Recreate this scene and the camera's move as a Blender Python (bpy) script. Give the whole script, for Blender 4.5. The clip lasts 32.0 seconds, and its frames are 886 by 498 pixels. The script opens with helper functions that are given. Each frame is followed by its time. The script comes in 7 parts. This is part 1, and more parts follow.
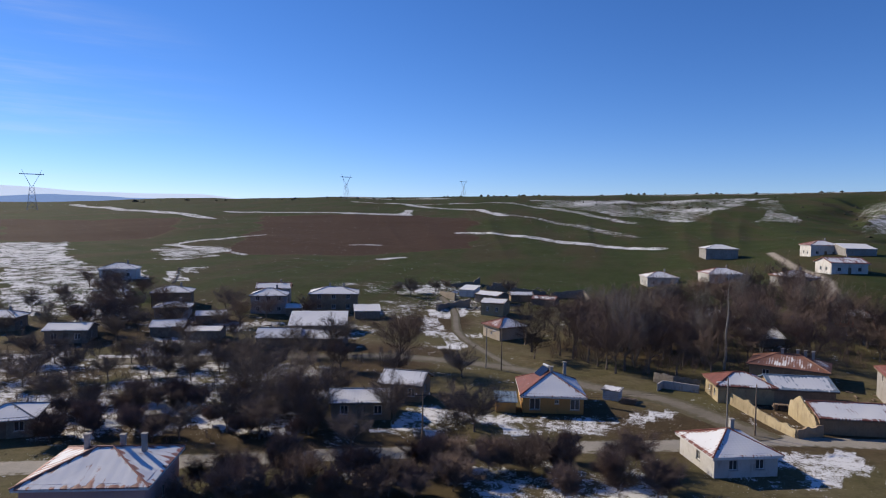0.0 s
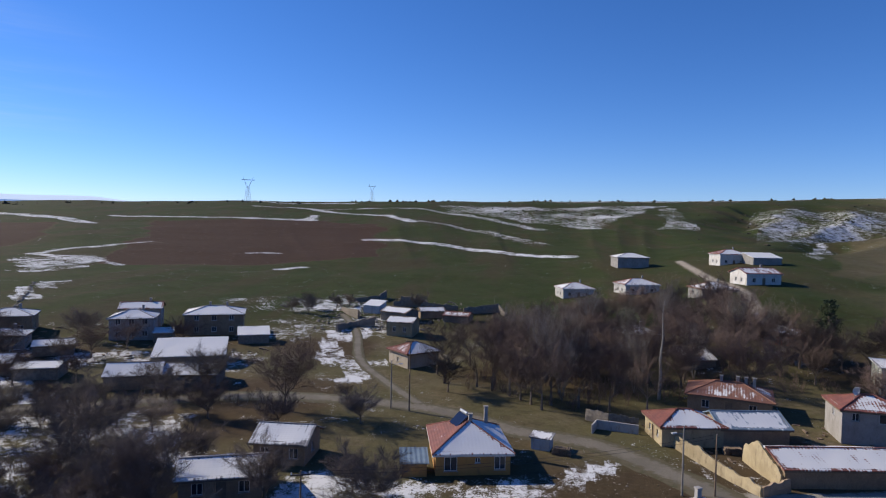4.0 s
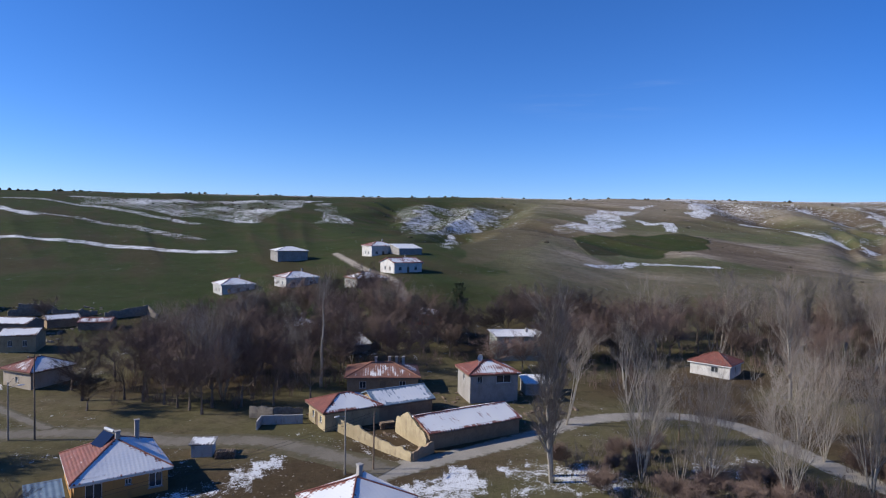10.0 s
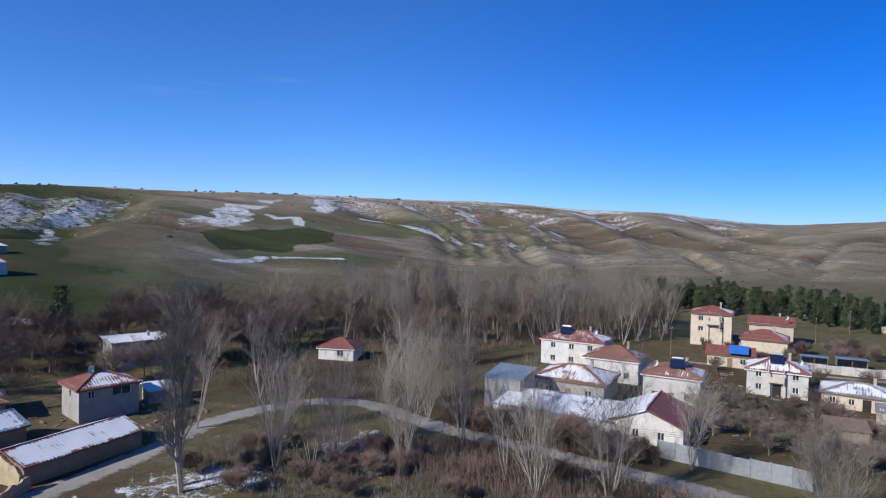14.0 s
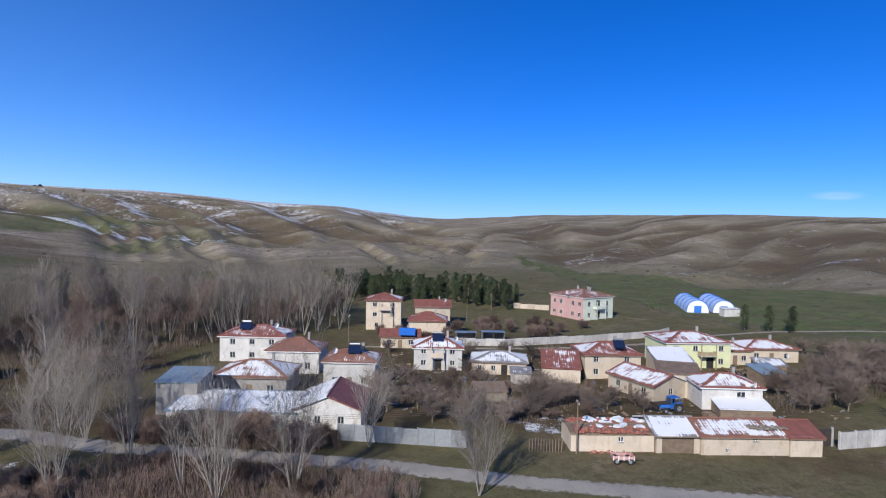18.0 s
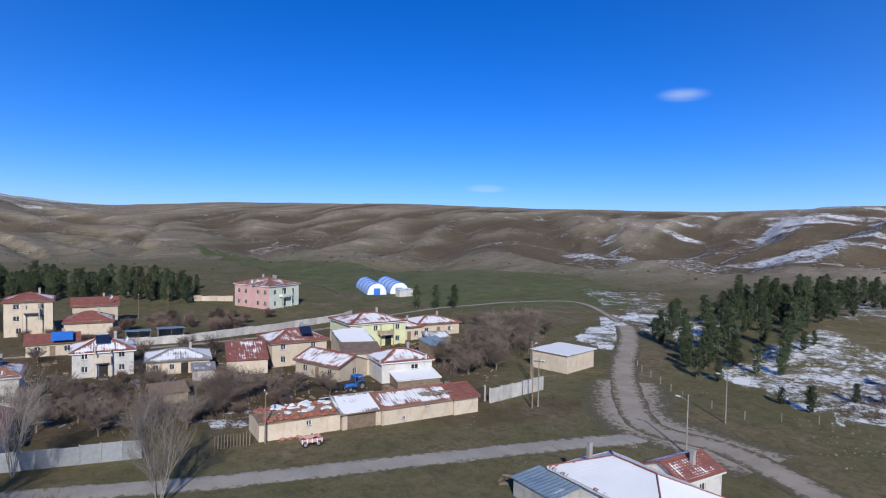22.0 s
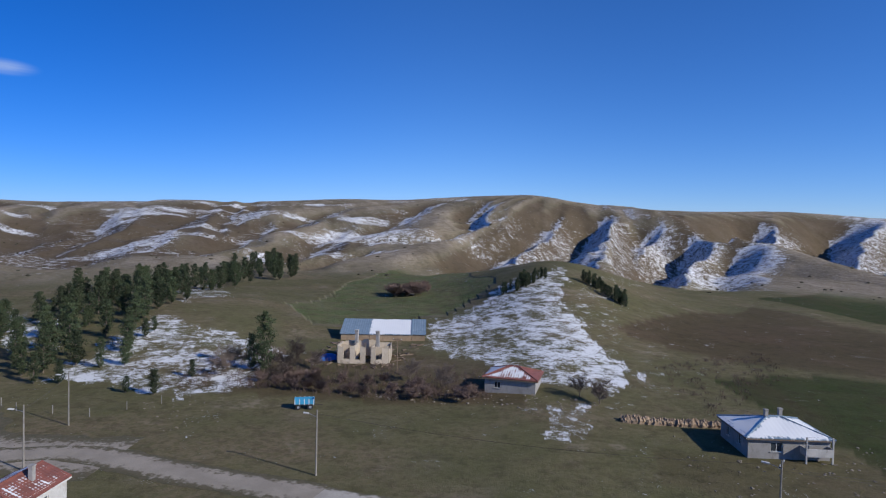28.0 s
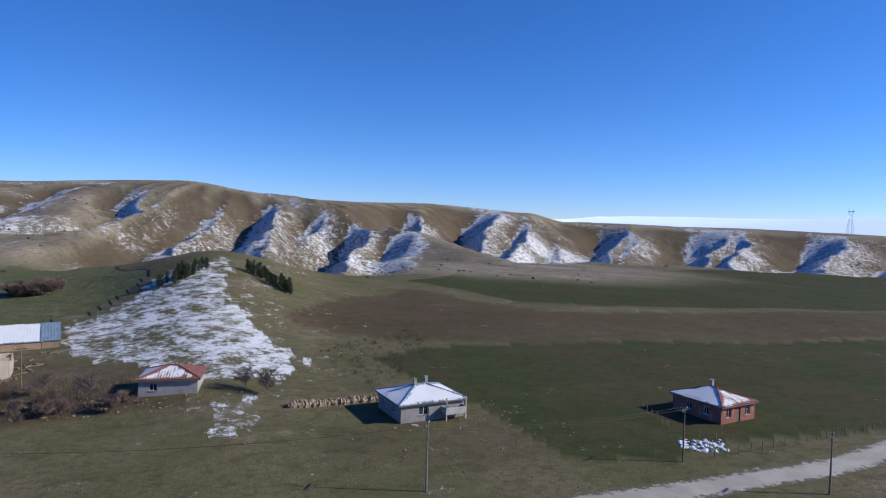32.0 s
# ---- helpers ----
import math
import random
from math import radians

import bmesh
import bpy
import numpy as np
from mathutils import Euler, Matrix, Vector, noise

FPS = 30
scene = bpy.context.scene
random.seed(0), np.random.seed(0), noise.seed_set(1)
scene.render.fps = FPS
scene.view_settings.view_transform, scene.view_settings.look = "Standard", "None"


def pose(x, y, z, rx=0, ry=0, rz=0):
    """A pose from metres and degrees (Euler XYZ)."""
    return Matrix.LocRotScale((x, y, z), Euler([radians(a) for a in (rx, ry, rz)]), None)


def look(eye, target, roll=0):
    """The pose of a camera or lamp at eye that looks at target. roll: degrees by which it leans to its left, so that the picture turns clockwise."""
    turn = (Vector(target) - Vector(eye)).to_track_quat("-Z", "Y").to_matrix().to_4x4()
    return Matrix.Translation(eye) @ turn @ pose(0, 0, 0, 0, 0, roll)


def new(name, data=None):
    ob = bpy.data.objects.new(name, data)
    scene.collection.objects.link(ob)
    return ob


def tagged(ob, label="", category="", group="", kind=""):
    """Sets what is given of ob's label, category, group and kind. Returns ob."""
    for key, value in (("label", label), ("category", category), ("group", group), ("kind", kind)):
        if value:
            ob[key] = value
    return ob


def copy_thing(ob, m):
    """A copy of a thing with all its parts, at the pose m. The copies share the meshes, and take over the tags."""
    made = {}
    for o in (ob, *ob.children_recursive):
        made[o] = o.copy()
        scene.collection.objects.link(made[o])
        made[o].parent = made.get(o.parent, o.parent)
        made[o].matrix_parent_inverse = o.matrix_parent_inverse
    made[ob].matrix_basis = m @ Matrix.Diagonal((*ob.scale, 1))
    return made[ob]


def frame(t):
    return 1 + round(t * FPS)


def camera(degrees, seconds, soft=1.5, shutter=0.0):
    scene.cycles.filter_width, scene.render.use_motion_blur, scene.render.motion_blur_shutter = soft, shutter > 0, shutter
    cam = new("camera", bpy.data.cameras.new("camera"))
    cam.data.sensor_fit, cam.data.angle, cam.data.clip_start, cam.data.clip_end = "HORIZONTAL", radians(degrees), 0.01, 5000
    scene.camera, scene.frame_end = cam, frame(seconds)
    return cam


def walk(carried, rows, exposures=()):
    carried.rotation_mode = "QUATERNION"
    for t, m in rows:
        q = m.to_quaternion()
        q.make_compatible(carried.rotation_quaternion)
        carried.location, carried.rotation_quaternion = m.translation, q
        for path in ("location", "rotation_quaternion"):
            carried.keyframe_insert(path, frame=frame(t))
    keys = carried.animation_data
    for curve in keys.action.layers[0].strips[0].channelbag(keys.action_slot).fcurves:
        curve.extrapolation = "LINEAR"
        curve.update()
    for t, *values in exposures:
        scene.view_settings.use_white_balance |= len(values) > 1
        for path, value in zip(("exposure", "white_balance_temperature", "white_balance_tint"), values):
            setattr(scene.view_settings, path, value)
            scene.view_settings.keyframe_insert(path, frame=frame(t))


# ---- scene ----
cam = camera(70.28, 32.0, 1.15)
ROWS = [  # seconds, place, yaw, pitch, roll
    (0.0, 2.51, -19.37, 27.36, 12.88, -2.67, -1.03),
    (0.5, 2.15, -16.03, 27.54, 12.63, -2.64, -1.02),
    (1.0, 1.79, -12.68, 27.74, 12.41, -2.60, -1.01),
    (1.5, 1.42, -9.31, 27.96, 12.20, -2.54, -1.01),
    (2.0, 1.06, -5.93, 28.21, 12.02, -2.39, -1.02),
    (2.5, 0.73, -3.21, 28.35, 11.88, -2.30, -1.10),
    (4.5, 0.18, -0.23, 28.23, 0.29, -1.97, -1.31),
    (5.0, 0.09, -0.02, 28.18, -4.17, -1.95, -1.40),
    (5.5, 0.00, 0.00, 28.20, -7.08, -1.92, -1.50),
    (6.0, 0.00, 0.00, 28.20, -9.55, -1.88, -1.38),
    (6.5, 0.00, 0.00, 28.20, -11.06, -1.87, -1.27),
    (7.0, 0.00, 0.00, 28.20, -12.31, -1.88, -1.18),
    (7.5, 0.00, 0.00, 28.20, -13.21, -1.88, -1.12),
    (8.0, 0.00, 0.00, 28.20, -13.83, -1.91, -1.09),
    (8.5, 0.00, 0.00, 28.20, -16.67, -1.92, -1.10),
    (9.0, 0.00, 0.00, 28.20, -18.11, -1.94, -1.05),
    (9.5, 0.00, 0.00, 28.20, -20.89, -1.96, -1.13),
    (10.0, 0.00, 0.00, 28.20, -25.69, -1.92, -1.20),
    (10.5, 0.00, 0.00, 28.20, -30.12, -1.87, -1.24),
    (11.0, 0.00, 0.00, 28.20, -33.70, -1.83, -1.17),
    (11.5, 0.00, 0.00, 28.20, -37.63, -1.77, -1.21),
    (12.0, 0.00, 0.00, 28.20, -41.79, -1.79, -1.16),
    (12.5, 0.00, 0.00, 28.20, -46.54, -1.81, -1.15),
    (13.0, 0.00, 0.00, 28.20, -51.25, -1.84, -1.07),
    (13.5, 0.00, 0.00, 28.20, -55.51, -1.82, -1.14),
    (15.5, 0.00, 0.00, 28.20, -64.66, -1.80, -1.23),
    (16.0, 0.00, 0.00, 28.20, -68.04, -1.85, -1.29),
    (16.5, 0.00, 0.00, 28.20, -72.70, -1.82, -1.29),
    (17.0, 0.00, 0.00, 28.20, -77.90, -1.77, -1.25),
    (17.5, 0.00, 0.00, 28.20, -83.50, -1.75, -1.23),
    (18.0, 0.00, 0.00, 28.20, -87.05, -1.83, -1.22),
    (18.5, 0.00, 0.00, 28.20, -88.77, -1.93, -1.16),
    (19.0, 0.00, 0.00, 28.20, -92.11, -2.00, -1.13),
    (19.5, 0.00, 0.00, 28.20, -95.61, -2.07, -1.11),
    (20.0, 0.00, 0.00, 28.20, -99.69, -2.13, -1.13),
    (20.5, 0.00, 0.00, 28.20, -103.75, -2.20, -1.15),
    (21.0, 0.00, 0.00, 28.20, -106.68, -2.28, -1.16),
    (21.5, 0.00, 0.00, 28.20, -109.34, -2.34, -1.18),
    (22.0, 0.00, 0.00, 28.20, -115.17, -2.35, -1.17),
    (22.5, 0.00, 0.00, 28.20, -120.69, -2.35, -1.22),
    (23.0, 0.00, 0.00, 28.20, -125.00, -2.38, -1.16),
    (23.5, 0.00, 0.00, 28.20, -126.54, -2.44, -1.15),
    (24.0, 0.00, 0.00, 28.20, -130.32, -2.39, -1.38),
    (24.5, 0.00, 0.00, 28.20, -134.62, -2.35, -1.37),
    (26.5, 0.00, 0.00, 28.20, -152.44, -2.08, -1.29),
    (27.0, 0.00, 0.00, 28.20, -156.67, -2.01, -1.23),
    (27.5, 0.00, 0.00, 28.20, -164.71, -1.91, -1.32),
    (28.0, 0.00, 0.00, 28.20, -170.57, -1.84, -1.35),
    (28.5, 0.00, 0.00, 28.20, -173.61, -1.88, -1.34),
    (29.0, 0.00, 0.00, 28.20, -176.64, -1.88, -1.33),
    (29.5, 0.00, 0.00, 28.20, -179.26, -1.96, -1.33),
    (30.0, 0.00, 0.00, 28.20, -180.85, -2.02, -1.34),
    (30.5, 0.00, 0.00, 28.20, -184.79, -2.11, -1.45),
    (31.0, 0.00, 0.00, 28.20, -189.82, -2.08, -1.50),
    (31.5, 0.00, 0.00, 28.20, -195.24, -2.09, -1.57),
    (32.0, 0.00, 0.00, 28.20, -200.43, -2.10, -1.56),
]
walk(cam, [(t, pose(x, y, z, 90 + p, r, a)) for t, x, y, z, a, p, r in ROWS],
     [(0.0, -0.04, 7000, 11), (2.5, 0.0, 6900, 10), (5.0, 0.02, 6600, 10), (9.0, 0.1, 6300, 10), (13.0, 0.16, 6050, 9), (16.0, 0.16, 6000, 9), (20.0, 0.08, 6000, 9), (24.0, 0.0, 6000, 9), (27.0, -0.16, 6000, 9), (28.0, -0.14, 6000, 9), (30.0, 0.0, 6000, 9), (32.0, 0.04, 6050, 9)])

# ---- sky and sun ----
SUN_SIDE, SUN_HEIGHT = -69.0, 29.0   # compass angle from +y towards +x, and height, in degrees
sunward = Vector((math.sin(radians(SUN_SIDE)) * math.cos(radians(SUN_HEIGHT)), math.cos(radians(SUN_SIDE)) * math.cos(radians(SUN_HEIGHT)), math.sin(radians(SUN_HEIGHT))))
world = bpy.data.worlds.new("sky")
scene.world = world
world.use_nodes = True
wn, wl = world.node_tree.nodes, world.node_tree.links
sky = wn.new("ShaderNodeTexSky")
sky.sky_type, sky.sun_disc, sky.sun_elevation, sky.sun_rotation = "NISHITA", False, radians(SUN_HEIGHT), radians(SUN_SIDE)
sky.air_density, sky.dust_density, sky.ozone_density, sky.altitude = 0.9, 0.05, 6.0, 1000
deep = wn.new("ShaderNodeHueSaturation")
deep.inputs["Saturation"].default_value = 1.12
tone = wn.new("ShaderNodeMix")
tone.data_type, tone.blend_type = "RGBA", "MULTIPLY"
tone.inputs[0].default_value = 1.0
wl.new(sky.outputs[0], tone.inputs[6])
wl.new(tone.outputs[2], deep.inputs["Color"])
# the sky is deeper blue away from the sun
way = wn.new("ShaderNodeTexCoord")
turn = wn.new("ShaderNodeVectorMath")
turn.operation = "DOT_PRODUCT"
wl.new(way.outputs["Generated"], turn.inputs[0])
turn.inputs[1].default_value = (math.sin(radians(SUN_SIDE)), math.cos(radians(SUN_SIDE)), 0)
side = wn.new("ShaderNodeMapRange")
side.interpolation_type = "SMOOTHSTEP"
wl.new(turn.outputs["Value"], side.inputs[0])
for i, v in zip((1, 2, 3, 4), (-1.0, -0.4, 0.0, 1.0)):
    side.inputs[i].default_value = v
hue = wn.new("ShaderNodeMix")
hue.data_type = "RGBA"
wl.new(side.outputs[0], hue.inputs[0])
hue.inputs[6].default_value, hue.inputs[7].default_value = (0.56, 0.665, 1.0, 1), (1.06, 1.05, 1.27, 1)
wl.new(hue.outputs[2], tone.inputs[7])
# thin cirrus low in the bright part of the sky, and one small cloud over the hills
stretch = wn.new("ShaderNodeMapping")
stretch.inputs["Scale"].default_value, stretch.inputs["Rotation"].default_value = (1.2, 1.2, 16), (0.05, -0.12, 0)
wl.new(way.outputs["Generated"], stretch.inputs[0])
wisp = wn.new("ShaderNodeTexNoise")
wisp.inputs["Scale"].default_value, wisp.inputs["Detail"].default_value, wisp.inputs["Roughness"].default_value = 1.6, 7, 0.6
wl.new(stretch.outputs[0], wisp.inputs["Vector"])


def toward(side, height, inner, outer, squash=1.0):
    """How near the sky's direction is to a compass side and height (degrees)."""
    d = Vector((math.sin(radians(side)) * math.cos(radians(height)), math.cos(radians(side)) * math.cos(radians(height)), math.sin(radians(height))))
    sub = wn.new("ShaderNodeVectorMath")
    sub.operation = "SUBTRACT"
    wl.new(way.outputs["Generated"], sub.inputs[0])
    sub.inputs[1].default_value = d
    flat = wn.new("ShaderNodeVectorMath")
    flat.operation = "MULTIPLY"
    wl.new(sub.outputs[0], flat.inputs[0])
    flat.inputs[1].default_value = (1, 1, squash)
    far = wn.new("ShaderNodeVectorMath")
    far.operation = "LENGTH"
    wl.new(flat.outputs[0], far.inputs[0])
    rng = wn.new("ShaderNodeMapRange")
    rng.interpolation_type = "SMOOTHSTEP"
    wl.new(far.outputs["Value"], rng.inputs[0])
    for i, v in zip((1, 2, 3, 4), (outer, inner, 0.0, 1.0)):
        rng.inputs[i].default_value = v
    return rng.outputs[0]


def cloud(base, near, lo, hi, strength):
    cut = wn.new("ShaderNodeMapRange")
    cut.interpolation_type = "SMOOTHSTEP"
    wl.new(wisp.outputs[0], cut.inputs[0])
    for i, v in zip((1, 2, 3, 4), (lo, hi, 0.0, strength)):
        cut.inputs[i].default_value = v
    both = wn.new("ShaderNodeMath")
    both.operation = "MULTIPLY"
    wl.new(cut.outputs[0], both.inputs[0]), wl.new(near, both.inputs[1])
    mix = wn.new("ShaderNodeMix")
    mix.data_type = "RGBA"
    wl.new(both.outputs[0], mix.inputs[0]), wl.new(base, mix.inputs[6])
    mix.inputs[7].default_value = (6.5, 7.0, 7.6, 1)
    return mix.outputs[2]


tint = cloud(deep.outputs[0], toward(-53, 9, 0.05, 0.42, 2.0), 0.45, 0.8, 0.4)
tint = cloud(tint, toward(135.7, 11.1, 0.004, 0.044, 3.6), 0.4, 0.66, 0.42)
tint = cloud(tint, toward(119, 3.2, 0.01, 0.04, 5), 0.3, 0.6, 0.35)
tint = cloud(tint, toward(40, 12, 0.02, 0.2, 4), 0.5, 0.75, 0.2)
wl.new(tint, wn["Background"].inputs[0])
wn["Background"].inputs[1].default_value = 0.112
sun = new("sun", bpy.data.lights.new("sun", "SUN"))
sun.data.energy, sun.data.angle, sun.data.color = 5.0, radians(0.6), (1.0, 0.92, 0.8)
sun.matrix_world = look(sunward * 100, (0, 0, 0))
scene.view_settings.exposure = 0.0


# ---- materials ----
class Nodes:
    """Short hand for node trees."""
    def __init__(self, name):
        self.m = bpy.data.materials.new(name)
        self.m.use_nodes = True
        self.n, self.l = self.m.node_tree.nodes, self.m.node_tree.links
        self.b = self.n["Principled BSDF"]
        self.b.inputs["Specular IOR Level"].default_value = 0.3

    def put(self, sock, v):
        if isinstance(v, bpy.types.NodeSocket):
            self.l.new(v, sock)
        elif isinstance(v, tuple) and len(v) == 3 and sock.type == "RGBA":
            sock.default_value = (*v, 1)
        else:
            sock.default_value = v

    def math(self, op, a, b=0.0, c=0.0):
        n = self.n.new("ShaderNodeMath")
        n.operation = op
        for s, v in zip(n.inputs, (a, b, c)):
            self.put(s, v)
        return n.outputs[0]

    def mix(self, f, a, b):
        n = self.n.new("ShaderNodeMix")
        n.data_type = "RGBA"
        for k, v in ((0, f), (6, a), (7, b)):
            self.put(n.inputs[k], v)
        return n.outputs[2]

    def ramp(self, v, lo, hi, a=0.0, b=1.0):
        n = self.n.new("ShaderNodeMapRange")
        n.interpolation_type = "SMOOTHSTEP"
        for s, q in zip(n.inputs, (v, lo, hi, a, b)):
            self.put(s, q)
        return n.outputs[0]

    def coords(self, kind="Object", scale=(1, 1, 1), rot=(0, 0, 0)):
        c = self.n.new("ShaderNodeTexCoord")
        mp = self.n.new("ShaderNodeMapping")
        mp.inputs["Scale"].default_value, mp.inputs["Rotation"].default_value = scale, rot
        self.l.new(c.outputs[kind], mp.inputs[0])
        return mp.outputs[0]

    def noise(self, vec, scale, detail=4.0, rough=0.55, seed=None):
        n = self.n.new("ShaderNodeTexNoise")
        n.noise_dimensions = "3D"
        self.put(n.inputs["Vector"], vec)
        n.inputs["Scale"].default_value, n.inputs["Detail"].default_value, n.inputs["Roughness"].default_value = scale, detail, rough
        return n.outputs[0]

    def wave(self, vec, scale, direction="X", distortion=0.0):
        n = self.n.new("ShaderNodeTexWave")
        n.bands_direction = direction
        self.put(n.inputs["Vector"], vec)
        n.inputs["Scale"].default_value, n.inputs["Distortion"].default_value = scale, distortion
        return n.outputs[1]

    def random(self):
        return self.n.new("ShaderNodeObjectInfo").outputs["Random"]

    def done(self, colour, rough=0.8, height=None, strength=0.3, dist=0.05, metal=0.0):
        self.put(self.b.inputs["Base Color"], colour)
        self.put(self.b.inputs["Roughness"], rough)
        self.b.inputs["Metallic"].default_value = metal
        if height is not None:
            n = self.n.new("ShaderNodeBump")
            n.inputs["Strength"].default_value, n.inputs["Distance"].default_value = strength, dist
            self.l.new(height, n.inputs["Height"])
            self.l.new(n.outputs[0], self.b.inputs["Normal"])
        return self.m


def plain(name, a, b, scale=1.0, rough=0.8, fine=12.0, strength=0.25, metal=0.0, vary=0.15, stain=None):
    """A surface of two tones at two scales, each object a little lighter or darker."""
    k = Nodes(name)
    v = k.coords()
    big, small = k.noise(v, scale), k.noise(v, scale * fine, 3)
    c = k.mix(k.ramp(k.math("ADD", k.math("MULTIPLY", big, 0.65), k.math("MULTIPLY", small, 0.35)), 0.36, 0.64), a, b)
    if stain:
        c = k.mix(k.ramp(k.noise(k.coords("Object", (1, 1, 0.35)), scale * 2.3 + 0.4, 6, 0.65), 0.52, 0.68, 0, 0.75), c, stain)
    h = k.n.new("ShaderNodeHueSaturation")
    k.put(h.inputs["Color"], c)
    k.put(h.inputs["Value"], k.math("MULTIPLY_ADD", k.random(), 2 * vary, 1 - vary))
    return k.done(h.outputs[0], rough, small, strength, 0.02, metal)


SNOW = (0.69, 0.69, 0.69)


def roof_material(name, a, b, kind="tile", snow=0.5):
    """Roofing with snow lying on it; the u of its map runs along the eave and v up the slope, in metres."""
    k = Nodes(name)
    uv = k.coords("UV")
    n1, n2 = k.noise(uv, 0.9), k.noise(uv, 9, 3)
    colour = k.mix(k.ramp(n1, 0.35, 0.65), a, b)
    colour = k.mix(k.ramp(n2, 0.45, 0.7, 0, 0.5), colour, tuple(c * 0.55 for c in a))
    rib = k.wave(uv, {"tile": 0.75, "sheet": 0.55, "seam": 0.32}[kind], "X")
    row = k.wave(uv, 0.9, "Y")
    if kind == "tile":
        height = k.math("ADD", k.math("MULTIPLY", rib, 0.6), k.math("MULTIPLY", row, 0.5))
    else:
        height = rib
    streak = k.noise(k.coords("UV", (1.6, 0.35, 1)), 1.0, 5, 0.6)
    patch = k.noise(uv, 0.33, 5, 0.6)
    cover = k.math("ADD", k.math("MULTIPLY", streak, 0.5), k.math("MULTIPLY", patch, 0.5))
    cover = k.math("ADD", cover, k.math("MULTIPLY", k.math("SUBTRACT", n2, 0.5), 0.12))
    cover = k.math("SUBTRACT", cover, k.math("MULTIPLY", height, {"tile": 0.11, "sheet": 0.06, "seam": 0.12}[kind]))
    rim = k.n.new("ShaderNodeAttribute")
    rim.attribute_name = "edge"
    cover = k.math("SUBTRACT", cover, k.ramp(rim.outputs["Fac"], 0.05, 0.75, 0.17, 0.0))
    t = 0.69 - 0.5 * snow
    f = k.ramp(cover, t - 0.03, t + 0.05)
    colour = k.mix(f, colour, SNOW)
    return k.done(colour, k.math("MULTIPLY_ADD", f, 0.25, 0.6), k.math("ADD", k.math("MULTIPLY", height, k.math("MULTIPLY_ADD", f, -0.75, 1.0)), k.math("MULTIPLY", f, 0.8)), 0.5, 0.06)


roof_cache = {}


def roofing(kind, snow):
    snow = round(snow * 5) / 5
    if (kind, snow) not in roof_cache:
        a, b, pattern = {"red": ((0.25, 0.092, 0.067), (0.18, 0.072, 0.055), "tile"), "brown": ((0.2, 0.1, 0.07), (0.26, 0.12, 0.08), "tile"), "grey": ((0.25, 0.24, 0.24), (0.18, 0.17, 0.17), "tile"),
                         "blue": ((0.16, 0.22, 0.28), (0.2, 0.26, 0.32), "sheet"), "seam": ((0.33, 0.12, 0.09), (0.3, 0.16, 0.12), "seam"), "earth": ((0.16, 0.11, 0.075), (0.22, 0.16, 0.11), "tile")}[kind]
        roof_cache[kind, snow] = roof_material("roof_" + kind, a, b, pattern, snow)
    return roof_cache[kind, snow]


WHITE = plain("whitewash", (0.57, 0.55, 0.52), (0.47, 0.45, 0.42), 0.5, stain=(0.36, 0.31, 0.26))
CREAM = plain("cream_plaster", (0.51, 0.43, 0.335), (0.43, 0.36, 0.275), 0.5, stain=(0.36, 0.28, 0.2))
ADOBE = plain("mud_plaster", (0.33, 0.24, 0.155), (0.24, 0.17, 0.11), 0.6, stain=(0.22, 0.16, 0.11))
YELLOW = plain("yellow_plaster", (0.4, 0.325, 0.2), (0.31, 0.245, 0.145), 0.7, stain=(0.2, 0.15, 0.095))
OCHRE = plain("ochre_paint", (0.46, 0.25, 0.08), (0.4, 0.21, 0.07), 0.5, stain=(0.3, 0.17, 0.07))
PINK = plain("pink_paint", (0.6, 0.38, 0.34), (0.53, 0.32, 0.29), 0.5)
GREEN = plain("pale_green_paint", (0.56, 0.58, 0.34), (0.5, 0.5, 0.3), 0.5)
MINT = plain("pale_mint_paint", (0.6, 0.63, 0.52), (0.52, 0.55, 0.45), 0.5, stain=(0.45, 0.42, 0.36))
GREYGREEN = plain("grey_green_render", (0.33, 0.36, 0.32), (0.26, 0.28, 0.25), 0.6, stain=(0.2, 0.2, 0.17))
GREY = plain("grey_render", (0.34, 0.32, 0.3), (0.27, 0.25, 0.23), 0.6, stain=(0.22, 0.2, 0.18))
BRICK = plain("red_brick", (0.34, 0.12, 0.08), (0.27, 0.1, 0.07), 0.8, stain=(0.42, 0.3, 0.25))
STONE = plain("rubble_stone", (0.26, 0.22, 0.17), (0.17, 0.14, 0.11), 2.0, strength=0.8)
CONCRETE = plain("concrete", (0.46, 0.44, 0.41), (0.36, 0.34, 0.32), 0.8, stain=(0.26, 0.24, 0.21))
WOOD = plain("grey_timber", (0.22, 0.16, 0.11), (0.15, 0.11, 0.08), 1.5)
FRAME = plain("window_paint", (0.7, 0.69, 0.66), (0.6, 0.58, 0.55), 3)
IRON = plain("dark_iron", (0.05, 0.045, 0.045), (0.08, 0.06, 0.05), 3, 0.5, metal=0.3)
GALV = plain("galvanised_steel", (0.42, 0.43, 0.44), (0.34, 0.35, 0.36), 2, 0.45, metal=0.6)
BLUE = plain("blue_paint", (0.03, 0.12, 0.42), (0.04, 0.16, 0.5), 2, 0.5)
TURQ = plain("turquoise_paint", (0.05, 0.3, 0.5), (0.06, 0.25, 0.42), 2, 0.5)
# near-black door leaf that stands for the unlit inside of an open doorway
DOORWAY_SHADE = plain("dark_inside", (0.03, 0.027, 0.025), (0.02, 0.018, 0.017), 1)
POLE = plain("weathered_pole", (0.26, 0.24, 0.21), (0.18, 0.16, 0.14), 1.5)
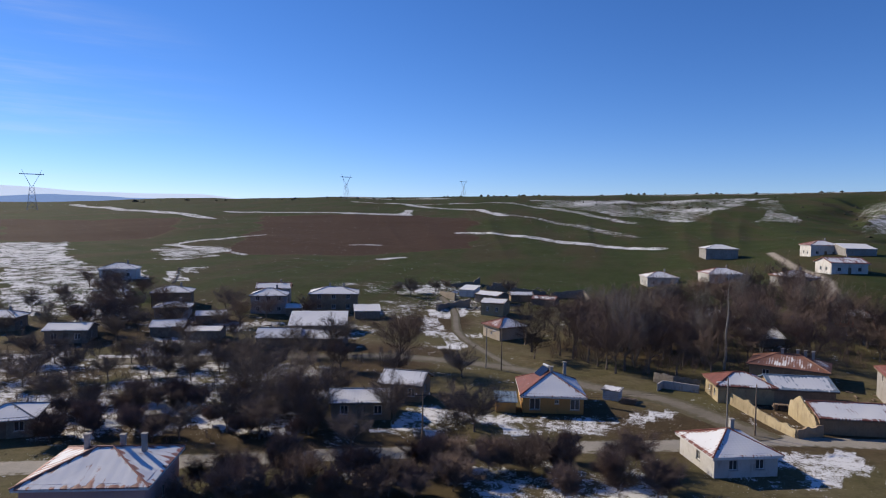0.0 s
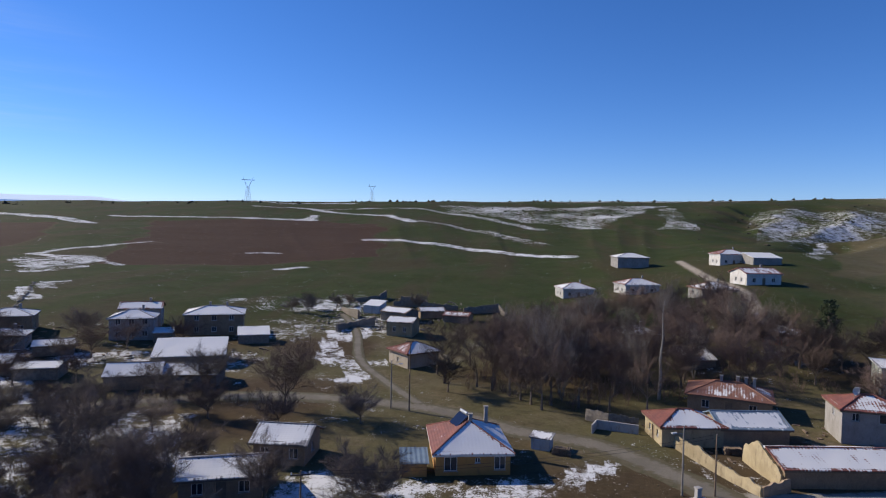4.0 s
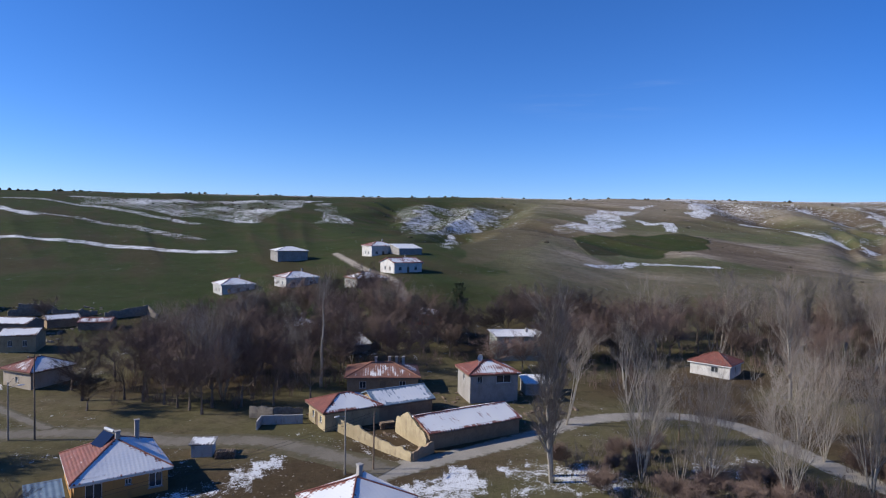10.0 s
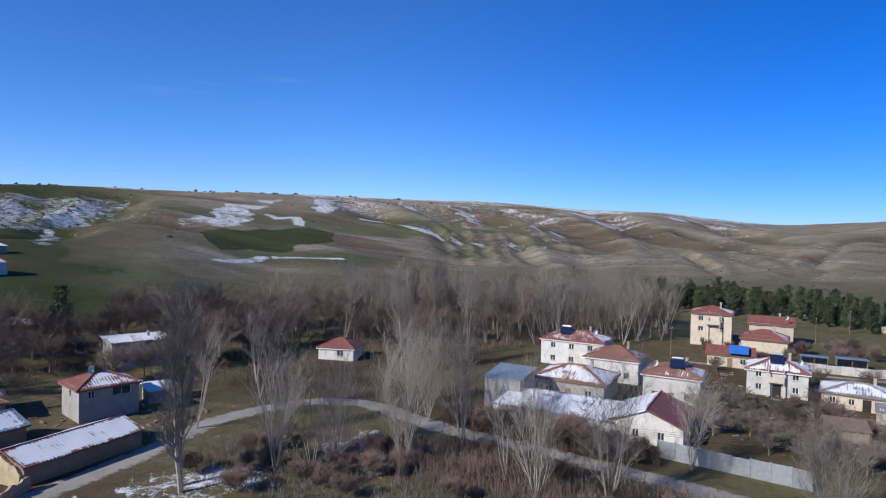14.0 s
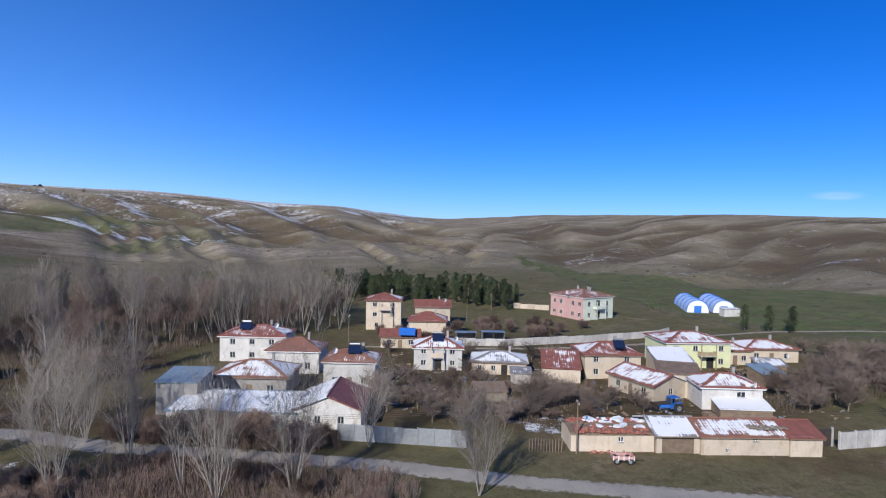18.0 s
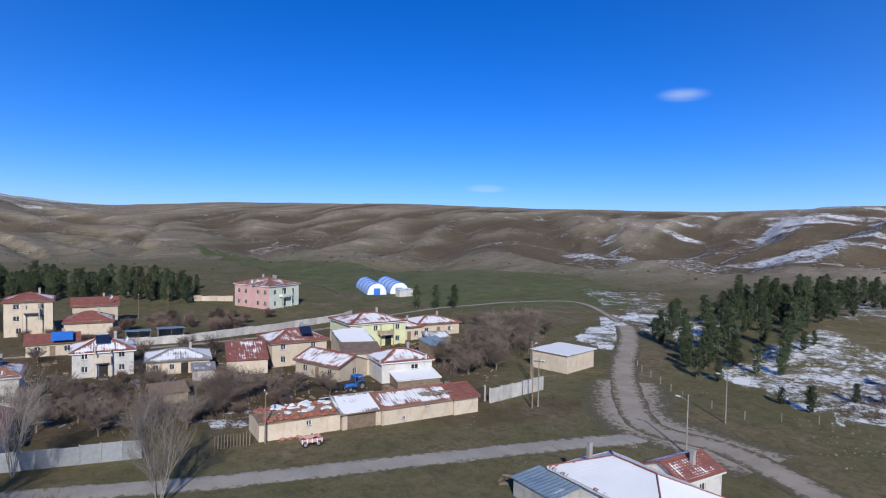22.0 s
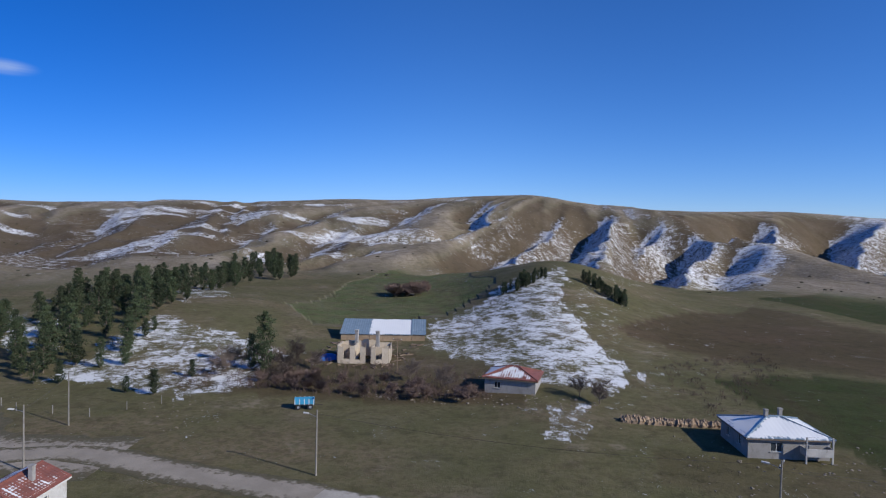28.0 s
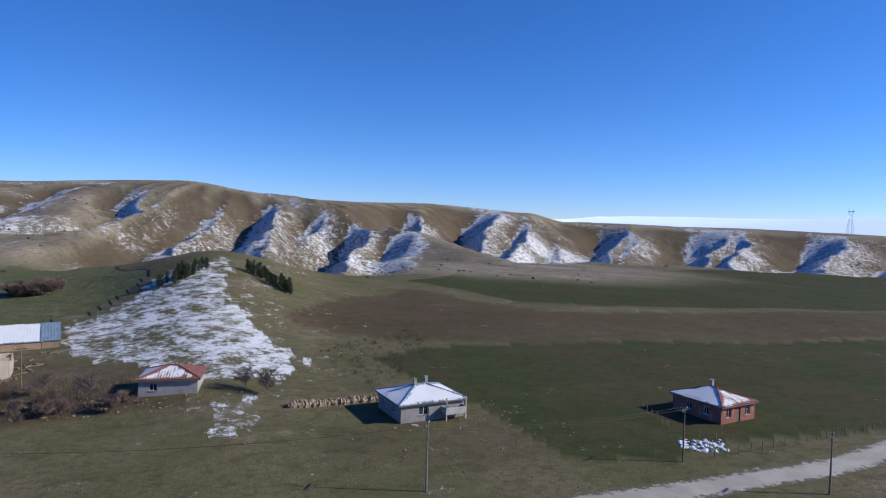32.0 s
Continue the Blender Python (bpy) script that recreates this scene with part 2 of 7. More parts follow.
RUBBER = plain("black_rubber", (0.02, 0.02, 0.02), (0.03, 0.03, 0.03), 4)
SNOWM = plain("snow", SNOW, (0.66, 0.66, 0.66), 1.5, 0.6, vary=0.03)
FILM = plain("white_plastic_film", (0.72, 0.74, 0.76), (0.62, 0.65, 0.68), 0.5, 0.35, vary=0.05)
BARK = plain("bark", (0.2, 0.16, 0.125), (0.12, 0.09, 0.07), 2.5, 0.9, strength=0.6)
PALEBARK = plain("pale_poplar_bark", (0.34, 0.305, 0.26), (0.21, 0.185, 0.155), 2.5, 0.9, strength=0.5)
TWIG = plain("bare_twigs", (0.185, 0.145, 0.118), (0.125, 0.095, 0.077), 0.6, 0.9, vary=0.3)
REDTWIG = plain("reddish_bare_twigs", (0.165, 0.115, 0.094), (0.12, 0.083, 0.067), 0.6, 0.9, vary=0.3)
PALETWIG = plain("pale_bare_twigs", (0.2, 0.166, 0.142), (0.14, 0.115, 0.098), 0.6, 0.9, vary=0.25)
NEEDLE = plain("pine_needles", (0.032, 0.048, 0.021), (0.06, 0.075, 0.034), 0.8, 0.8, vary=0.35)


def way_material(name, a, b, verge):
    """A worn way that frays into the turf at its edges and between the wheel tracks."""
    k = Nodes(name)
    v = k.coords()
    big, mid, small = k.noise(v, 0.25, 5), k.noise(v, 1.1, 5, 0.65), k.noise(v, 7, 3)
    c = k.mix(k.ramp(big, 0.38, 0.62), a, b)
    c = k.mix(k.ramp(small, 0.45, 0.7, 0, 0.4), c, tuple(0.6 * q for q in a))
    rim = k.n.new("ShaderNodeAttribute")
    rim.attribute_name = "edge"
    side = k.math("ADD", rim.outputs["Fac"], k.math("MULTIPLY", k.math("SUBTRACT", mid, 0.5), 1.6))
    turf = k.mix(k.ramp(mid, 0.4, 0.64), (0.11, 0.09, 0.052), (0.068, 0.064, 0.028))
    c = k.mix(k.ramp(side, verge, verge + 0.35, 1.0, 0.0), c, turf)
    return k.done(c, 0.9, k.math("ADD", small, mid), 0.4, 0.06)


ROAD = way_material("worn_asphalt", (0.28, 0.255, 0.215), (0.34, 0.305, 0.255), 0.02)
TRACK = way_material("trodden_earth", (0.33, 0.283, 0.222), (0.27, 0.23, 0.178), 0.2)
LANE = way_material("wet_trodden_earth", (0.15, 0.13, 0.098), (0.19, 0.165, 0.128), 0.3)
GRAVEL = way_material("pale_gravel", (0.42, 0.38, 0.32), (0.34, 0.3, 0.25), 0.1)
_g = Nodes("window_glass")
GLASS = _g.done(_g.mix(_g.random(), (0.025, 0.03, 0.035), (0.05, 0.06, 0.07)), 0.08)
_g = Nodes("solar_panel")
PANEL = _g.done((0.012, 0.02, 0.05), 0.12)


def ground_material():
    k = Nodes("winter_ground")
    k.b.inputs["Specular IOR Level"].default_value = 0.05
    v = k.coords("Object")

    def lie(wide, long):
        """Streaks that run down the eastern and southern slopes."""
        m = k.n.new("ShaderNodeMapping")
        m.vector_type = "TEXTURE"
        m.inputs["Scale"].default_value, m.inputs["Rotation"].default_value = (wide, long, 40), (0, 0, radians(28))
        k.l.new(v, m.inputs[0])
        return m.outputs[0]
    at = k.n.new("ShaderNodeAttribute")
    at.attribute_name = "zone"
    sep = k.n.new("ShaderNodeSeparateColor")
    k.l.new(at.outputs["Color"], sep.inputs[0])
    crop, soil, snow, dry = sep.outputs[0], sep.outputs[1], sep.outputs[2], at.outputs["Alpha"]
    huge, big, mid, fine = k.noise(v, 0.012, 5), k.noise(v, 0.09, 5), k.noise(v, 0.95, 6, 0.7), k.noise(v, 5, 4, 0.7)
    turf = k.mix(k.ramp(big, 0.38, 0.62), (0.108, 0.102, 0.047), (0.135, 0.118, 0.06))
    turf = k.mix(k.ramp(k.noise(v, 0.035, 6, 0.6), 0.46, 0.64, 0, 0.75), turf, (0.175, 0.132, 0.082))
    turf = k.mix(k.ramp(k.noise(v, 0.07, 5, 0.65), 0.58, 0.7, 0, 0.7), turf, (0.24, 0.2, 0.14))
    turf = k.mix(k.ramp(mid, 0.42, 0.64, 0, 0.8), turf, (0.092, 0.088, 0.038))
    turf = k.mix(k.ramp(fine, 0.5, 0.72, 0, 0.5), turf, (0.165, 0.132, 0.085))
    hay = k.mix(k.ramp(huge, 0.4, 0.6), (0.265, 0.22, 0.162), (0.33, 0.276, 0.21))
    hay = k.mix(k.ramp(mid, 0.42, 0.66, 0, 0.6), hay, (0.15, 0.118, 0.073))
    corn = k.mix(k.ramp(big, 0.35, 0.65), (0.033, 0.049, 0.013), (0.046, 0.055, 0.018))
    corn = k.mix(k.ramp(fine, 0.5, 0.7, 0, 0.4), corn, (0.06, 0.056, 0.025))
    corn = k.mix(k.ramp(k.noise(v, 0.022, 6, 0.65), 0.52, 0.66, 0, 0.45), corn, (0.075, 0.06, 0.033))
    earth = k.mix(k.ramp(mid, 0.35, 0.65), (0.052, 0.031, 0.02), (0.074, 0.044, 0.028))
    hay = k.mix(k.ramp(k.noise(lie(24, 105), 1.0, 6, 0.62), 0.5, 0.66, 0, 0.75), hay, (0.42, 0.355, 0.28))
    hay = k.mix(k.ramp(k.noise(lie(16, 70), 1.0, 6, 0.66), 0.5, 0.64, 0, 0.55), hay, (0.125, 0.1, 0.066))
    c = k.mix(dry, turf, hay)
    c = k.mix(k.ramp(k.noise(v, 0.06, 6, 0.7), 0.52, 0.68, 0, 0.35), c, (0.19, 0.155, 0.11))
    c = k.mix(soil, c, earth)
    furrow = k.noise(k.coords("Object", (0.045, 0.008, 0.05), (0, 0, radians(24))), 1.0, 6, 0.62)
    corn = k.mix(k.ramp(furrow, 0.46, 0.62, 0, 0.75), corn, (0.062, 0.05, 0.026))
    corn = k.mix(dry, corn, k.mix(k.ramp(big, 0.38, 0.62), (0.082, 0.112, 0.034), (0.118, 0.12, 0.05)))
    c = k.mix(crop, c, corn)
    band = k.noise(k.coords("Object", (0.12, 0.12, 2.2)), 1.0, 4, 0.6)
    c = k.mix(k.math("MULTIPLY", dry, k.ramp(band, 0.45, 0.65, 0, 0.45)), c, (0.11, 0.086, 0.054))
    mid = k.math("ADD", k.math("MULTIPLY", mid, 0.6), k.math("MULTIPLY", band, 0.4))
    patchy = k.noise(v, 0.2, 7, 0.7)
    lump = k.math("ADD", k.math("MULTIPLY", mid, 0.42), k.math("ADD", k.math("MULTIPLY", fine, 0.28), k.math("MULTIPLY", patchy, 0.3)))
    f = k.ramp(k.math("ADD", k.math("MINIMUM", snow, 0.58), k.math("MULTIPLY", k.math("SUBTRACT", lump, 0.5), 4.6)), 0.44, 0.6)
    c = k.mix(k.ramp(k.noise(v, 0.35, 6, 0.75), 0.46, 0.64, 0, 0.6), c, k.mix(0.55, c, (0.026, 0.019, 0.012)))
    tilled = k.math("SUBTRACT", 1.0, k.math("MULTIPLY", k.math("MAXIMUM", crop, soil), 0.75))
    c = k.mix(k.math("MULTIPLY", tilled, k.ramp(k.noise(v, 2.2, 5, 0.75), 0.5, 0.66, 0, 0.5)), c, k.mix(0.6, c, (0.2, 0.165, 0.11)))
    c = k.mix(f, c, SNOW)
    relief = k.math("ADD", k.math("ADD", fine, k.math("MULTIPLY", mid, 2.0)), k.math("MULTIPLY", patchy, k.math("MULTIPLY_ADD", dry, 16.0, 3.0)))
    return k.done(c, 0.9, relief, 0.6, 0.12)


GROUND = ground_material()


# ---- mesh helpers ----
def mesh_of(name, verts, faces, material, smooth_it=False):
    me = bpy.data.meshes.new(name)
    me.from_pydata(verts, [], faces)
    me.materials.append(material)
    if smooth_it:
        me.shade_smooth()
    return me


def part(name, bm, material, parent, label="", at=None):
    """Links a bmesh (or a mesh) as one mesh object under a thing or a part."""
    if isinstance(bm, bmesh.types.BMesh):
        me = bpy.data.meshes.new(name)
        bmesh.ops.recalc_face_normals(bm, faces=bm.faces)
        bm.to_mesh(me)
        bm.free()
        me.materials.append(material)
    else:
        me = bm
    ob = new(name, me)
    ob.parent = parent
    if at is not None:
        ob.matrix_basis = at
    if label:
        ob["label"] = label
    return ob


def box(bm, x0, x1, y0, y1, z0, z1, bevel=0.0):
    vs = [bm.verts.new(p) for p in ((x0, y0, z0), (x1, y0, z0), (x1, y1, z0), (x0, y1, z0), (x0, y0, z1), (x1, y0, z1), (x1, y1, z1), (x0, y1, z1))]
    for q in ((3, 2, 1, 0), (4, 5, 6, 7), (0, 1, 5, 4), (1, 2, 6, 5), (2, 3, 7, 6), (3, 0, 4, 7)):
        bm.faces.new([vs[i] for i in q])
    if bevel:
        es = list({e for v in vs for e in v.link_edges})
        bmesh.ops.bevel(bm, geom=es, offset=bevel, segments=1, affect="EDGES")
    return bm


def boxes(*dims, bevel=0.0):
    bm = bmesh.new()
    for d in dims:
        box(bm, *d, bevel=bevel)
    return bm


def rod(bm, p, q, r0, r1, sides=6):
    """A tapered rod from p to q."""
    p, q = Vector(p), Vector(q)
    m = (q - p).to_track_quat("Z", "Y").to_matrix()
    rings = []
    for c, r in ((p, r0), (q, r1)):
        rings.append([bm.verts.new(c + m @ Vector((r * math.cos(a), r * math.sin(a), 0))) for a in (2 * math.pi * i / sides for i in range(sides))])
    for i in range(sides):
        j = (i + 1) % sides
        bm.faces.new((rings[0][i], rings[0][j], rings[1][j], rings[1][i]))
    bm.faces.new(rings[1]), bm.faces.new(rings[0][::-1])
    return bm


def thing(name, m, label, category, group="", kind=""):
    ob = tagged(new(name), label, category, group, kind)
    ob.empty_display_size = 0.5
    ob.matrix_world = m
    return ob


def gz(x, y):
    return float(ground(x, y))

# ---- the lie of the land: compass angle from +y towards +x; foot radius, foot height, crest radius, crest angle, gully depth
LAND = [(-70, 300, 2, 1300, 0.3, 1), (-49, 190, 5, 1200, 0.7, 1), (-33, 180, 4, 1050, 1.45, 1), (-20, 175, 3, 1000, 1.9, 1), (-6, 165, 3, 900, 2.25, 1.5), (5, 160, 3, 900, 2.42, 2), (12, 155, 5, 900, 2.52, 2),
        (22, 150, 10, 900, 2.65, 6), (33, 165, 9, 900, 2.8, 8), (45, 230, 5, 900, 2.85, 8), (60, 300, 3, 1000, 2.6, 8), (75, 320, 2, 1000, 1.9, 7)]
LAND += [(87, 340, 2, 1300, 0.95, 7), (98, 340, 2, 1100, 1.45, 6), (110, 300, 2, 900, 1.65, 6), (125, 260, 2, 800, 1.5, 6), (138, 250, 2, 800, 1.4, 6),
         (150, 250, 2, 700, 1.9, 6), (165, 280, 2, 650, 2.54, 6), (178, 270, 2, 600, 3.2, 6), (185, 250, 1, 600, 2.4, 5), (190, 300, 0, 760, 2.0, 5), (200, 400, 0, 860, 1.95, 6),
         (208, 420, -1, 880, 1.4, 7), (211.5, 440, -1, 950, 0.66, 9), (225, 460, -2, 1000, 0.45, 9), (240, 480, -2, 1000, 0.0, 8), (290, 400, 0, 1500, 0.3, 2)]
LAND = np.array(LAND, float) * (1, 1.28, 1.28, 1.28, 1, 1.28)


def hash01(i, j):
    h = np.sin(i * 127.1 + j * 311.7 + 17.3) * 43758.5453
    return h - np.floor(h)


def vnoise(x, y):
    i, j = np.floor(x), np.floor(y)
    u, v = x - i, y - j
    u, v = u * u * u * (u * (u * 6 - 15) + 10), v * v * v * (v * (v * 6 - 15) + 10)
    return (hash01(i, j) * (1 - u) + hash01(i + 1, j) * u) * (1 - v) + (hash01(i, j + 1) * (1 - u) + hash01(i + 1, j + 1) * u) * v


def smooth(a, b, x):
    t = np.clip((x - a) / (b - a), 0, 1)
    return t * t * (3 - 2 * t)


def knots(a, k):
    aa = (a + 70) % 360 - 70
    ang = np.append(LAND[:, 0], LAND[0, 0] + 360)
    val = np.append(LAND[:, k], LAND[0, k])
    i = np.clip(np.searchsorted(ang, aa, side="right") - 1, 0, len(ang) - 2)
    f = (aa - ang[i]) / (ang[i + 1] - ang[i])
    f = f * f * (3 - 2 * f)
    return val[i] * (1 - f) + val[i + 1] * f


def bump(a, r, a0, r0, wa, wr, h):
    d = ((a - a0 + 180) % 360 - 180) / wa
    return h * np.exp(-d * d - ((r - r0) / wr) ** 2)


SPUR = [(185, 745, 59), (189, 700, 53), (195, 620, 32), (200.5, 550, 15), (209, 465, -2)]   # compass angle, distance, height of its crest
SPUR = [(math.sin(radians(q)) * d, math.cos(radians(q)) * d, h) for q, d, h in SPUR]


def spur(x, y, z, a, r):
    """The land with the long southern spur on it: a rounded crest with straight flanks."""
    if np.size(x) == 1 and (r < 330 or abs((a - 196 + 180) % 360 - 180) > 30):
        return z
    top = np.full(np.shape(x), -99.0)
    for (x0, y0, z0), (x1, y1, z1) in zip(SPUR, SPUR[1:]):
        dx, dy = x1 - x0, y1 - y0
        s = np.clip(((x - x0) * dx + (y - y0) * dy) / (dx * dx + dy * dy), 0, 1)
        off = np.hypot(x - x0 - s * dx, y - y0 - s * dy)
        top = np.maximum(top, z0 + (z1 - z0) * s - 0.4 * (np.sqrt(off * off + 144) - 12))
    return 0.5 * (z + top + np.sqrt((z - top) ** 2 + 9)) - 1.5 * np.exp(-np.abs(z - top) / 6)


# gullies cut into the slopes: half width, depth, how much snow lies on the shaded bank, then compass angle and distance from head to mouth
GULLIES = [(18, 11, 0.5, (173.4, 685), (173, 575), (169.3, 504), (165, 514)), (24, 19, 0.6, (180.7, 694), (177.4, 515), (174.6, 450), (171.5, 372)), (27, 24, 0.65, (184.2, 701), (182.6, 580), (180.6, 480), (181.5, 400)),
           (20, 15, 0.6, (188, 659), (187, 576), (187, 470)), (26, 23, 0.6, (192.2, 640), (189.8, 549), (187.2, 385)), (16, 6, 0.3, (168.9, 714), (166.7, 637), (163, 600)), (22, 10, 0.55, (196, 590), (194.2, 510), (193.4, 390)), (13, 7, 0.6, (184.8, 560), (184.2, 480), (183, 420)), (12, 6, 0.5, (176.6, 640), (175.2, 560), (173.6, 500))]
GULLIES += [(34, 32, 0.75, (197.6, 973), (195.6, 816), (195.6, 640)), (44, 40, 0.7, (203, 1080), (201.4, 864), (201, 660)), (30, 24, 0.75, (207.9, 1013), (206.2, 810), (203.6, 640)), (36, 28, 0.7, (210.9, 1031), (209.6, 787), (208.2, 590)),
            (50, 34, 0.35, (214.6, 1180), (213.4, 900), (213.8, 680)), (30, 20, 0.45, (217.2, 1100), (216.4, 900), (216.6, 640)), (60, 38, 0.35, (222, 1200), (220.6, 900), (220.4, 690)), (34, 24, 0.5, (225.4, 1150), (224, 880), (223.6, 660)), (54, 34, 0.4, (230.5, 1200), (228.8, 900), (229.4, 670)), (40, 26, 0.5, (237, 1200), (234.6, 900), (234.2, 650)), (16, 9, 0.4, (199, 760), (198.4, 690), (197.6, 600)), (18, 9, 0.3, (205.4, 900), (204.4, 780), (203, 690))]
GULLIES += [(34, 10, 0.2, (123.9, 920), (126.8, 513), (131.6, 406)), (20, 7, 0.1, (127.1, 699), (128.8, 559)), (24, 9, 0.4, (130, 776), (129.4, 566), (131.2, 463)), (38, 11, 0.45, (139, 758), (136.5, 535), (132, 462)), (26, 7, 0.35, (145, 560), (141.9, 513), (137.7, 390)),
            (34, 9, 0.1, (114.6, 953), (111.6, 613), (107.6, 456)), (30, 8, 0.0, (118.1, 769), (114.7, 469), (112.7, 374)), (40, 10, 0.05, (110.6, 970), (106.5, 741), (101.9, 506)), (34, 9, 0.0, (103.4, 1102), (100.3, 701), (95.3, 608)), (36, 9, 0.0, (94.3, 1104), (98.3, 639), (100.4, 468))]
GULLIES += [(40, 12, 0.3, (80.3, 1202), (84.5, 1038), (87.7, 892)), (30, 8, 0.2, (79, 908), (83.2, 798), (88, 700)), (28, 8, 0.3, (143.3, 869), (139.5, 507), (137.7, 391)), (24, 8, 0.35, (149.3, 819), (147.3, 624), (143.4, 540)), (26, 9, 0.5, (155.9, 652), (152.4, 541), (148.5, 440)),
            (22, 8, 0.4, (160.5, 709), (156.5, 606), (152.4, 545)), (24, 8, 0.2, (162.6, 609), (157.5, 457), (154, 400)), (18, 6, 0.4, (168.1, 693), (165.6, 587), (160.6, 510)), (20, 7, 0.2, (164.6, 470), (160.6, 430), (157, 380))]
GULLIES += [(34, 11, 0.08, (56.6, 1057), (58.6, 925), (63.7, 728)), (32, 11, 0.08, (60.6, 1068), (62.7, 863), (66.8, 731)), (36, 12, 0.08, (63.7, 1082), (71.4, 810), (78, 740)), (36, 11, 0.08, (71.4, 1247), (77, 817), (80, 700)), (34, 11, 0.08, (49, 1050), (51.5, 900), (54, 760)), (30, 9, 0.1, (67, 1000), (72, 700), (75, 600)), (30, 10, 0.2, (32, 900), (29.5, 600), (24, 440)), (24, 8, 0.15, (27, 860), (25.5, 640), (22.5, 480)), (24, 7, 0.15, (22, 860), (21.5, 660), (20.5, 500)), (14, 6, 0.2, (27.5, 430), (26.5, 380), (25, 335))]
rills = random.Random(77)
for n in range(46):   # many shallow rills on the eastern hills
    q, far, near = 56 + 2.25 * n + rills.uniform(-0.9, 0.9), rills.uniform(640, 980), rills.uniform(400, 560)
    lean = (1.0 if q < 88 else -1.0) * rills.uniform(1.0, 3.6)
    GULLIES.append((rills.uniform(8, 17), rills.uniform(2.5, 5.5), 0.12, (q, far), (q + lean * 0.6, 0.5 * (far + near)), (q + lean, near)))
CUTS = []
for half, deep, white, *line in GULLIES:
    pts = [(math.sin(radians(q)) * d, math.cos(radians(q)) * d) for q, d in line]
    for k, (p, q) in enumerate(zip(pts, pts[1:])):
        CUTS.append((*p, *q, half, deep, white, k / (len(pts) - 1), 1 / (len(pts) - 1)))
CUTS = np.array(CUTS)


def carve(x, y):
    """How deep the gullies cut at x, y, and how much snow their shaded banks hold."""
    shape = np.shape(x)
    x, y = np.ravel(x), np.ravel(y)
    deep, white = np.zeros(x.shape), np.zeros(x.shape)
    r = np.hypot(x, y)
    go = np.nonzero((r > 330) & (r < 1350))[0]
    if not len(go):
        return deep.reshape(shape), white.reshape(shape)
    xs, ys = x[go], y[go]
    xs = xs + 16 * (vnoise(xs / 55 + 3, ys / 55) - 0.5) + 7 * (vnoise(xs / 17, ys / 17 + 5) - 0.5)
    ys = ys + 16 * (vnoise(xs / 55, ys / 55 + 8) - 0.5) + 7 * (vnoise(xs / 17 + 5, ys / 17) - 0.5)
    for x0, y0, x1, y1, half, depth, snowy, u0, du in CUTS:
        near = np.nonzero((xs > min(x0, x1) - 3 * half) & (xs < max(x0, x1) + 3 * half) & (ys > min(y0, y1) - 3 * half) & (ys < max(y0, y1) + 3 * half))[0]
        if not len(near):
            continue
        px, py, dx, dy = xs[near] - x0, ys[near] - y0, x1 - x0, y1 - y0
        s = (px * dx + py * dy) / (dx * dx + dy * dy)
        c = np.clip(s, 0, 1)
        off = np.hypot(px - c * dx, py - c * dy)
        bank = np.sign(dx * py - dy * px) * off / half
        u = u0 + du * c
        k = smooth(0, 0.3, u + 0.08) * (1 - 0.5 * smooth(0.75, 1.0, u))
        e = np.maximum(np.abs(bank) * np.where(bank > 0, 1.0, 0.75), 0.0)
        cut = depth * k * (1 - smooth(0.0, 1.5, e)) * (1.25 - 0.25 * e)
        i = go[near]
        deep[i] = np.maximum(deep[i], cut)
        white[i] = np.maximum(white[i], snowy * k * smooth(-0.35, 0.05, bank) * (1 - smooth(1.1, 2.3, bank)))
    return deep.reshape(shape), white.reshape(shape)


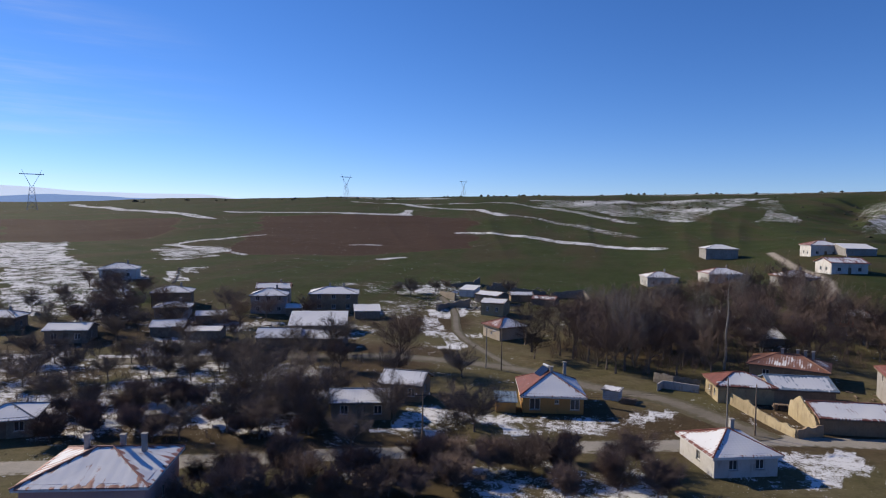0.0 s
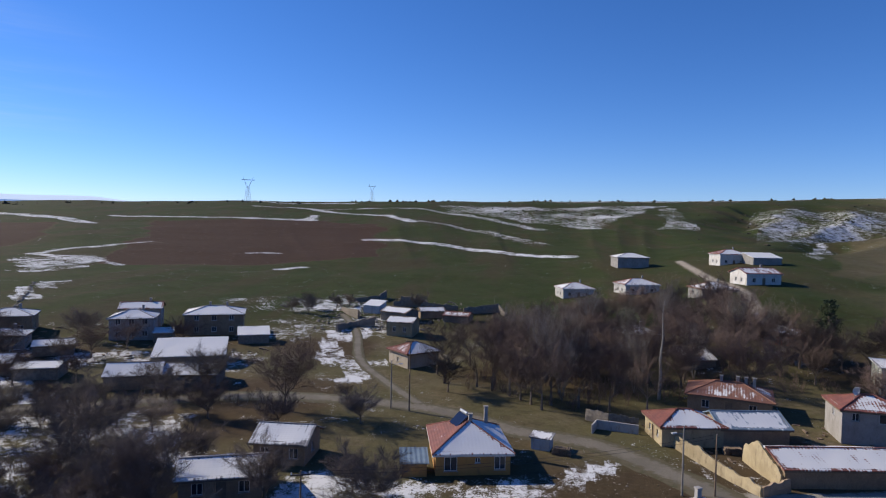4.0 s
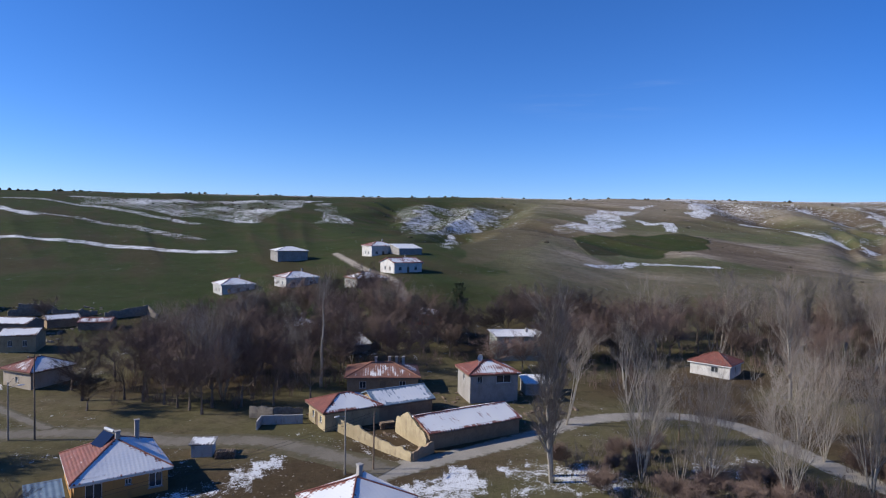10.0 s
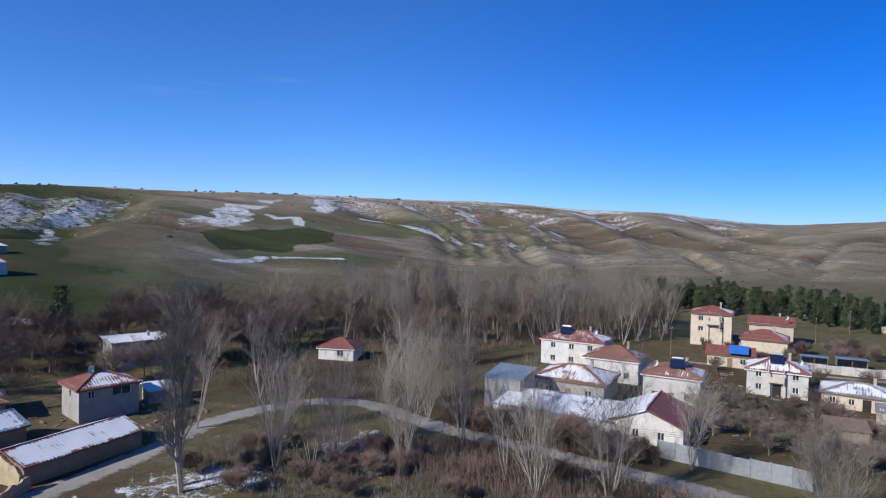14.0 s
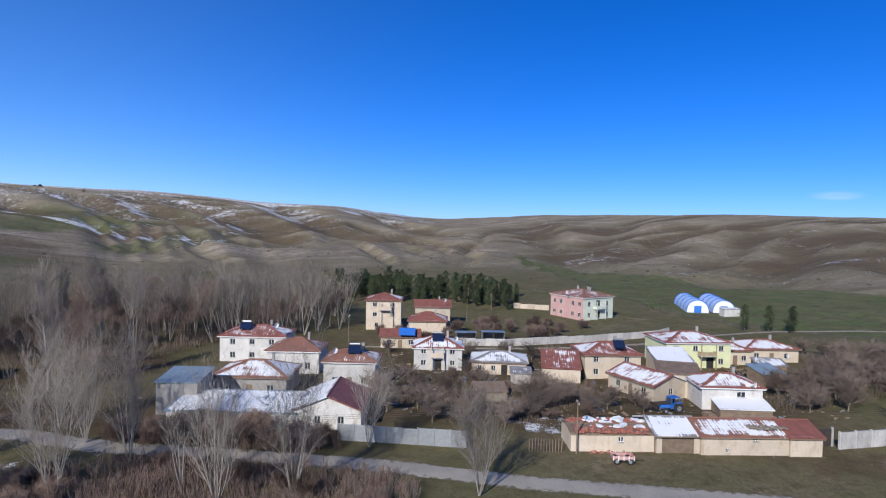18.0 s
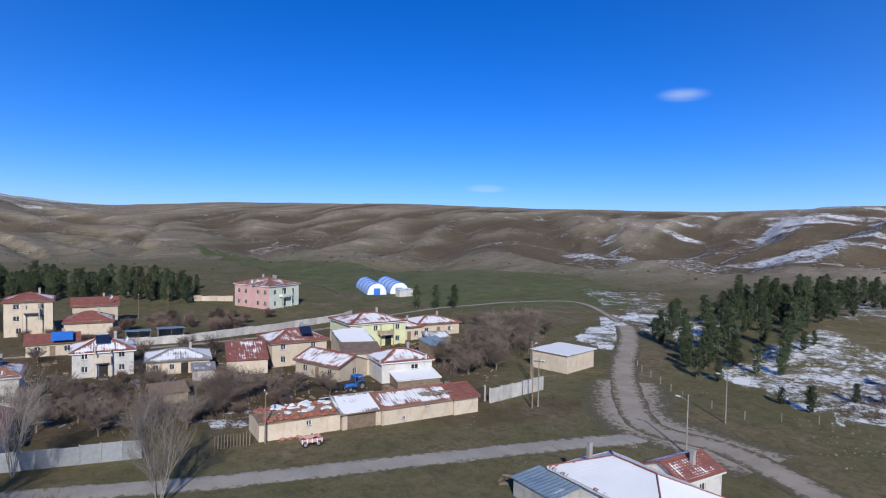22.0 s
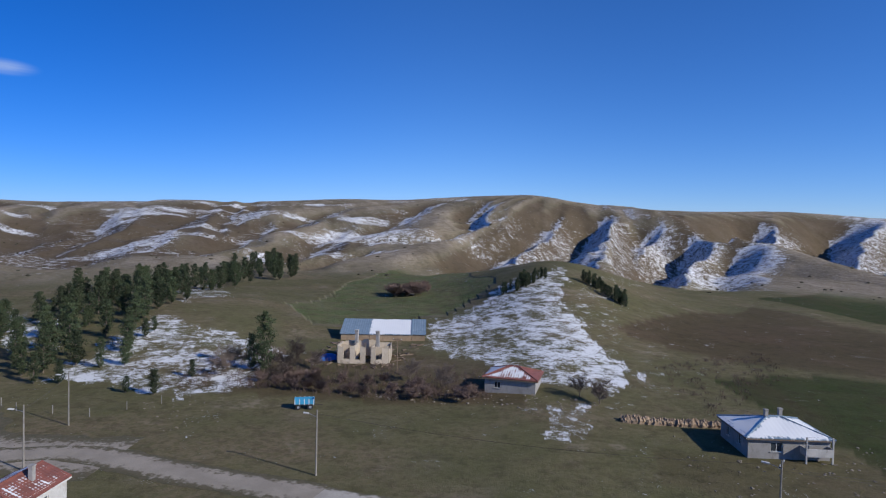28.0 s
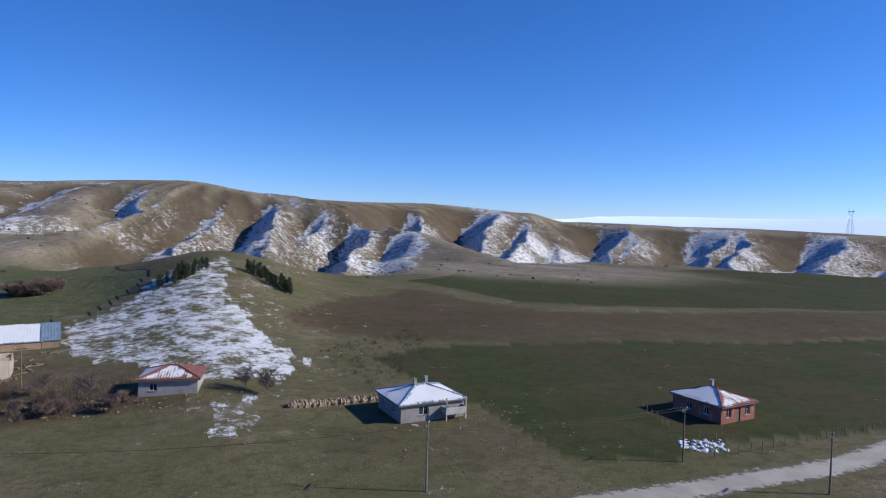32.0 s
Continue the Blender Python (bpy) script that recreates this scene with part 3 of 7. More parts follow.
def ground(x, y, folds=False):
    """Height of the land at x, y (arrays or numbers), how far in a gully (-) or on a spur (+) it is, and the snow on shaded banks."""
    x, y = np.asarray(x, float), np.asarray(y, float)
    r, a = np.hypot(x, y) + 1e-6, np.degrees(np.arctan2(x, y))
    r1, z1, r2, el, g = (knots(a, k) for k in (1, 2, 3, 4, 5))
    z2 = 28.2 + r2 * np.tan(np.radians(el))
    t = np.clip((r - r1) / (r2 - r1), 0, 1)
    z = z1 * smooth(0, 1, (r - 110) / np.maximum(r1 - 110, 1))
    z = z + (z2 - z1) * (0.6 * t + 0.4 * t * t * (3 - 2 * t)) + np.maximum(r - r2, 0) * np.tan(np.radians(el)) * 0.3
    # gullies that run down the slopes
    wx, wy = x + 46 * (vnoise(x / 260 + 5, y / 260) - 0.5), y + 46 * (vnoise(x / 260, y / 260 + 9) - 0.5)
    aw = np.degrees(np.arctan2(wx, wy)) % 360
    # on the southern hills they fan out from the summit behind the crest
    fan = smooth(150, 166, aw) * (1 - smooth(228, 245, aw))
    phi, far = np.degrees(np.arctan2(wx + 30, wy + 1000)), np.hypot(wx + 30, wy + 1000)

    def fold(v):
        return 1 - np.abs(2 * v - 1)
    n = fold(vnoise(aw / 6.0, r / 900 + 3)) * (1 - fan) + fold(vnoise(phi / 7.5 + 20, far / 900 + 3)) * fan
    n2 = fold(vnoise(aw / 2.3 + 40, r / 420 + 7)) * (1 - fan) + fold(vnoise(phi / 3.1 + 40, far / 300 + 7)) * fan
    n3 = fold(vnoise(aw / 1.0 + 11, r / 220 + 2))
    # on the eastern hills they run from north to south
    e = smooth(10, 22, a) * (1 - smooth(138, 158, a))
    e2 = e * smooth(72, 92, a)
    e = e - e2
    qx, qy = 0.78 * wx + 0.63 * wy, -0.63 * wx + 0.78 * wy
    n = n * (1 - e - e2) + e * fold(vnoise(wx / 105, wy / 520 + 3)) + e2 * fold(vnoise(qx / 120, qy / 520 + 3))
    n2 = n2 * (1 - e - e2) + e * fold(vnoise(wx / 46 + 7, wy / 230)) + e2 * fold(vnoise(qx / 52 + 7, qy / 230))
    n3 = n3 * (1 - e - e2) + e * fold(vnoise(wx / 24 + 3, wy / 110)) + e2 * fold(vnoise(qx / 27 + 3, qy / 110))
    w = smooth(0.0, 0.3, t) * (1 - smooth(0.85, 1.0, t))
    relief = 0.6 * (np.sqrt(n) - 0.85) + 0.45 * (n2 - 0.75) + 0.1 * (n3 - 0.7)
    z = z + g * w * relief
    # the long spur that comes down from the southern summit
    z = spur(x, y, z, a, r)
    cut, white = carve(x, y)
    z = z - cut
    # knolls, and small unevenness
    z = z + bump(a, r, 181, 262, 7.5, 96, 14) + bump(a, r, 148, 192, 9, 49, 5)
    z = z + (vnoise(x / 23, y / 23) - 0.5) * 0.8 * smooth(80, 200, r) + (vnoise(x / 70 + 3, y / 70) - 0.5) * 2.5 * smooth(200, 500, r)
    return (z, relief * w - 0.03 * cut, white) if folds else z

# ---- the land ----
def inside(x, y, poly):
    hit = np.zeros(x.shape, bool)
    for (x0, y0), (x1, y1) in zip(poly, poly[1:] + poly[:1]):
        cross = ((y0 > y) != (y1 > y)) & (x < (x1 - x0) * (y - y0) / (y1 - y0 + 1e-9) + x0)
        hit ^= cross
    return hit.astype(float)


def near_line(x, y, pts, width):
    d = np.full(x.shape, 1e9)
    for (x0, y0), (x1, y1) in zip(pts, pts[1:]):
        dx, dy = x1 - x0, y1 - y0
        t = np.clip(((x - x0) * dx + (y - y0) * dy) / (dx * dx + dy * dy), 0, 1)
        d = np.minimum(d, np.hypot(x - x0 - t * dx, y - y0 - t * dy))
    return 1 - smooth(width * 0.5, width, d)


def build_ground():
    side = np.concatenate([np.arange(-52, 240, 0.25), np.arange(240, 308, 1.0)])
    na = len(side)
    a = np.radians(side)
    r = np.concatenate([np.geomspace(0.3, 250, 230, False), np.geomspace(250, 1350, 200, False), np.geomspace(1350, 4600, 40)])
    X, Y = np.outer(r, np.sin(a)), np.outer(r, np.cos(a))
    Z, relief, banks = ground(X, Y, True)
    # which way each place slopes: sunny slopes have thawed
    zr = np.gradient(Z, r, axis=0)
    za = (np.roll(Z, -1, 1) - np.roll(Z, 1, 1)) / ((np.roll(a, -1) - np.roll(a, 1)) % (2 * math.pi)) / r[:, None]
    gx, gy = zr * np.sin(a) + za * np.cos(a), zr * np.cos(a) - za * np.sin(a)
    sunny = -(gx * sunward.x + gy * sunward.y)
    A, R = np.degrees(np.arctan2(X, Y)), np.hypot(X, Y)
    A360 = A % 360
    wx, wy = X + 14 * (vnoise(X / 31, Y / 31) - 0.5) * smooth(60, 300, R), Y + 14 * (vnoise(X / 31 + 7, Y / 31) - 0.5) * smooth(60, 300, R)
    n1, n2 = vnoise(X / 60, Y / 60), vnoise(X / 17 + 4, Y / 17)
    r1, r2 = knots(A, 1), knots(A, 3)
    t = (R - r1) / (r2 - r1)
    north = 1 - smooth(42, 58, np.abs(A + 17))
    crop = north * smooth(150, 175, R)
    soil = np.zeros_like(X)
    dry = smooth(-0.1, 0.15, t) * (1 - north)
    snow = 0.05 + 0.1 * (n1 - 0.5)
    # ploughed and sown fields
    for poly in ([(-549, 477), (-382, 529), (-300, 390), (-267, 320), (-285, 274), (-324, 274)], [(-176, 265), (-330, 590), (-182, 639), (-103, 581), (-62, 340), (-110, 300)]):
        k = inside(wx, wy, poly)
        crop, soil = crop * (1 - k), np.maximum(soil, k)
    for poly in ([(612, -32), (426, -80), (262, -204), (160, -150), (180, -95), (230, -60), (383, -50)], [(80, -191), (92, -330), (40, -330), (18, -230), (33, -185), (59, -165)],
                 [(-45, -122), (-78, -127), (-90, -106), (-68, -70), (-54, -61), (-42, -67), (-40, -89)], [(-50, -66), (-37, -97), (-32, -128), (-48, -138), (-100, -131), (-180, -122), (-235, -110), (-150, -60)], [(-160, -195), (-110, -215), (-100, -300), (-180, -400), (-480, -420), (-700, -250), (-260, -165)], [(97, -371), (63, -400), (18, -221), (28, -197), (43, -193), (60, -200)]):
        k = inside(wx, wy, poly)
        crop, dry = np.maximum(crop, k * 0.88), (np.maximum(dry, k) if poly[0][0] > 0 else dry * (1 - k))
    crop = crop * (1 - smooth(150, 165, A360) * (1 - smooth(235, 250, A360)) * smooth(0.02, 0.09, t))
    k = inside(wx, wy, [(-16, -166), (-60, -240), (-78, -262), (-109, -190), (-156, -180), (-260, -160), (-235, -125), (-135, -128), (-82, -133), (-44, -145)])
    soil, crop = np.maximum(soil, 0.55 * k * (0.55 + 0.6 * n1)), crop * (1 - 0.8 * k)
    k = smooth(24, 40, A) * (1 - smooth(58, 74, A)) * (1 - smooth(0.3, 0.6, t + 0.3 * (n1 - 0.5))) * smooth(0.0, 0.08, t)
    soil, crop = np.maximum(soil, 0.5 * k * smooth(0.45, 0.65, n1)), np.maximum(crop, 0.75 * k * smooth(0.3, 0.55, vnoise(X / 90 + 3, Y / 50)))
    dry = np.maximum(dry, 0.8 * k)
    # the village: trodden, wet and brown, with snow left in the shade
    k = (1 - smooth(150, 185, R)) * (1 - smooth(75, 90, np.abs(A)))
    soil = np.maximum(soil, 0.75 * k * (0.2 + 0.8 * smooth(0.35, 0.7, n2)))
    snow += 0.17 * k * (1 - smooth(28, 45, A)) * smooth(0.3, 0.55, vnoise(X / 13, Y / 13 + 2))
    for poly, amount in (([(-306, 259), (-282, 279), (-190, 191), (-159, 184), (-108, 112), (-135, 100)], 0.52), ([(-223, 278), (-196, 300), (-168, 252), (-183, 225)], 0.45), ([(30, -170), (13, -225), (-7, -245), (-4, -175), (-16, -133), (-13, -106), (-4, -113), (24, -140)], 0.45),
                         ([(84, -98), (96, -150), (52, -132), (56, -92)], 0.48), ([(120, -108), (150, -125), (140, -150), (110, -140)], 0.42), ([(140, -128), (215, -165), (190, -190), (135, -150)], 0.34), ([(-120, 70), (-70, 92), (-40, 78), (-34, 52), (-66, 38)], 0.33), ([(112, -90), (131, -103), (153, -131), (147, -137), (127, -113), (111, -96)], 0.5), ([(91, -8), (97, -10), (94, -20), (90, -18)], 0.45), ([(-118, 110), (-48, 126), (-46, 112), (-110, 96)], 0.3), ([(-60, 130), (-20, 150), (-16, 190), (-60, 200)], 0.24), ([(-8, 68), (16, 77), (16, 69), (0, 62), (-16, 62), (-17, 68)], 0.4), ([(39, 68), (46, 63), (43, 51), (34, 57)], 0.36), ([(27, 67), (33, 67), (31, 56), (25, 54)], 0.4), ([(-9, 49), (10, 54), (10, 45), (-8, 40)], 0.36), ([(-60, 44), (-63, 63), (-54, 56), (-53, 42)], 0.4), ([(-42, 47), (-41, 56), (-35, 59), (-31, 48)], 0.36), ([(-90, 80), (-86, 102), (-61, 83), (-79, 72)], 0.34), ([(62, 63), (69, 57), (58, 41), (49, 48)], 0.26), ([(-91, 194), (-38, 216), (-34, 184), (-77, 164)], 0.26), ([(3, -92), (-9, -101), (-6, -88), (1, -83)], 0.34), ([(-160, 202), (-155, 214), (-127, 170), (-135, 165)], 0.5),
                         ([(62, -238), (50, -232), (45, -242), (55, -246)], 0.3), ([(124, -131), (110, -129), (96, -121), (99, -112)], 0.4), ([(136, -212), (155, -279), (109, -208), (94, -156)], 0.36), ([(112, -100), (124, -96), (132, -112), (122, -118)], 0.4), ([(-43, 154), (-34, 155), (-21, 111), (-28, 105)], 0.48), ([(-25, 66), (-16, 71), (-15, 59), (-23, 56)], 0.35)):
        snow += 0.95 * amount * inside(X + 9 * (n2 - 0.5) + 6 * (vnoise(X / 5, Y / 5) - 0.5), Y + 9 * (n1 - 0.5) + 6 * (vnoise(X / 5 + 9, Y / 5) - 0.5), poly)
    k = (1 - smooth(160, 175, R)) * smooth(86, 92, R) * smooth(62, 70, A) * (1 - smooth(116, 122, A))
    soil = np.maximum(soil, k * (0.3 + 0.3 * smooth(0.3, 0.6, n2)))
    snow += 0.1 * k * smooth(0.4, 0.7, vnoise(X / 9, Y / 9 + 2))
    for poly, amount in (([(66, -96), (64, -126), (30, -138), (2, -122), (4, -98), (40, -97)], 0.55), ([(76, -40), (82, -46), (86, -60), (80, -62), (74, -52)], 0.6), ([(-14, -84), (-54, -86), (-56, -70), (-30, -66), (-14, -74)], 0.4)):
        soil = np.maximum(soil, amount * inside(wx + 4 * (n2 - 0.5), wy, poly) * (0.4 + 0.6 * n2))
    # drifts along field edges
    lx, ly = X + 0.35 * (wx - X), Y + 0.35 * (wy - Y)
    for pts, width, amount in (([(-88, 448), (-20, 399), (40, 350)], 8, 0.7), ([(-89, 645), (-13, 534), (33, 427)], 9, 0.34), ([(-785, 818), (-524, 643), (-363, 538)], 12, 0.6), ([(-249, 638), (-196, 643)], 14, 0.7), ([(-400, 640), (-249, 638)], 11, 0.6), ([(-196, 643), (-212, 730)], 8, 0.6),
                               ([(-351, 902), (-246, 828), (-119, 700), (-79, 607)], 8, 0.55), ([(-246, 828), (-103, 839), (-36, 720), (42, 545)], 8, 0.42), ([(-423, 1086), (-234, 1014)], 14, 0.6), ([(-136, 348), (-123, 353)], 5, 0.5), ([(-98, 282), (-89, 290)], 4, 0.5), ([(-223, 393), (-232, 300)], 5, 0.5), ([(-232, 300), (-168, 270)], 4, 0.5)):
        snow += amount * near_line(lx, ly, pts, width)
    k = near_line(wx, wy, [p[:2] for p in SPUR], 150)
    crop, dry = crop * (1 - k), np.maximum(dry, 0.9 * k)
    # thawed hay slopes, snow in the shaded gullies and on the plateau
    shade = smooth(0.02, 0.2, -sunny)
    south = smooth(160, 172, A360) * (1 - smooth(245, 260, A360))
    east = smooth(50, 60, A360) * (1 - smooth(165, 180, A360))
    ne = smooth(18, 28, A) * (1 - smooth(60, 75, A))
    lee = smooth(-0.03, 0.12, -sunny)
    snow += (0.62 * banks + 0.45 * banks * lee) * (1 - 0.65 * east) + 0.22 * east * smooth(-0.04, -0.2, relief) * smooth(0.45, 0.7, vnoise(X / 19, Y / 33)) + south * smooth(0.0, 0.12, t) * (0.25 * lee * smooth(0.02, 0.1, -sunny) + 0.16 * smooth(186, 194, A360) * smooth(0.35, 0.7, n1) - 0.02)
    snow += east * smooth(0.05, 0.3, t) * (0.28 * lee * smooth(-0.05, -0.25, relief) - 0.06 + 0.42 * smooth(0.56, 0.8, vnoise(X / 60 + 9, Y / 25)) * smooth(105, 145, A360))
    # relief shading put into the colour: dry spurs paler, gullies darker with soil
    dry = dry * np.maximum(0.45 + 0.7 * smooth(-0.22, 0.08, relief), np.minimum(crop, 1))
    soil = np.maximum(soil, 0.6 * smooth(0.05, 0.2, t) * smooth(-0.1, -0.35, relief))
    snow += ne * smooth(0.1, 0.3, t) * (0.12 * shade + 0.05) + smooth(42, 50, A) * (1 - smooth(92, 105, A)) * smooth(0.45, 0.75, t) * (0.07 + 0.16 * smooth(-0.02, -0.16, relief)) + smooth(-14, 6, A) * (1 - smooth(85, 95, A)) * smooth(0.86, 0.97, t) * 0.42
    snow += 0.1 * south * smooth(0.85, 1.0, t)
    # the north-eastern slopes: snow banks on the steep cuts, green valley floor, brown plough land
    for poly, amount in (([(227, 576), (295, 758), (463, 729), (296, 520), (188, 407), (168, 410)], 0.2), ([(466, 574), (638, 655), (480, 534), (347, 403), (297, 401), (309, 424), (365, 464)], 0.5), ([(752, 701), (801, 706), (551, 490), (554, 518)], 0.46), ([(-82, 901), (230, 882), (90, 539), (27, 620), (-51, 773)], 0.36), ([(188, 747), (226, 807), (164, 499), (131, 501)], 0.34), ([(128, 259), (133, 284), (193, 390), (184, 350)], 0.46),
                         ([(7, -140), (-4, -179), (-30, -267), (-47, -296), (-20, -180), (-28, -137), (-26, -109), (-17, -111), (-6, -126)], 0.22)):
        snow += amount * inside(wx, wy, poly) * (0.35 + 1.1 * vnoise(X / 26 + 2, Y / 60))
    for poly in ([(86, 184), (80, 234), (148, 449), (176, 381), (117, 222), (118, 189)], [(285, 384), (411, 389), (358, 311), (218, 271)]):
        k = inside(wx, wy, poly)
        crop, soil, dry = np.maximum(crop, k), soil * (1 - k), dry * (1 - k)
    k = inside(wx, wy, [(114, 221), (200, 370), (296, 491), (384, 487), (300, 400), (241, 331), (165, 264), (124, 217)])
    soil, crop = np.maximum(soil, 0.4 * k), crop * (1 - 0.6 * k)
    for pts, width, amount in (([(460, 491), (447, 464), (480, 476), (422, 413)], 7, 0.6), ([(188, 234), (242, 261), (287, 249)], 5, 0.55), ([(555, 446), (576, 406), (556, 348)], 9, 0.6)):
        snow += amount * near_line(lx, ly, pts, width)
    verts = np.concatenate([[[0, 0, gz(0, 0)]], np.stack([X, Y, Z], -1).reshape(-1, 3)])
    i, j = np.meshgrid(np.arange(len(r) - 1), np.arange(na), indexing="ij")
    q = np.stack([1 + i * na + j, 1 + i * na + (j + 1) % na, 1 + (i + 1) * na + (j + 1) % na, 1 + (i + 1) * na + j], -1).reshape(-1, 4)[:, ::-1]
    fan = [(0, 1 + (k + 1) % na, 1 + k) for k in range(na)]
    me = bpy.data.meshes.new("ground")
    me.from_pydata(verts.tolist(), [], fan + q.tolist())
    zone = np.stack([crop, soil, snow, dry], -1).reshape(-1, 4)
    zone = np.concatenate([zone[:1], zone]).clip(0, 1.2).astype(np.float32)
    me.attributes.new("zone", "FLOAT_COLOR", "POINT").data.foreach_set("color", zone.ravel())
    me.shade_smooth()
    me.materials.append(GROUND)
    return tagged(new("ground", me), "winter fields, trodden village ground and hay-coloured hills with patches of snow", "ground", kind="structure")


build_ground()


def strip(name, pts, width, material, label, lift=0.06):
    """A road along pts, laid over the land, with ragged edges."""
    ps = [Vector((*p, 0)) for p in pts]
    line = []
    for i in range(len(ps) - 1):
        a, b, c, d = ps[max(i - 1, 0)], ps[i], ps[i + 1], ps[min(i + 2, len(ps) - 1)]
        n = max(2, int((c - b).length / 1.5))
        for s in range(n):
            t = s / n
            line.append(0.5 * (2 * b + (c - a) * t + (2 * a - 5 * b + 4 * c - d) * t * t + (3 * b - a - 3 * c + d) * t ** 3))
    line.append(ps[-1])
    verts, faces, rims, cols = [], [], [], 7
    for i, p in enumerate(line):
        d = (line[min(i + 1, len(line) - 1)] - line[max(i - 1, 0)]).normalized()
        n = Vector((-d.y, d.x, 0))
        for j in range(cols):
            s = (j / (cols - 1) - 0.5) * width * (1 + 0.22 * (noise.noise((p.x * 0.35, p.y * 0.35, j * 0.9)) if j in (0, cols - 1) else 0))
            q = p + n * s
            rims.append(1 - abs(j / (cols - 1) - 0.5) * 2)
            verts.append((q.x, q.y, gz(q.x, q.y) + lift - (0.05 if j in (0, cols - 1) else 0)))
    for i in range(len(line) - 1):
        for j in range(cols - 1):
            faces.append((i * cols + j, i * cols + j + 1, (i + 1) * cols + j + 1, (i + 1) * cols + j))
    me = mesh_of(name, verts, faces, material, True)
    me.attributes.new("edge", "FLOAT", "POINT").data.foreach_set("value", rims)
    return tagged(new(name, me), label, "road", kind="structure")


strip("road", [(-85, 24), (-59, 34), (-41, 41), (-19, 50), (0, 57), (12, 61), (27, 67), (38, 69), (48, 71), (58, 74), (68, 73), (76, 69), (79, 61), (76, 47), (75, 30), (73, 9), (70, -7), (68, -26), (66, -45), (64, -58), (63, -67)], 4.4, ROAD, "narrow worn asphalt village street with earth edges")
strip("road", [(-85, 78), (-55, 92), (-34, 99), (-10, 96), (4, 87), (14, 83), (20, 76), (26, 67)], 5.6, LANE, "broad trodden earth lane between the houses", 0.1)
strip("road", [(-11, 98), (-19, 112), (-27, 128), (-33, 152), (-42, 175)], 2.4, LANE, "earth lane climbing between the houses", 0.13)
strip("road", [(23, -62), (38, -64), (55, -67), (66, -64), (77, -70), (96, -85), (119, -107), (134, -119)], 6.0, TRACK, "wide bare earth track past the pine grove", 0.1)
strip("road", [(50, -67), (60, -65.5), (70, -65), (80, -72), (88, -79)], 14.0, TRACK, "broad worn earth where the two tracks meet", 0.07)
strip("road", [(23, -62), (0, -58), (-20, -55), (-41, -54), (-57, -54), (-83, -56), (-130, -70)], 5.0, GRAVEL, "pale gravel road across the meadow", 0.1)
strip("road", [(60, 125), (62, 149), (70, 185), (72, 210), (78, 250), (86, 300)], 4.0, TRACK, "earth road climbing to the upper houses", 0.1)
strip("road", [(146, 26), (147, 6), (152, -22), (163, -50), (178, -70), (186, -96), (178, -134), (140, -122)], 2.6, TRACK, "earth track behind the yards", 0.12)

# ---- houses ----
def facade(bm, a, b, z0, z1, holes, inset=0.16):
    """A wall face from a to b (outside on the right of a>b), with openings (u0, u1, v0, v1) in metres and their reveals."""
    a, b = Vector(a), Vector(b)
    d = (b - a).normalized()
    inn = Vector((-d.y, d.x, 0))
    us = sorted({0.0, (b - a).length, *(u for h in holes for u in h[:2])})
    vs = sorted({z0, z1, *(v for h in holes for v in h[2:4])})

    def pt(u, v, k=0.0):
        return bm.verts.new(Vector((*(a + d * u + inn * k).xy, v)))
    for u0, u1 in zip(us, us[1:]):
        for v0, v1 in zip(vs, vs[1:]):
            if u1 - u0 < 1e-4 or v1 - v0 < 1e-4 or any(h[0] < (u0 + u1) / 2 < h[1] and h[2] < (v0 + v1) / 2 < h[3] for h in holes):
                continue
            bm.faces.new((pt(u0, v0), pt(u1, v0), pt(u1, v1), pt(u0, v1)))
    for u0, u1, v0, v1 in holes:
        for (p, q), (r, s) in (((u0, v0), (u1, v0)), ((u1, v0), (u1, v1)), ((u1, v1), (u0, v1)), ((u0, v1), (u0, v0))):
            bm.faces.new((pt(p, q), pt(r, s), pt(r, s, inset), pt(p, q, inset)))


def window_meshes(w, h, cache={}):
    key = (round(w, 1), round(h, 1))
    if key not in cache:
        f = bmesh.new()
        us, vs = (-w / 2, -w / 2 + 0.07, -0.035, 0.035, w / 2 - 0.07, w / 2), (0, 0.07, h - 0.07, h)
        grid = [[f.verts.new((u, 0.07, v)) for v in vs] for u in us]
        cells = [f.faces.new((grid[i][j], grid[i + 1][j], grid[i + 1][j + 1], grid[i][j + 1])) for i in range(5) for j in range(3) if not (j == 1 and i in (1, 3))]
        out = bmesh.ops.extrude_face_region(f, geom=cells)
        bmesh.ops.translate(f, verts=[v for v in out["geom"] if isinstance(v, bmesh.types.BMVert)], vec=(0, -0.07, 0))
        s = boxes((-w / 2 - 0.08, w / 2 + 0.08, -0.2, 0.06, -0.07, 0.0))
        g = boxes((-w / 2 + 0.06, w / 2 - 0.06, 0.03, 0.05, 0.06, h - 0.06))
        out = []
        for nm, bm, mt in (("window", f, FRAME), ("pane", g, GLASS), ("sill", s, CONCRETE)):
            me = bpy.data.meshes.new(nm)
            bm.to_mesh(me)
            bm.free()
            me.materials.append(mt)
            out.append(me)
        cache[key] = out
    return cache[key]


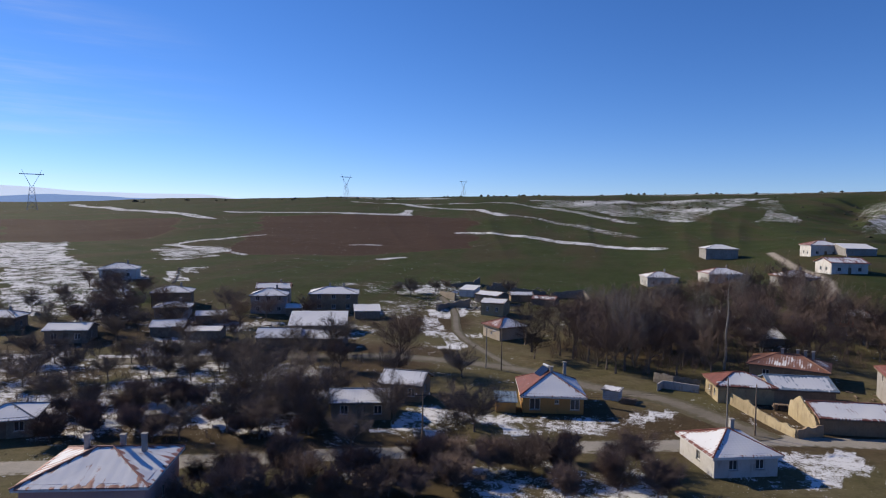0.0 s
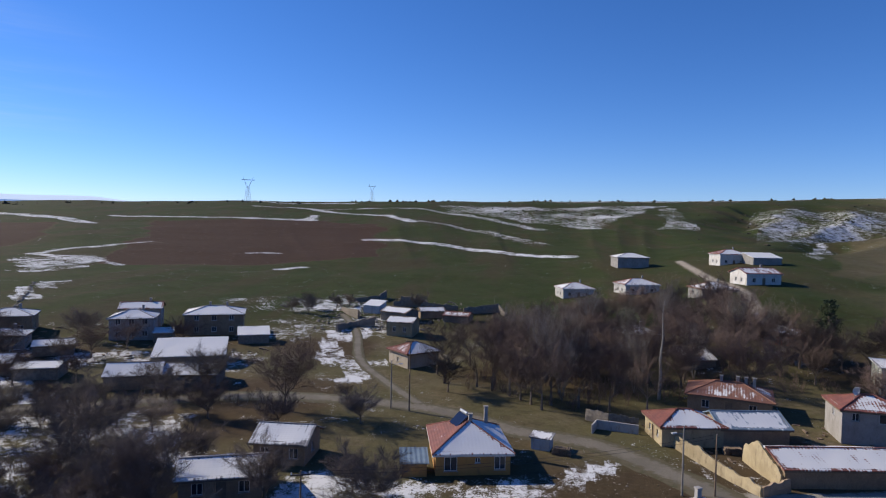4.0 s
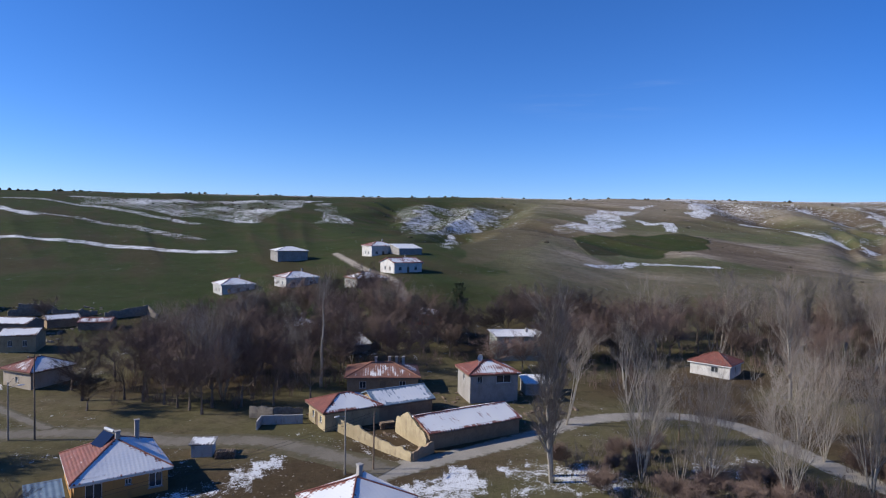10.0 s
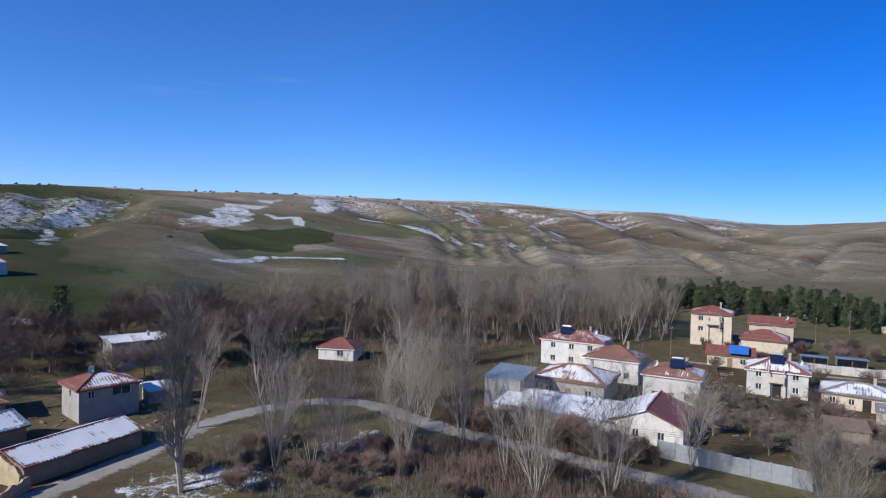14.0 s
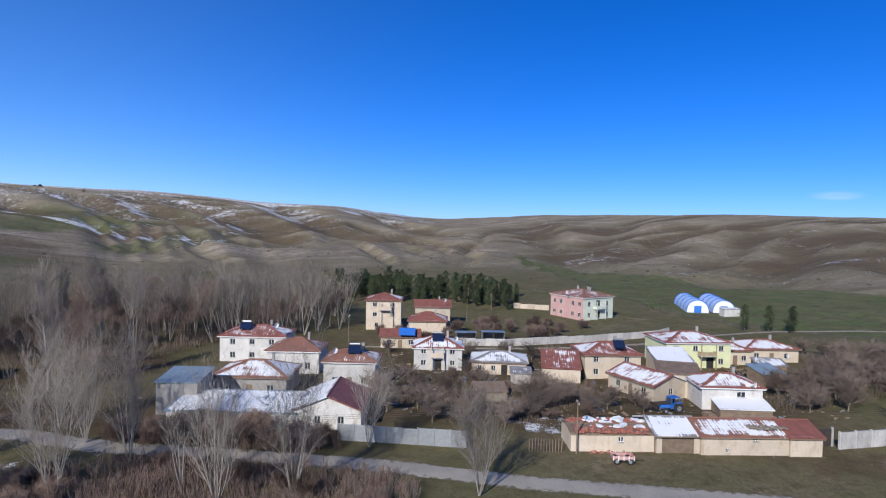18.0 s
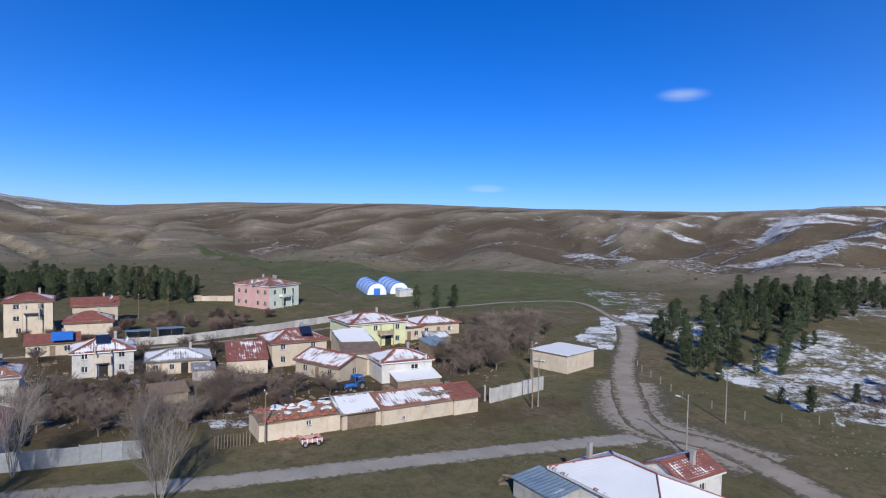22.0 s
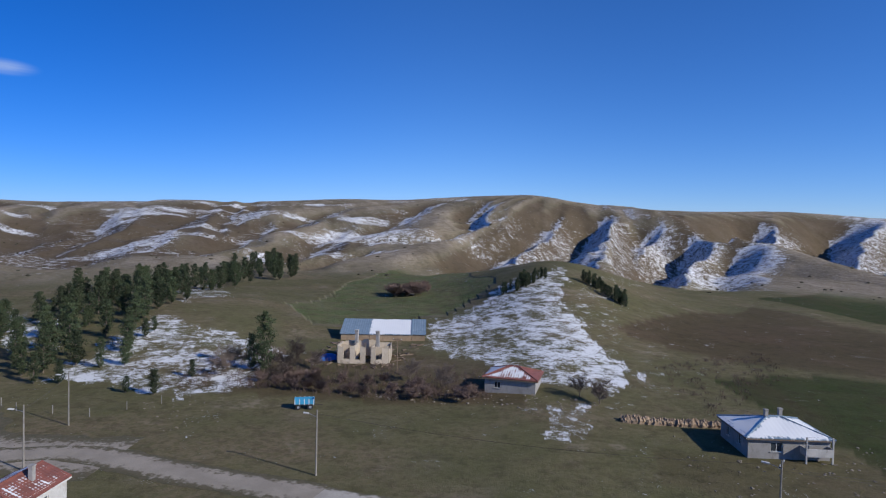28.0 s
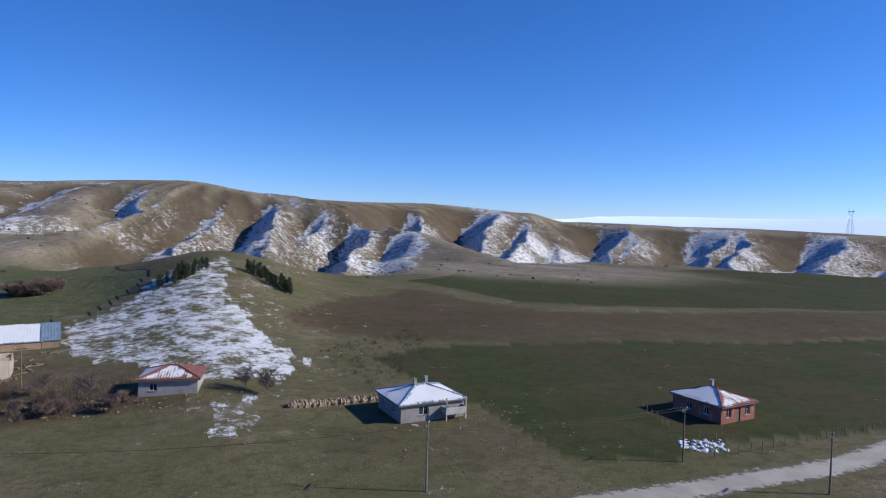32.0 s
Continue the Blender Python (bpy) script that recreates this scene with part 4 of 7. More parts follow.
def door_mesh(w, h, material, cache={}):
    key = (round(w, 1), round(h, 1), material.name)
    if key not in cache:
        bm = boxes((-w / 2, w / 2, 0.02, 0.08, 0, h))
        face = [q for q in bm.faces if q.normal.y < -0.5 or abs(q.calc_center_median().y - 0.02) < 1e-4]
        bmesh.ops.inset_individual(bm, faces=face, thickness=0.12, depth=-0.02)
        me = bpy.data.meshes.new("door")
        bm.to_mesh(me)
        bm.free()
        me.materials.append(material)
        cache[key] = me
    return cache[key]


def slope(parent, corners, material, thick=0.14, name="roof_slope"):
    """One pitch of a roof, sagging a little; corners run along the eave first, then back along the top."""
    ps = [Vector(c) for c in corners]
    if len(ps) == 3:
        ps.append(ps[2].copy())
    u = (ps[1] - ps[0]).normalized()
    n = (ps[1] - ps[0]).cross(ps[3] - ps[0]).normalized()
    if n.z < 0:
        n = -n
    v = n.cross(u)
    off = (sum(ord(c) for c in parent.name) * 7 % 97) * 0.37
    bm = bmesh.new()
    uv = bm.loops.layers.uv.new("UVMap")
    rim = bm.verts.layers.float.new("edge")
    nu, nv = max(3, int((ps[1] - ps[0]).length / 0.75)), max(3, int((ps[3] - ps[0]).length / 0.75))
    borders = [(p, (q - p).normalized()) for p, q in zip(ps, ps[1:] + ps[:1]) if (q - p).length > 0.2]
    grid = []
    for j in range(nv + 1):
        row = []
        for i in range(nu + 1):
            s, t = i / nu, j / nv
            p = (ps[0] * (1 - s) + ps[1] * s) * (1 - t) + (ps[3] * (1 - s) + ps[2] * s) * t
            away = min(((p - c) - d * (p - c).dot(d)).length for c, d in borders)
            rough = noise.noise((p.x * 0.45 + off, p.y * 0.45, p.z * 0.45))
            vert = bm.verts.new(p + n * (0.06 * rough - 0.05 * math.sin(math.pi * t) * math.sin(math.pi * s)) - v * (0.05 * noise.noise((p.x * 1.7, p.y * 1.7, off)) if j == 0 else 0.0))
            vert[rim] = away
            row.append(vert)
        grid.append(row)
    for j in range(nv):
        for i in range(nu):
            bm.faces.new((grid[j][i], grid[j][i + 1], grid[j + 1][i + 1], grid[j + 1][i]))
    low = [bm.verts.new(p - n * thick) for p in ps]
    bm.faces.new(low[::-1])
    for j, (a, b) in enumerate(((0, 1), (1, 2), (2, 3), (3, 0))):
        line = (grid[0], [r[-1] for r in grid], grid[-1][::-1], [r[0] for r in grid][::-1])[j]
        if (ps[b] - ps[a]).length > 0.2:
            bm.faces.new(list(line[::-1]) + [low[a], low[b]])
    for f in bm.faces:
        for lp in f.loops:
            q = lp.vert.co - ps[0]
            lp[uv].uv = (q.dot(u) + off, q.dot(v) + off)
    if (ps[2] - ps[3]).length < 1e-4:
        bmesh.ops.remove_doubles(bm, verts=bm.verts, dist=1e-4)
    return part(name, bm, material, parent)


def snow_on(rot, nx, ny, base, melt=0.32):
    """Sunny pitches have thawed more."""
    c, s = math.cos(radians(rot)), math.sin(radians(rot))
    wx, wy = c * nx - s * ny, s * nx + c * ny
    facing = wx * sunward.x / 0.87 + wy * sunward.y / 0.87
    return max(0.0, min(1.0, base - melt * max(facing, 0.0) + 0.1 * max(-facing, 0.0)))


def chimney(parent, x, y, z0, z1, material=None, w=0.45):
    ob = part("chimney", boxes((x - w / 2, x + w / 2, y - w / 2, y + w / 2, z0, z1), (x - w / 2 - 0.06, x + w / 2 + 0.06, y - w / 2 - 0.06, y + w / 2 + 0.06, z1, z1 + 0.12), bevel=0.015), material or GREY, parent)
    return ob


def house(label, x, y, rot, L, W, h, roof="hip", cover="red", snow=0.75, wall=None, pitch=0.42, over=0.45, wins=None, doors=(), flues=((0.2, 0.1),), name="house", group="village houses", front=0.0, rafters=True, melt=0.32, side_wall=None):
    """A house with its front on the local -y side. wins: per side (f, r, b, l) a list of (u, sill, width, height); u from 0 to 1. doors: (side, u, width, height, material)."""
    wall = wall or CREAM
    z = min(gz(x + dx, y + dy) for dx in (-L / 3, L / 3) for dy in (-W / 3, W / 3)) - 0.05
    m = pose(x, y, z, 0, 0, rot)
    ob = thing(name, m, label, "house" if name == "house" else name.replace("_", " "), group)
    hx, hy = L / 2, W / 2
    sides = {"f": ((-hx, -hy, 0), (hx, -hy, 0)), "r": ((hx, -hy, 0), (hx, hy, 0)), "b": ((hx, hy, 0), (-hx, hy, 0)), "l": ((-hx, hy, 0), (-hx, -hy, 0))}
    if wins is None:
        doors = doors or (("f", 0.5, 1.0, 2.05, WOOD),)
        wins = {"f": [(0.22, 0.9, 1.1, 1.2), (0.78, 0.9, 1.1, 1.2)], "r": [(0.5, 0.9, 1.0, 1.2)], "l": [(0.35, 0.9, 1.0, 1.2), (0.7, 0.9, 0.9, 1.2)]}
    bm, other = bmesh.new(), bmesh.new()
    fit = []
    hf = h + (W * pitch if roof == "monof" else 0)
    hb = h + (W * pitch if roof == "mono" else 0)
    for s, (a, b) in sides.items():
        n = (Vector(b) - Vector(a)).length
        holes = []
        for u, sill, w, hh in wins.get(s, ()):
            holes.append((u * n - w / 2, u * n + w / 2, sill, sill + hh))
            fit.append(("w", s, u * n, sill, w, hh, None))
        for ds, u, w, hh, mt in doors:
            if ds == s:
                holes.append((u * n - w / 2, u * n + w / 2, 0.06, 0.06 + hh))
                fit.append(("d", s, u * n, 0.06, w, hh, mt))
        facade(other if side_wall and s == "r" else bm, a, b, -0.6, {"f": hf, "b": hb}.get(s, h), holes)
    # gable ends and the ceiling plate
    if roof == "gable":
        for sx in (-1, 1):
            bm.faces.new([bm.verts.new(p) for p in ((sx * hx, -hy, h), (sx * hx, hy, h), (sx * hx, 0, h + hy * pitch))])
    if roof in ("mono", "monof"):
        k = -1 if roof == "monof" else 1
        for sx in (-1, 1):
            bm.faces.new([bm.verts.new(p) for p in ((sx * hx, -hy, h), (sx * hx, hy, h), (sx * hx, k * hy, h + W * pitch))])
    for zz in () if roof == "none" else ((0.02, h - 0.05) if h < 4.5 else (0.02, h / 2, h - 0.05)):
        bm.faces.new([bm.verts.new(p) for p in ((-hx + 0.01, -hy + 0.01, zz), (hx - 0.01, -hy + 0.01, zz), (hx - 0.01, hy - 0.01, zz), (-hx + 0.01, hy - 0.01, zz))])
    me_wall = bpy.data.meshes.new("wall")
    bm.to_mesh(me_wall)
    bm.free()
    me_wall.materials.append(wall)
    part("wall", me_wall, wall, ob)
    if side_wall:
        part("side_wall", other, side_wall, ob, "pale green painted side wall")
    for kind, s, u, sill, w, hh, mt in fit:
        a, b = (Vector(q) for q in sides[s])
        d = (b - a).normalized()
        ang = math.degrees(math.atan2(d.y, d.x))
        p = a + d * u + Vector((-d.y, d.x, 0)) * 0.1
        at = pose(p.x, p.y, sill, 0, 0, ang)
        if kind == "w":
            f, g, s3 = window_meshes(w, hh)
            win = part("window", f, FRAME, ob, at=at)
            part("pane", g, GLASS, win), part("sill", s3, CONCRETE, win)
        else:
            part("door", door_mesh(w, hh, mt), mt, ob, at=at)
    o = over
    ex, ey, ez = hx + o, hy + o, h - o * pitch
    if roof in ("hip", "gable"):
        trim = FRAME if wall in (WHITE, PINK, GREEN, OCHRE) else WOOD
        for sy in (-1, 1):
            part("fascia", boxes((-ex + 0.05, ex - 0.05, sy * (ey - 0.06) - 0.03, sy * (ey - 0.06) + 0.03, ez - 0.3, ez - 0.13)), trim, ob)
        if roof == "hip":
            for sx in (-1, 1):
                part("fascia", boxes((sx * (ex - 0.06) - 0.03, sx * (ex - 0.06) + 0.03, -ey + 0.1, ey - 0.1, ez - 0.3, ez - 0.13)), trim, ob)
    rz = h + hy * pitch
    sn = lambda nx, ny: roofing(cover, snow_on(rot, nx, ny, snow, melt))
    if roof == "hip":
        k = max(ex - ey, 0.05)
        ky = 0.0 if ex >= ey else ey - ex
        rz = ez + min(ex, ey) * pitch
        slope(ob, [(-ex, -ey, ez), (ex, -ey, ez), (k, -ky, rz), (-k, -ky, rz)], sn(0, -1))
        slope(ob, [(ex, ey, ez), (-ex, ey, ez), (-k, ky, rz), (k, ky, rz)], sn(0, 1))
        slope(ob, [(ex, -ey, ez), (ex, ey, ez), (k, ky, rz), (k, -ky, rz)][: 4 if ky else 3], sn(1, 0))
        slope(ob, [(-ex, ey, ez), (-ex, -ey, ez), (-k, -ky, rz), (-k, ky, rz)][: 4 if ky else 3], sn(-1, 0))
        cap = roofing(cover, max(0, snow - 0.45))
        for sx in (-1, 1):
            for sy in (-1, 1):
                part("hip_cap", rod(bmesh.new(), (sx * ex, sy * ey, ez + 0.02), (sx * k, sy * ky, rz + 0.02), 0.09, 0.09, 5), cap, ob)
        if k > 0.1 or ky:
            part("ridge_cap", rod(bmesh.new(), (-k, -ky, rz + 0.02), (k, ky, rz + 0.02), 0.1, 0.1, 5), cap, ob)
    elif roof == "gable":
        rz = ez + ey * pitch
        slope(ob, [(-ex, -ey, ez), (ex, -ey, ez), (ex, 0, rz), (-ex, 0, rz)], sn(0, -1))
        slope(ob, [(ex, ey, ez), (-ex, ey, ez), (-ex, 0, rz), (ex, 0, rz)], sn(0, 1))
        part("ridge_cap", rod(bmesh.new(), (-ex, 0, rz), (ex, 0, rz), 0.1, 0.1, 5), roofing(cover, max(0, snow - 0.45)), ob)
    elif roof == "mono":
        rz = ez + 2 * ey * pitch
        slope(ob, [(-ex, -ey, ez), (ex, -ey, ez), (ex, ey, rz), (-ex, ey, rz)], sn(0, -1))
    elif roof == "monof":
        rz = ez + 2 * ey * pitch
        slope(ob, [(ex, ey, ez), (-ex, ey, ez), (-ex, -ey, rz), (ex, -ey, rz)], sn(0, 1))
    elif roof == "flat":
        slope(ob, [(-ex, -ey, h + 0.14), (ex, -ey, h + 0.14), (ex, ey, h + 0.2), (-ex, ey, h + 0.2)], sn(0, 0))
        rz = h + 0.15
    for fx, fy in flues:
        zz = rz - abs(fy) * W * pitch if roof in ("hip", "gable") else rz - 0.3
        chimney(ob, fx * L, fy * W, zz - 0.5, rz + 0.75)
    return ob


def shed(label, x, y, rot, L, W, h, **k):
    k = {"roof": "mono", "wins": {}, "flues": (), "pitch": 0.12, "over": 0.25, "name": "shed", "group": "village sheds", **k}
    return house(label, x, y, rot, L, W, h, **k)


def garden_wall(label, pts, h, material, thick=0.3, name="garden_wall", posts=0.0):
    """A wall along pts, one panel a stretch, with an uneven top."""
    x0, y0 = pts[0]
    ob = thing(name, pose(x0, y0, 0), label, name.replace("_", " "))
    for (ax, ay), (bx, by) in zip(pts, pts[1:]):
        n = max(1, round(math.hypot(bx - ax, by - ay) / 2.4))
        ang = math.degrees(math.atan2(by - ay, bx - ax))
        w = math.hypot(bx - ax, by - ay) / n
        for i in range(n):
            px, py = ax + (bx - ax) * (i + 0.5) / n, ay + (by - ay) * (i + 0.5) / n
            hh = h * (1 + 0.1 * (noise.noise((px * 0.7, py * 0.7, 3))))
            bm = boxes((-w / 2 + 0.01, w / 2 - 0.01, -thick / 2, thick / 2, -0.4, hh), bevel=0.03)
            part("panel", bm, material, ob, at=pose(px - x0, py - y0, gz(px, py), 0, 0, ang))
            if posts:
                part("post", boxes((-w / 2 - 0.08, -w / 2 + 0.08, -thick / 2 - 0.05, thick / 2 + 0.05, -0.4, hh + posts), bevel=0.02), material, ob, at=pose(px - x0, py - y0, gz(px, py), 0, 0, ang))
    return ob


def crumbled_wall(label, pts, tops, material, thick=0.5):
    """An old mud wall whose worn top rises and falls between the heights given at pts, one panel a stretch."""
    x0, y0 = pts[0]
    ob = thing("mud_wall", pose(x0, y0, 0), label, "mud wall")
    for (ax, ay), (bx, by), h0, h1 in zip(pts, pts[1:], tops, tops[1:]):
        n = max(3, int(math.hypot(bx - ax, by - ay) / 0.3))
        side = Vector((ay - by, bx - ax, 0)).normalized()
        bm = bmesh.new()
        rows = []
        for i in range(n + 1):
            t = i / n
            x, y = ax + (bx - ax) * t, ay + (by - ay) * t
            wear = noise.noise((x * 0.9, y * 0.9, 2.0)) * 0.35 + noise.noise((x * 3.1, y * 3.1, 7.0)) * 0.18
            g, top = gz(x, y), h0 + (h1 - h0) * t + wear
            p = Vector((x - x0, y - y0, 0))
            rows.append([bm.verts.new(p + side * u * (1 + 0.25 * noise.noise((x * 1.3, y * 1.3, v))) + Vector((0, 0, g + v))) for u, v in ((-thick / 2, -0.4), (-thick / 2, top * 0.5), (-thick * 0.3, top), (thick * 0.3, top - 0.06), (thick / 2, top * 0.5), (thick / 2, -0.4))])
        for e, f in zip(rows, rows[1:]):
            for i in range(5):
                bm.faces.new((e[i], f[i], f[i + 1], e[i + 1]))
        bm.faces.new(rows[0]), bm.faces.new(rows[-1][::-1])
        part("panel", bm, material, ob)
    return ob


# ---- houses of the northern quarter ----
TWO = {"f": [(0.2, 0.9, 1.1, 1.2), (0.5, 0.9, 1.1, 1.2), (0.8, 0.9, 1.1, 1.2), (0.2, 3.6, 1.1, 1.2), (0.5, 3.6, 1.1, 1.2), (0.8, 3.6, 1.1, 1.2)], "l": [(0.3, 3.6, 1, 1.2), (0.7, 3.6, 1, 1.2), (0.5, 0.9, 1, 1.2)], "r": [(0.3, 3.6, 1, 1.2), (0.7, 3.6, 1, 1.2)]}
house("pink plastered house under a snow-striped ribbed metal roof", -40.5, 29.8, 18, 10.4, 9, 4.2, "hip", "seam", 0.8, PINK, 0.36, 0.5, flues=((-0.2, 0.12), (0.12, 0.1), (0.3, 0.12)))
house("whitewashed cottage with a snow-covered hipped tile roof", 18.8, 56.9, 20, 7.4, 7.4, 2.7, "hip", "red", 0.95, WHITE, 0.42, flues=((0.12, 0.1),), wins={"f": [(0.3, 0.9, 1.0, 1.1), (0.72, 0.9, 1.0, 1.1)], "l": [(0.55, 0.9, 0.8, 1.1)]}, melt=0.2)
house("ochre house with white window frames and half-thawed red tiles", -2.3, 75.2, 10, 8.6, 9.6, 2.9, "hip", "red", 0.95, OCHRE, 0.5, flues=((0.02, -0.05), (0.3, 0.28)), wins={"f": [(0.2, 0.6, 1.5, 1.6), (0.56, 1.5, 0.6, 0.6), (0.86, 0.7, 1.3, 1.5)], "r": [(0.5, 0.9, 1, 1.2)], "l": [(0.6, 0.9, 1, 1.2)]}, melt=0.85)
shed("small porch with a grey-blue sheet roof", -8.3, 70.6, 10, 2.8, 3.2, 1.8, cover="blue", snow=0.15, wall=OCHRE, pitch=0.15)
house("low mud-brick house with a sagging snowy roof", -27.5, 63.0, 18, 8.1, 6, 2.8, "gable", "grey", 0.85, ADOBE, 0.3, flues=())
house("mud-brick barn with a patchy snowy roof", -24.1, 73.4, -1, 6.2, 6, 2.9, "gable", "grey", 0.85, ADOBE, 0.4, flues=())
house("lone white house with a snowy hipped roof beside the fields", -152.5, 165.2, 30, 11.3, 9, 3.6, "hip", "grey", 1.0, WHITE, 0.35)
house("grey two-storey house with a snowy roof", -107.5, 131.7, 28, 9.8, 7.8, 4.4, "hip", "grey", 1.0, ADOBE, 0.3)
house("low house with a snowy roof", -99.2, 120.4, 26, 8, 6, 3.0, "hip", "grey", 1.0, GREY, 0.3)
shed("stone shed with a snow-covered gable roof", -87.7, 103.4, 23, 7, 5.5, 2.4, roof="gable", cover="grey", snow=1.0, wall=STONE, pitch=0.4)
shed("stone shed with a low snow-covered roof", -78.6, 103.4, 18, 7, 5.5, 2.3, roof="gable", cover="grey", snow=1.0, wall=STONE, pitch=0.2)
shed("low stone barn under snow", -87.2, 118.5, 32, 7, 5.5, 2.3, roof="gable", cover="grey", snow=1.0, wall=STONE, pitch=0.25)
# grey stands in for white walls in shade on this house
house("white two-storey house with a snowy hipped roof", -80.4, 135.2, 22, 9, 7.5, 5.2, "hip", "grey", 1.0, GREY, 0.35, wins=TWO)
house("low house with a snowy roof behind a taller one", -84.8, 146.1, 22, 9, 6, 5.0, "gable", "brown", 0.8, GREY, 0.35)
house("long grey two-storey house with a snow-covered roof", -66.4, 146.3, 20, 13, 9, 5.2, "hip", "grey", 1.0, ADOBE, 0.3, wins=TWO, flues=((0.2, 0.1), (-0.1, 0.1)))
shed("long open barn with a sloping snowy roof", -58.5, 118.1, 20, 13, 8, 2.4, cover="grey", snow=1.0, wall=STONE, pitch=0.25)
shed("stone barn with a snow-covered roof", -51.4, 105.0, 12, 9, 7, 2.4, roof="gable", cover="grey", snow=1.0, wall=STONE, pitch=0.3)
shed("mud-walled barn with a ragged snowy roof", -60.1, 101.8, 19, 8.6, 7, 2.6, roof="gable", cover="earth", snow=0.85, wall=ADOBE, pitch=0.4)
shed("small stone shed with a snowy roof", -72.7, 134.1, 20, 4, 4, 2.3, cover="grey", snow=1.0, wall=STONE)
shed("low lean-to under a snowy roof", -53.9, 138.6, 22, 6.6, 5, 2.2, cover="grey", snow=1.0, wall=STONE, pitch=0.2)
house("small stone house with a snowy roof", -67.0, 44.1, 32, 6.5, 6, 2.6, "hip", "grey", 0.9, STONE, 0.35, flues=())
house("low stone house with a snowy roof at the orchard", -102.1, 91.0, 22, 8, 6, 3.0, "gable", "grey", 0.9, STONE, 0.3)
house("stone house with a snowy roof by the white field", -123.5, 94.2, 22, 8, 6, 3.4, "hip", "grey", 0.9, STONE, 0.35)
house("small mud-plastered house with a half-snowed red tile roof", -15.5, 126.5, 42, 7.6, 6.8, 3.2, "hip", "red", 0.85, CREAM, 0.42, wins={"f": [], "l": [(0.5, 1, 0.7, 0.8)]}, flues=(), melt=0.85)
shed("ruined mud house with a snowy broken roof", -21.5, 152.5, -10, 6.5, 6, 3.6, roof="gable", cover="earth", snow=0.85, wall=YELLOW, pitch=0.3, wins={"f": [(0.3, 1.2, 0.8, 1.2), (0.7, 1.2, 0.8, 1.2)]})
shed("tumbledown stone barn under snow", -25, 170, -24, 8, 6.5, 2.6, roof="gable", cover="earth", snow=0.85, wall=STONE, pitch=0.28)
shed("low stone barn with a sagging snowy roof", -17, 176, 18, 7, 5, 2.2, roof="gable", cover="earth", snow=0.75, wall=ADOBE, pitch=0.3)
shed("tumbledown whitewashed barn with a snowy roof", -34, 181, -15, 5, 5, 2.4, cover="earth", snow=0.9, wall=WHITE, pitch=0.2)
shed("low barn with red broken tiles and snow", -9, 171, -14, 7, 5, 2.0, roof="gable", cover="red", snow=0.6, wall=STONE, pitch=0.3)
for n, pts in enumerate(([(-44, 196), (-36, 199), (-35, 206)], [(-30, 190), (-22, 192), (-21, 198), (-29, 199)], [(-20, 186), (-10, 188)], [(-44, 182), (-40, 174), (-36, 168)], [(-8, 180), (2, 184), (4, 178)], [(-30, 160), (-36, 158), (-38, 152)])):
    crumbled_wall("fallen stone walls of a roofless old house", pts, [1.2 + 0.7 * ((n + q) % 3) for q in range(len(pts))], STONE, 0.6)
house("white house with a snowy roof among the trees", 28.7, 222, 12, 11, 9, 3.6, "hip", "red", 1.0, WHITE, 0.35, wins=None)
house("white house with two chimneys and a snowy tile roof", 48.5, 216, 14, 12, 9, 3.6, "hip", "red", 0.85, WHITE, 0.35)
house("stone house with a snowy roof on the rise", 61.5, 181, 10, 10, 8, 3.0, "hip", "brown", 0.95, GREY, 0.35)
house("white-walled barn with a grey hipped roof beside the fields", 62.0, 292, 6, 14, 11, 5.0, "hip", "grey", 1.0, GREY, 0.3, flues=(), wins={})
house("white farmhouse with a snowy tile roof on the slope", 92.5, 256.0, 8, 11, 9, 4.6, "hip", "red", 0.75, WHITE, 0.35, melt=0.45)
shed("low farm building with a snowy roof", 102.0, 248.0, 8, 11, 8, 2.8, cover="grey", snow=1.0, wall=GREY, pitch=0.2)
house("white and brick house with a snowy half-red roof", 79.0, 196.0, 12, 11, 8.5, 3.6, "gable", "red", 0.5, WHITE, 0.32, melt=0.45)
house("low cottage with a snowy red roof among the trees", 61.3, 137.0, -14, 8, 6, 2.6, "hip", "red", 0.75, BRICK, 0.4)
house("low house with a snowy roof hidden in the grove", 33.0, 147.5, 8, 9, 7, 2.8, "hip", "grey", 0.9, GREY, 0.34)
shed("small snowy shed under the grove trees", 40.5, 127.0, 10, 6, 5, 2.2, cover="grey", snow=0.95, wall=STONE, pitch=0.3)
# the walled farm in the lane
house("long mud-plastered house with a half-snowed red tile roof", 26.6, 87.0, 6, 8.2, 6.4, 3.0, "hip", "red", 0.85, YELLOW, 0.4, wins={"f": [], "l": [(0.3, 1.0, 0.7, 0.9), (0.75, 1, 0.7, 0.9)]}, doors=(("l", 0.5, 1.0, 2.0, WOOD),), flues=(), melt=0.85)
house("barn wing under patched blue-grey sheets and snow", 35.0, 88.1, 6, 9.0, 6.6, 2.8, "gable", "blue", 0.6, ADOBE, 0.38, 0.4, wins={}, flues=())
# walls browner than the yellow gable: the front's shade is put into their colour
house("mud barn with a long snowy tile roof", 39.9, 75.9, 6, 14.4, 7.4, 2.4, "gable", "red", 0.85, ADOBE, 0.3, 0.3, wins={}, flues=())
house("old farmhouse with a patched red tile roof and two tall chimneys", 38.6, 103.5, -20, 12, 8.5, 3.0, "hip", "brown", 0.3, ADOBE, 0.36, flues=((-0.1, 0), (0.1, 0.05), (0.2, 0.05), (0.3, 0.05)))
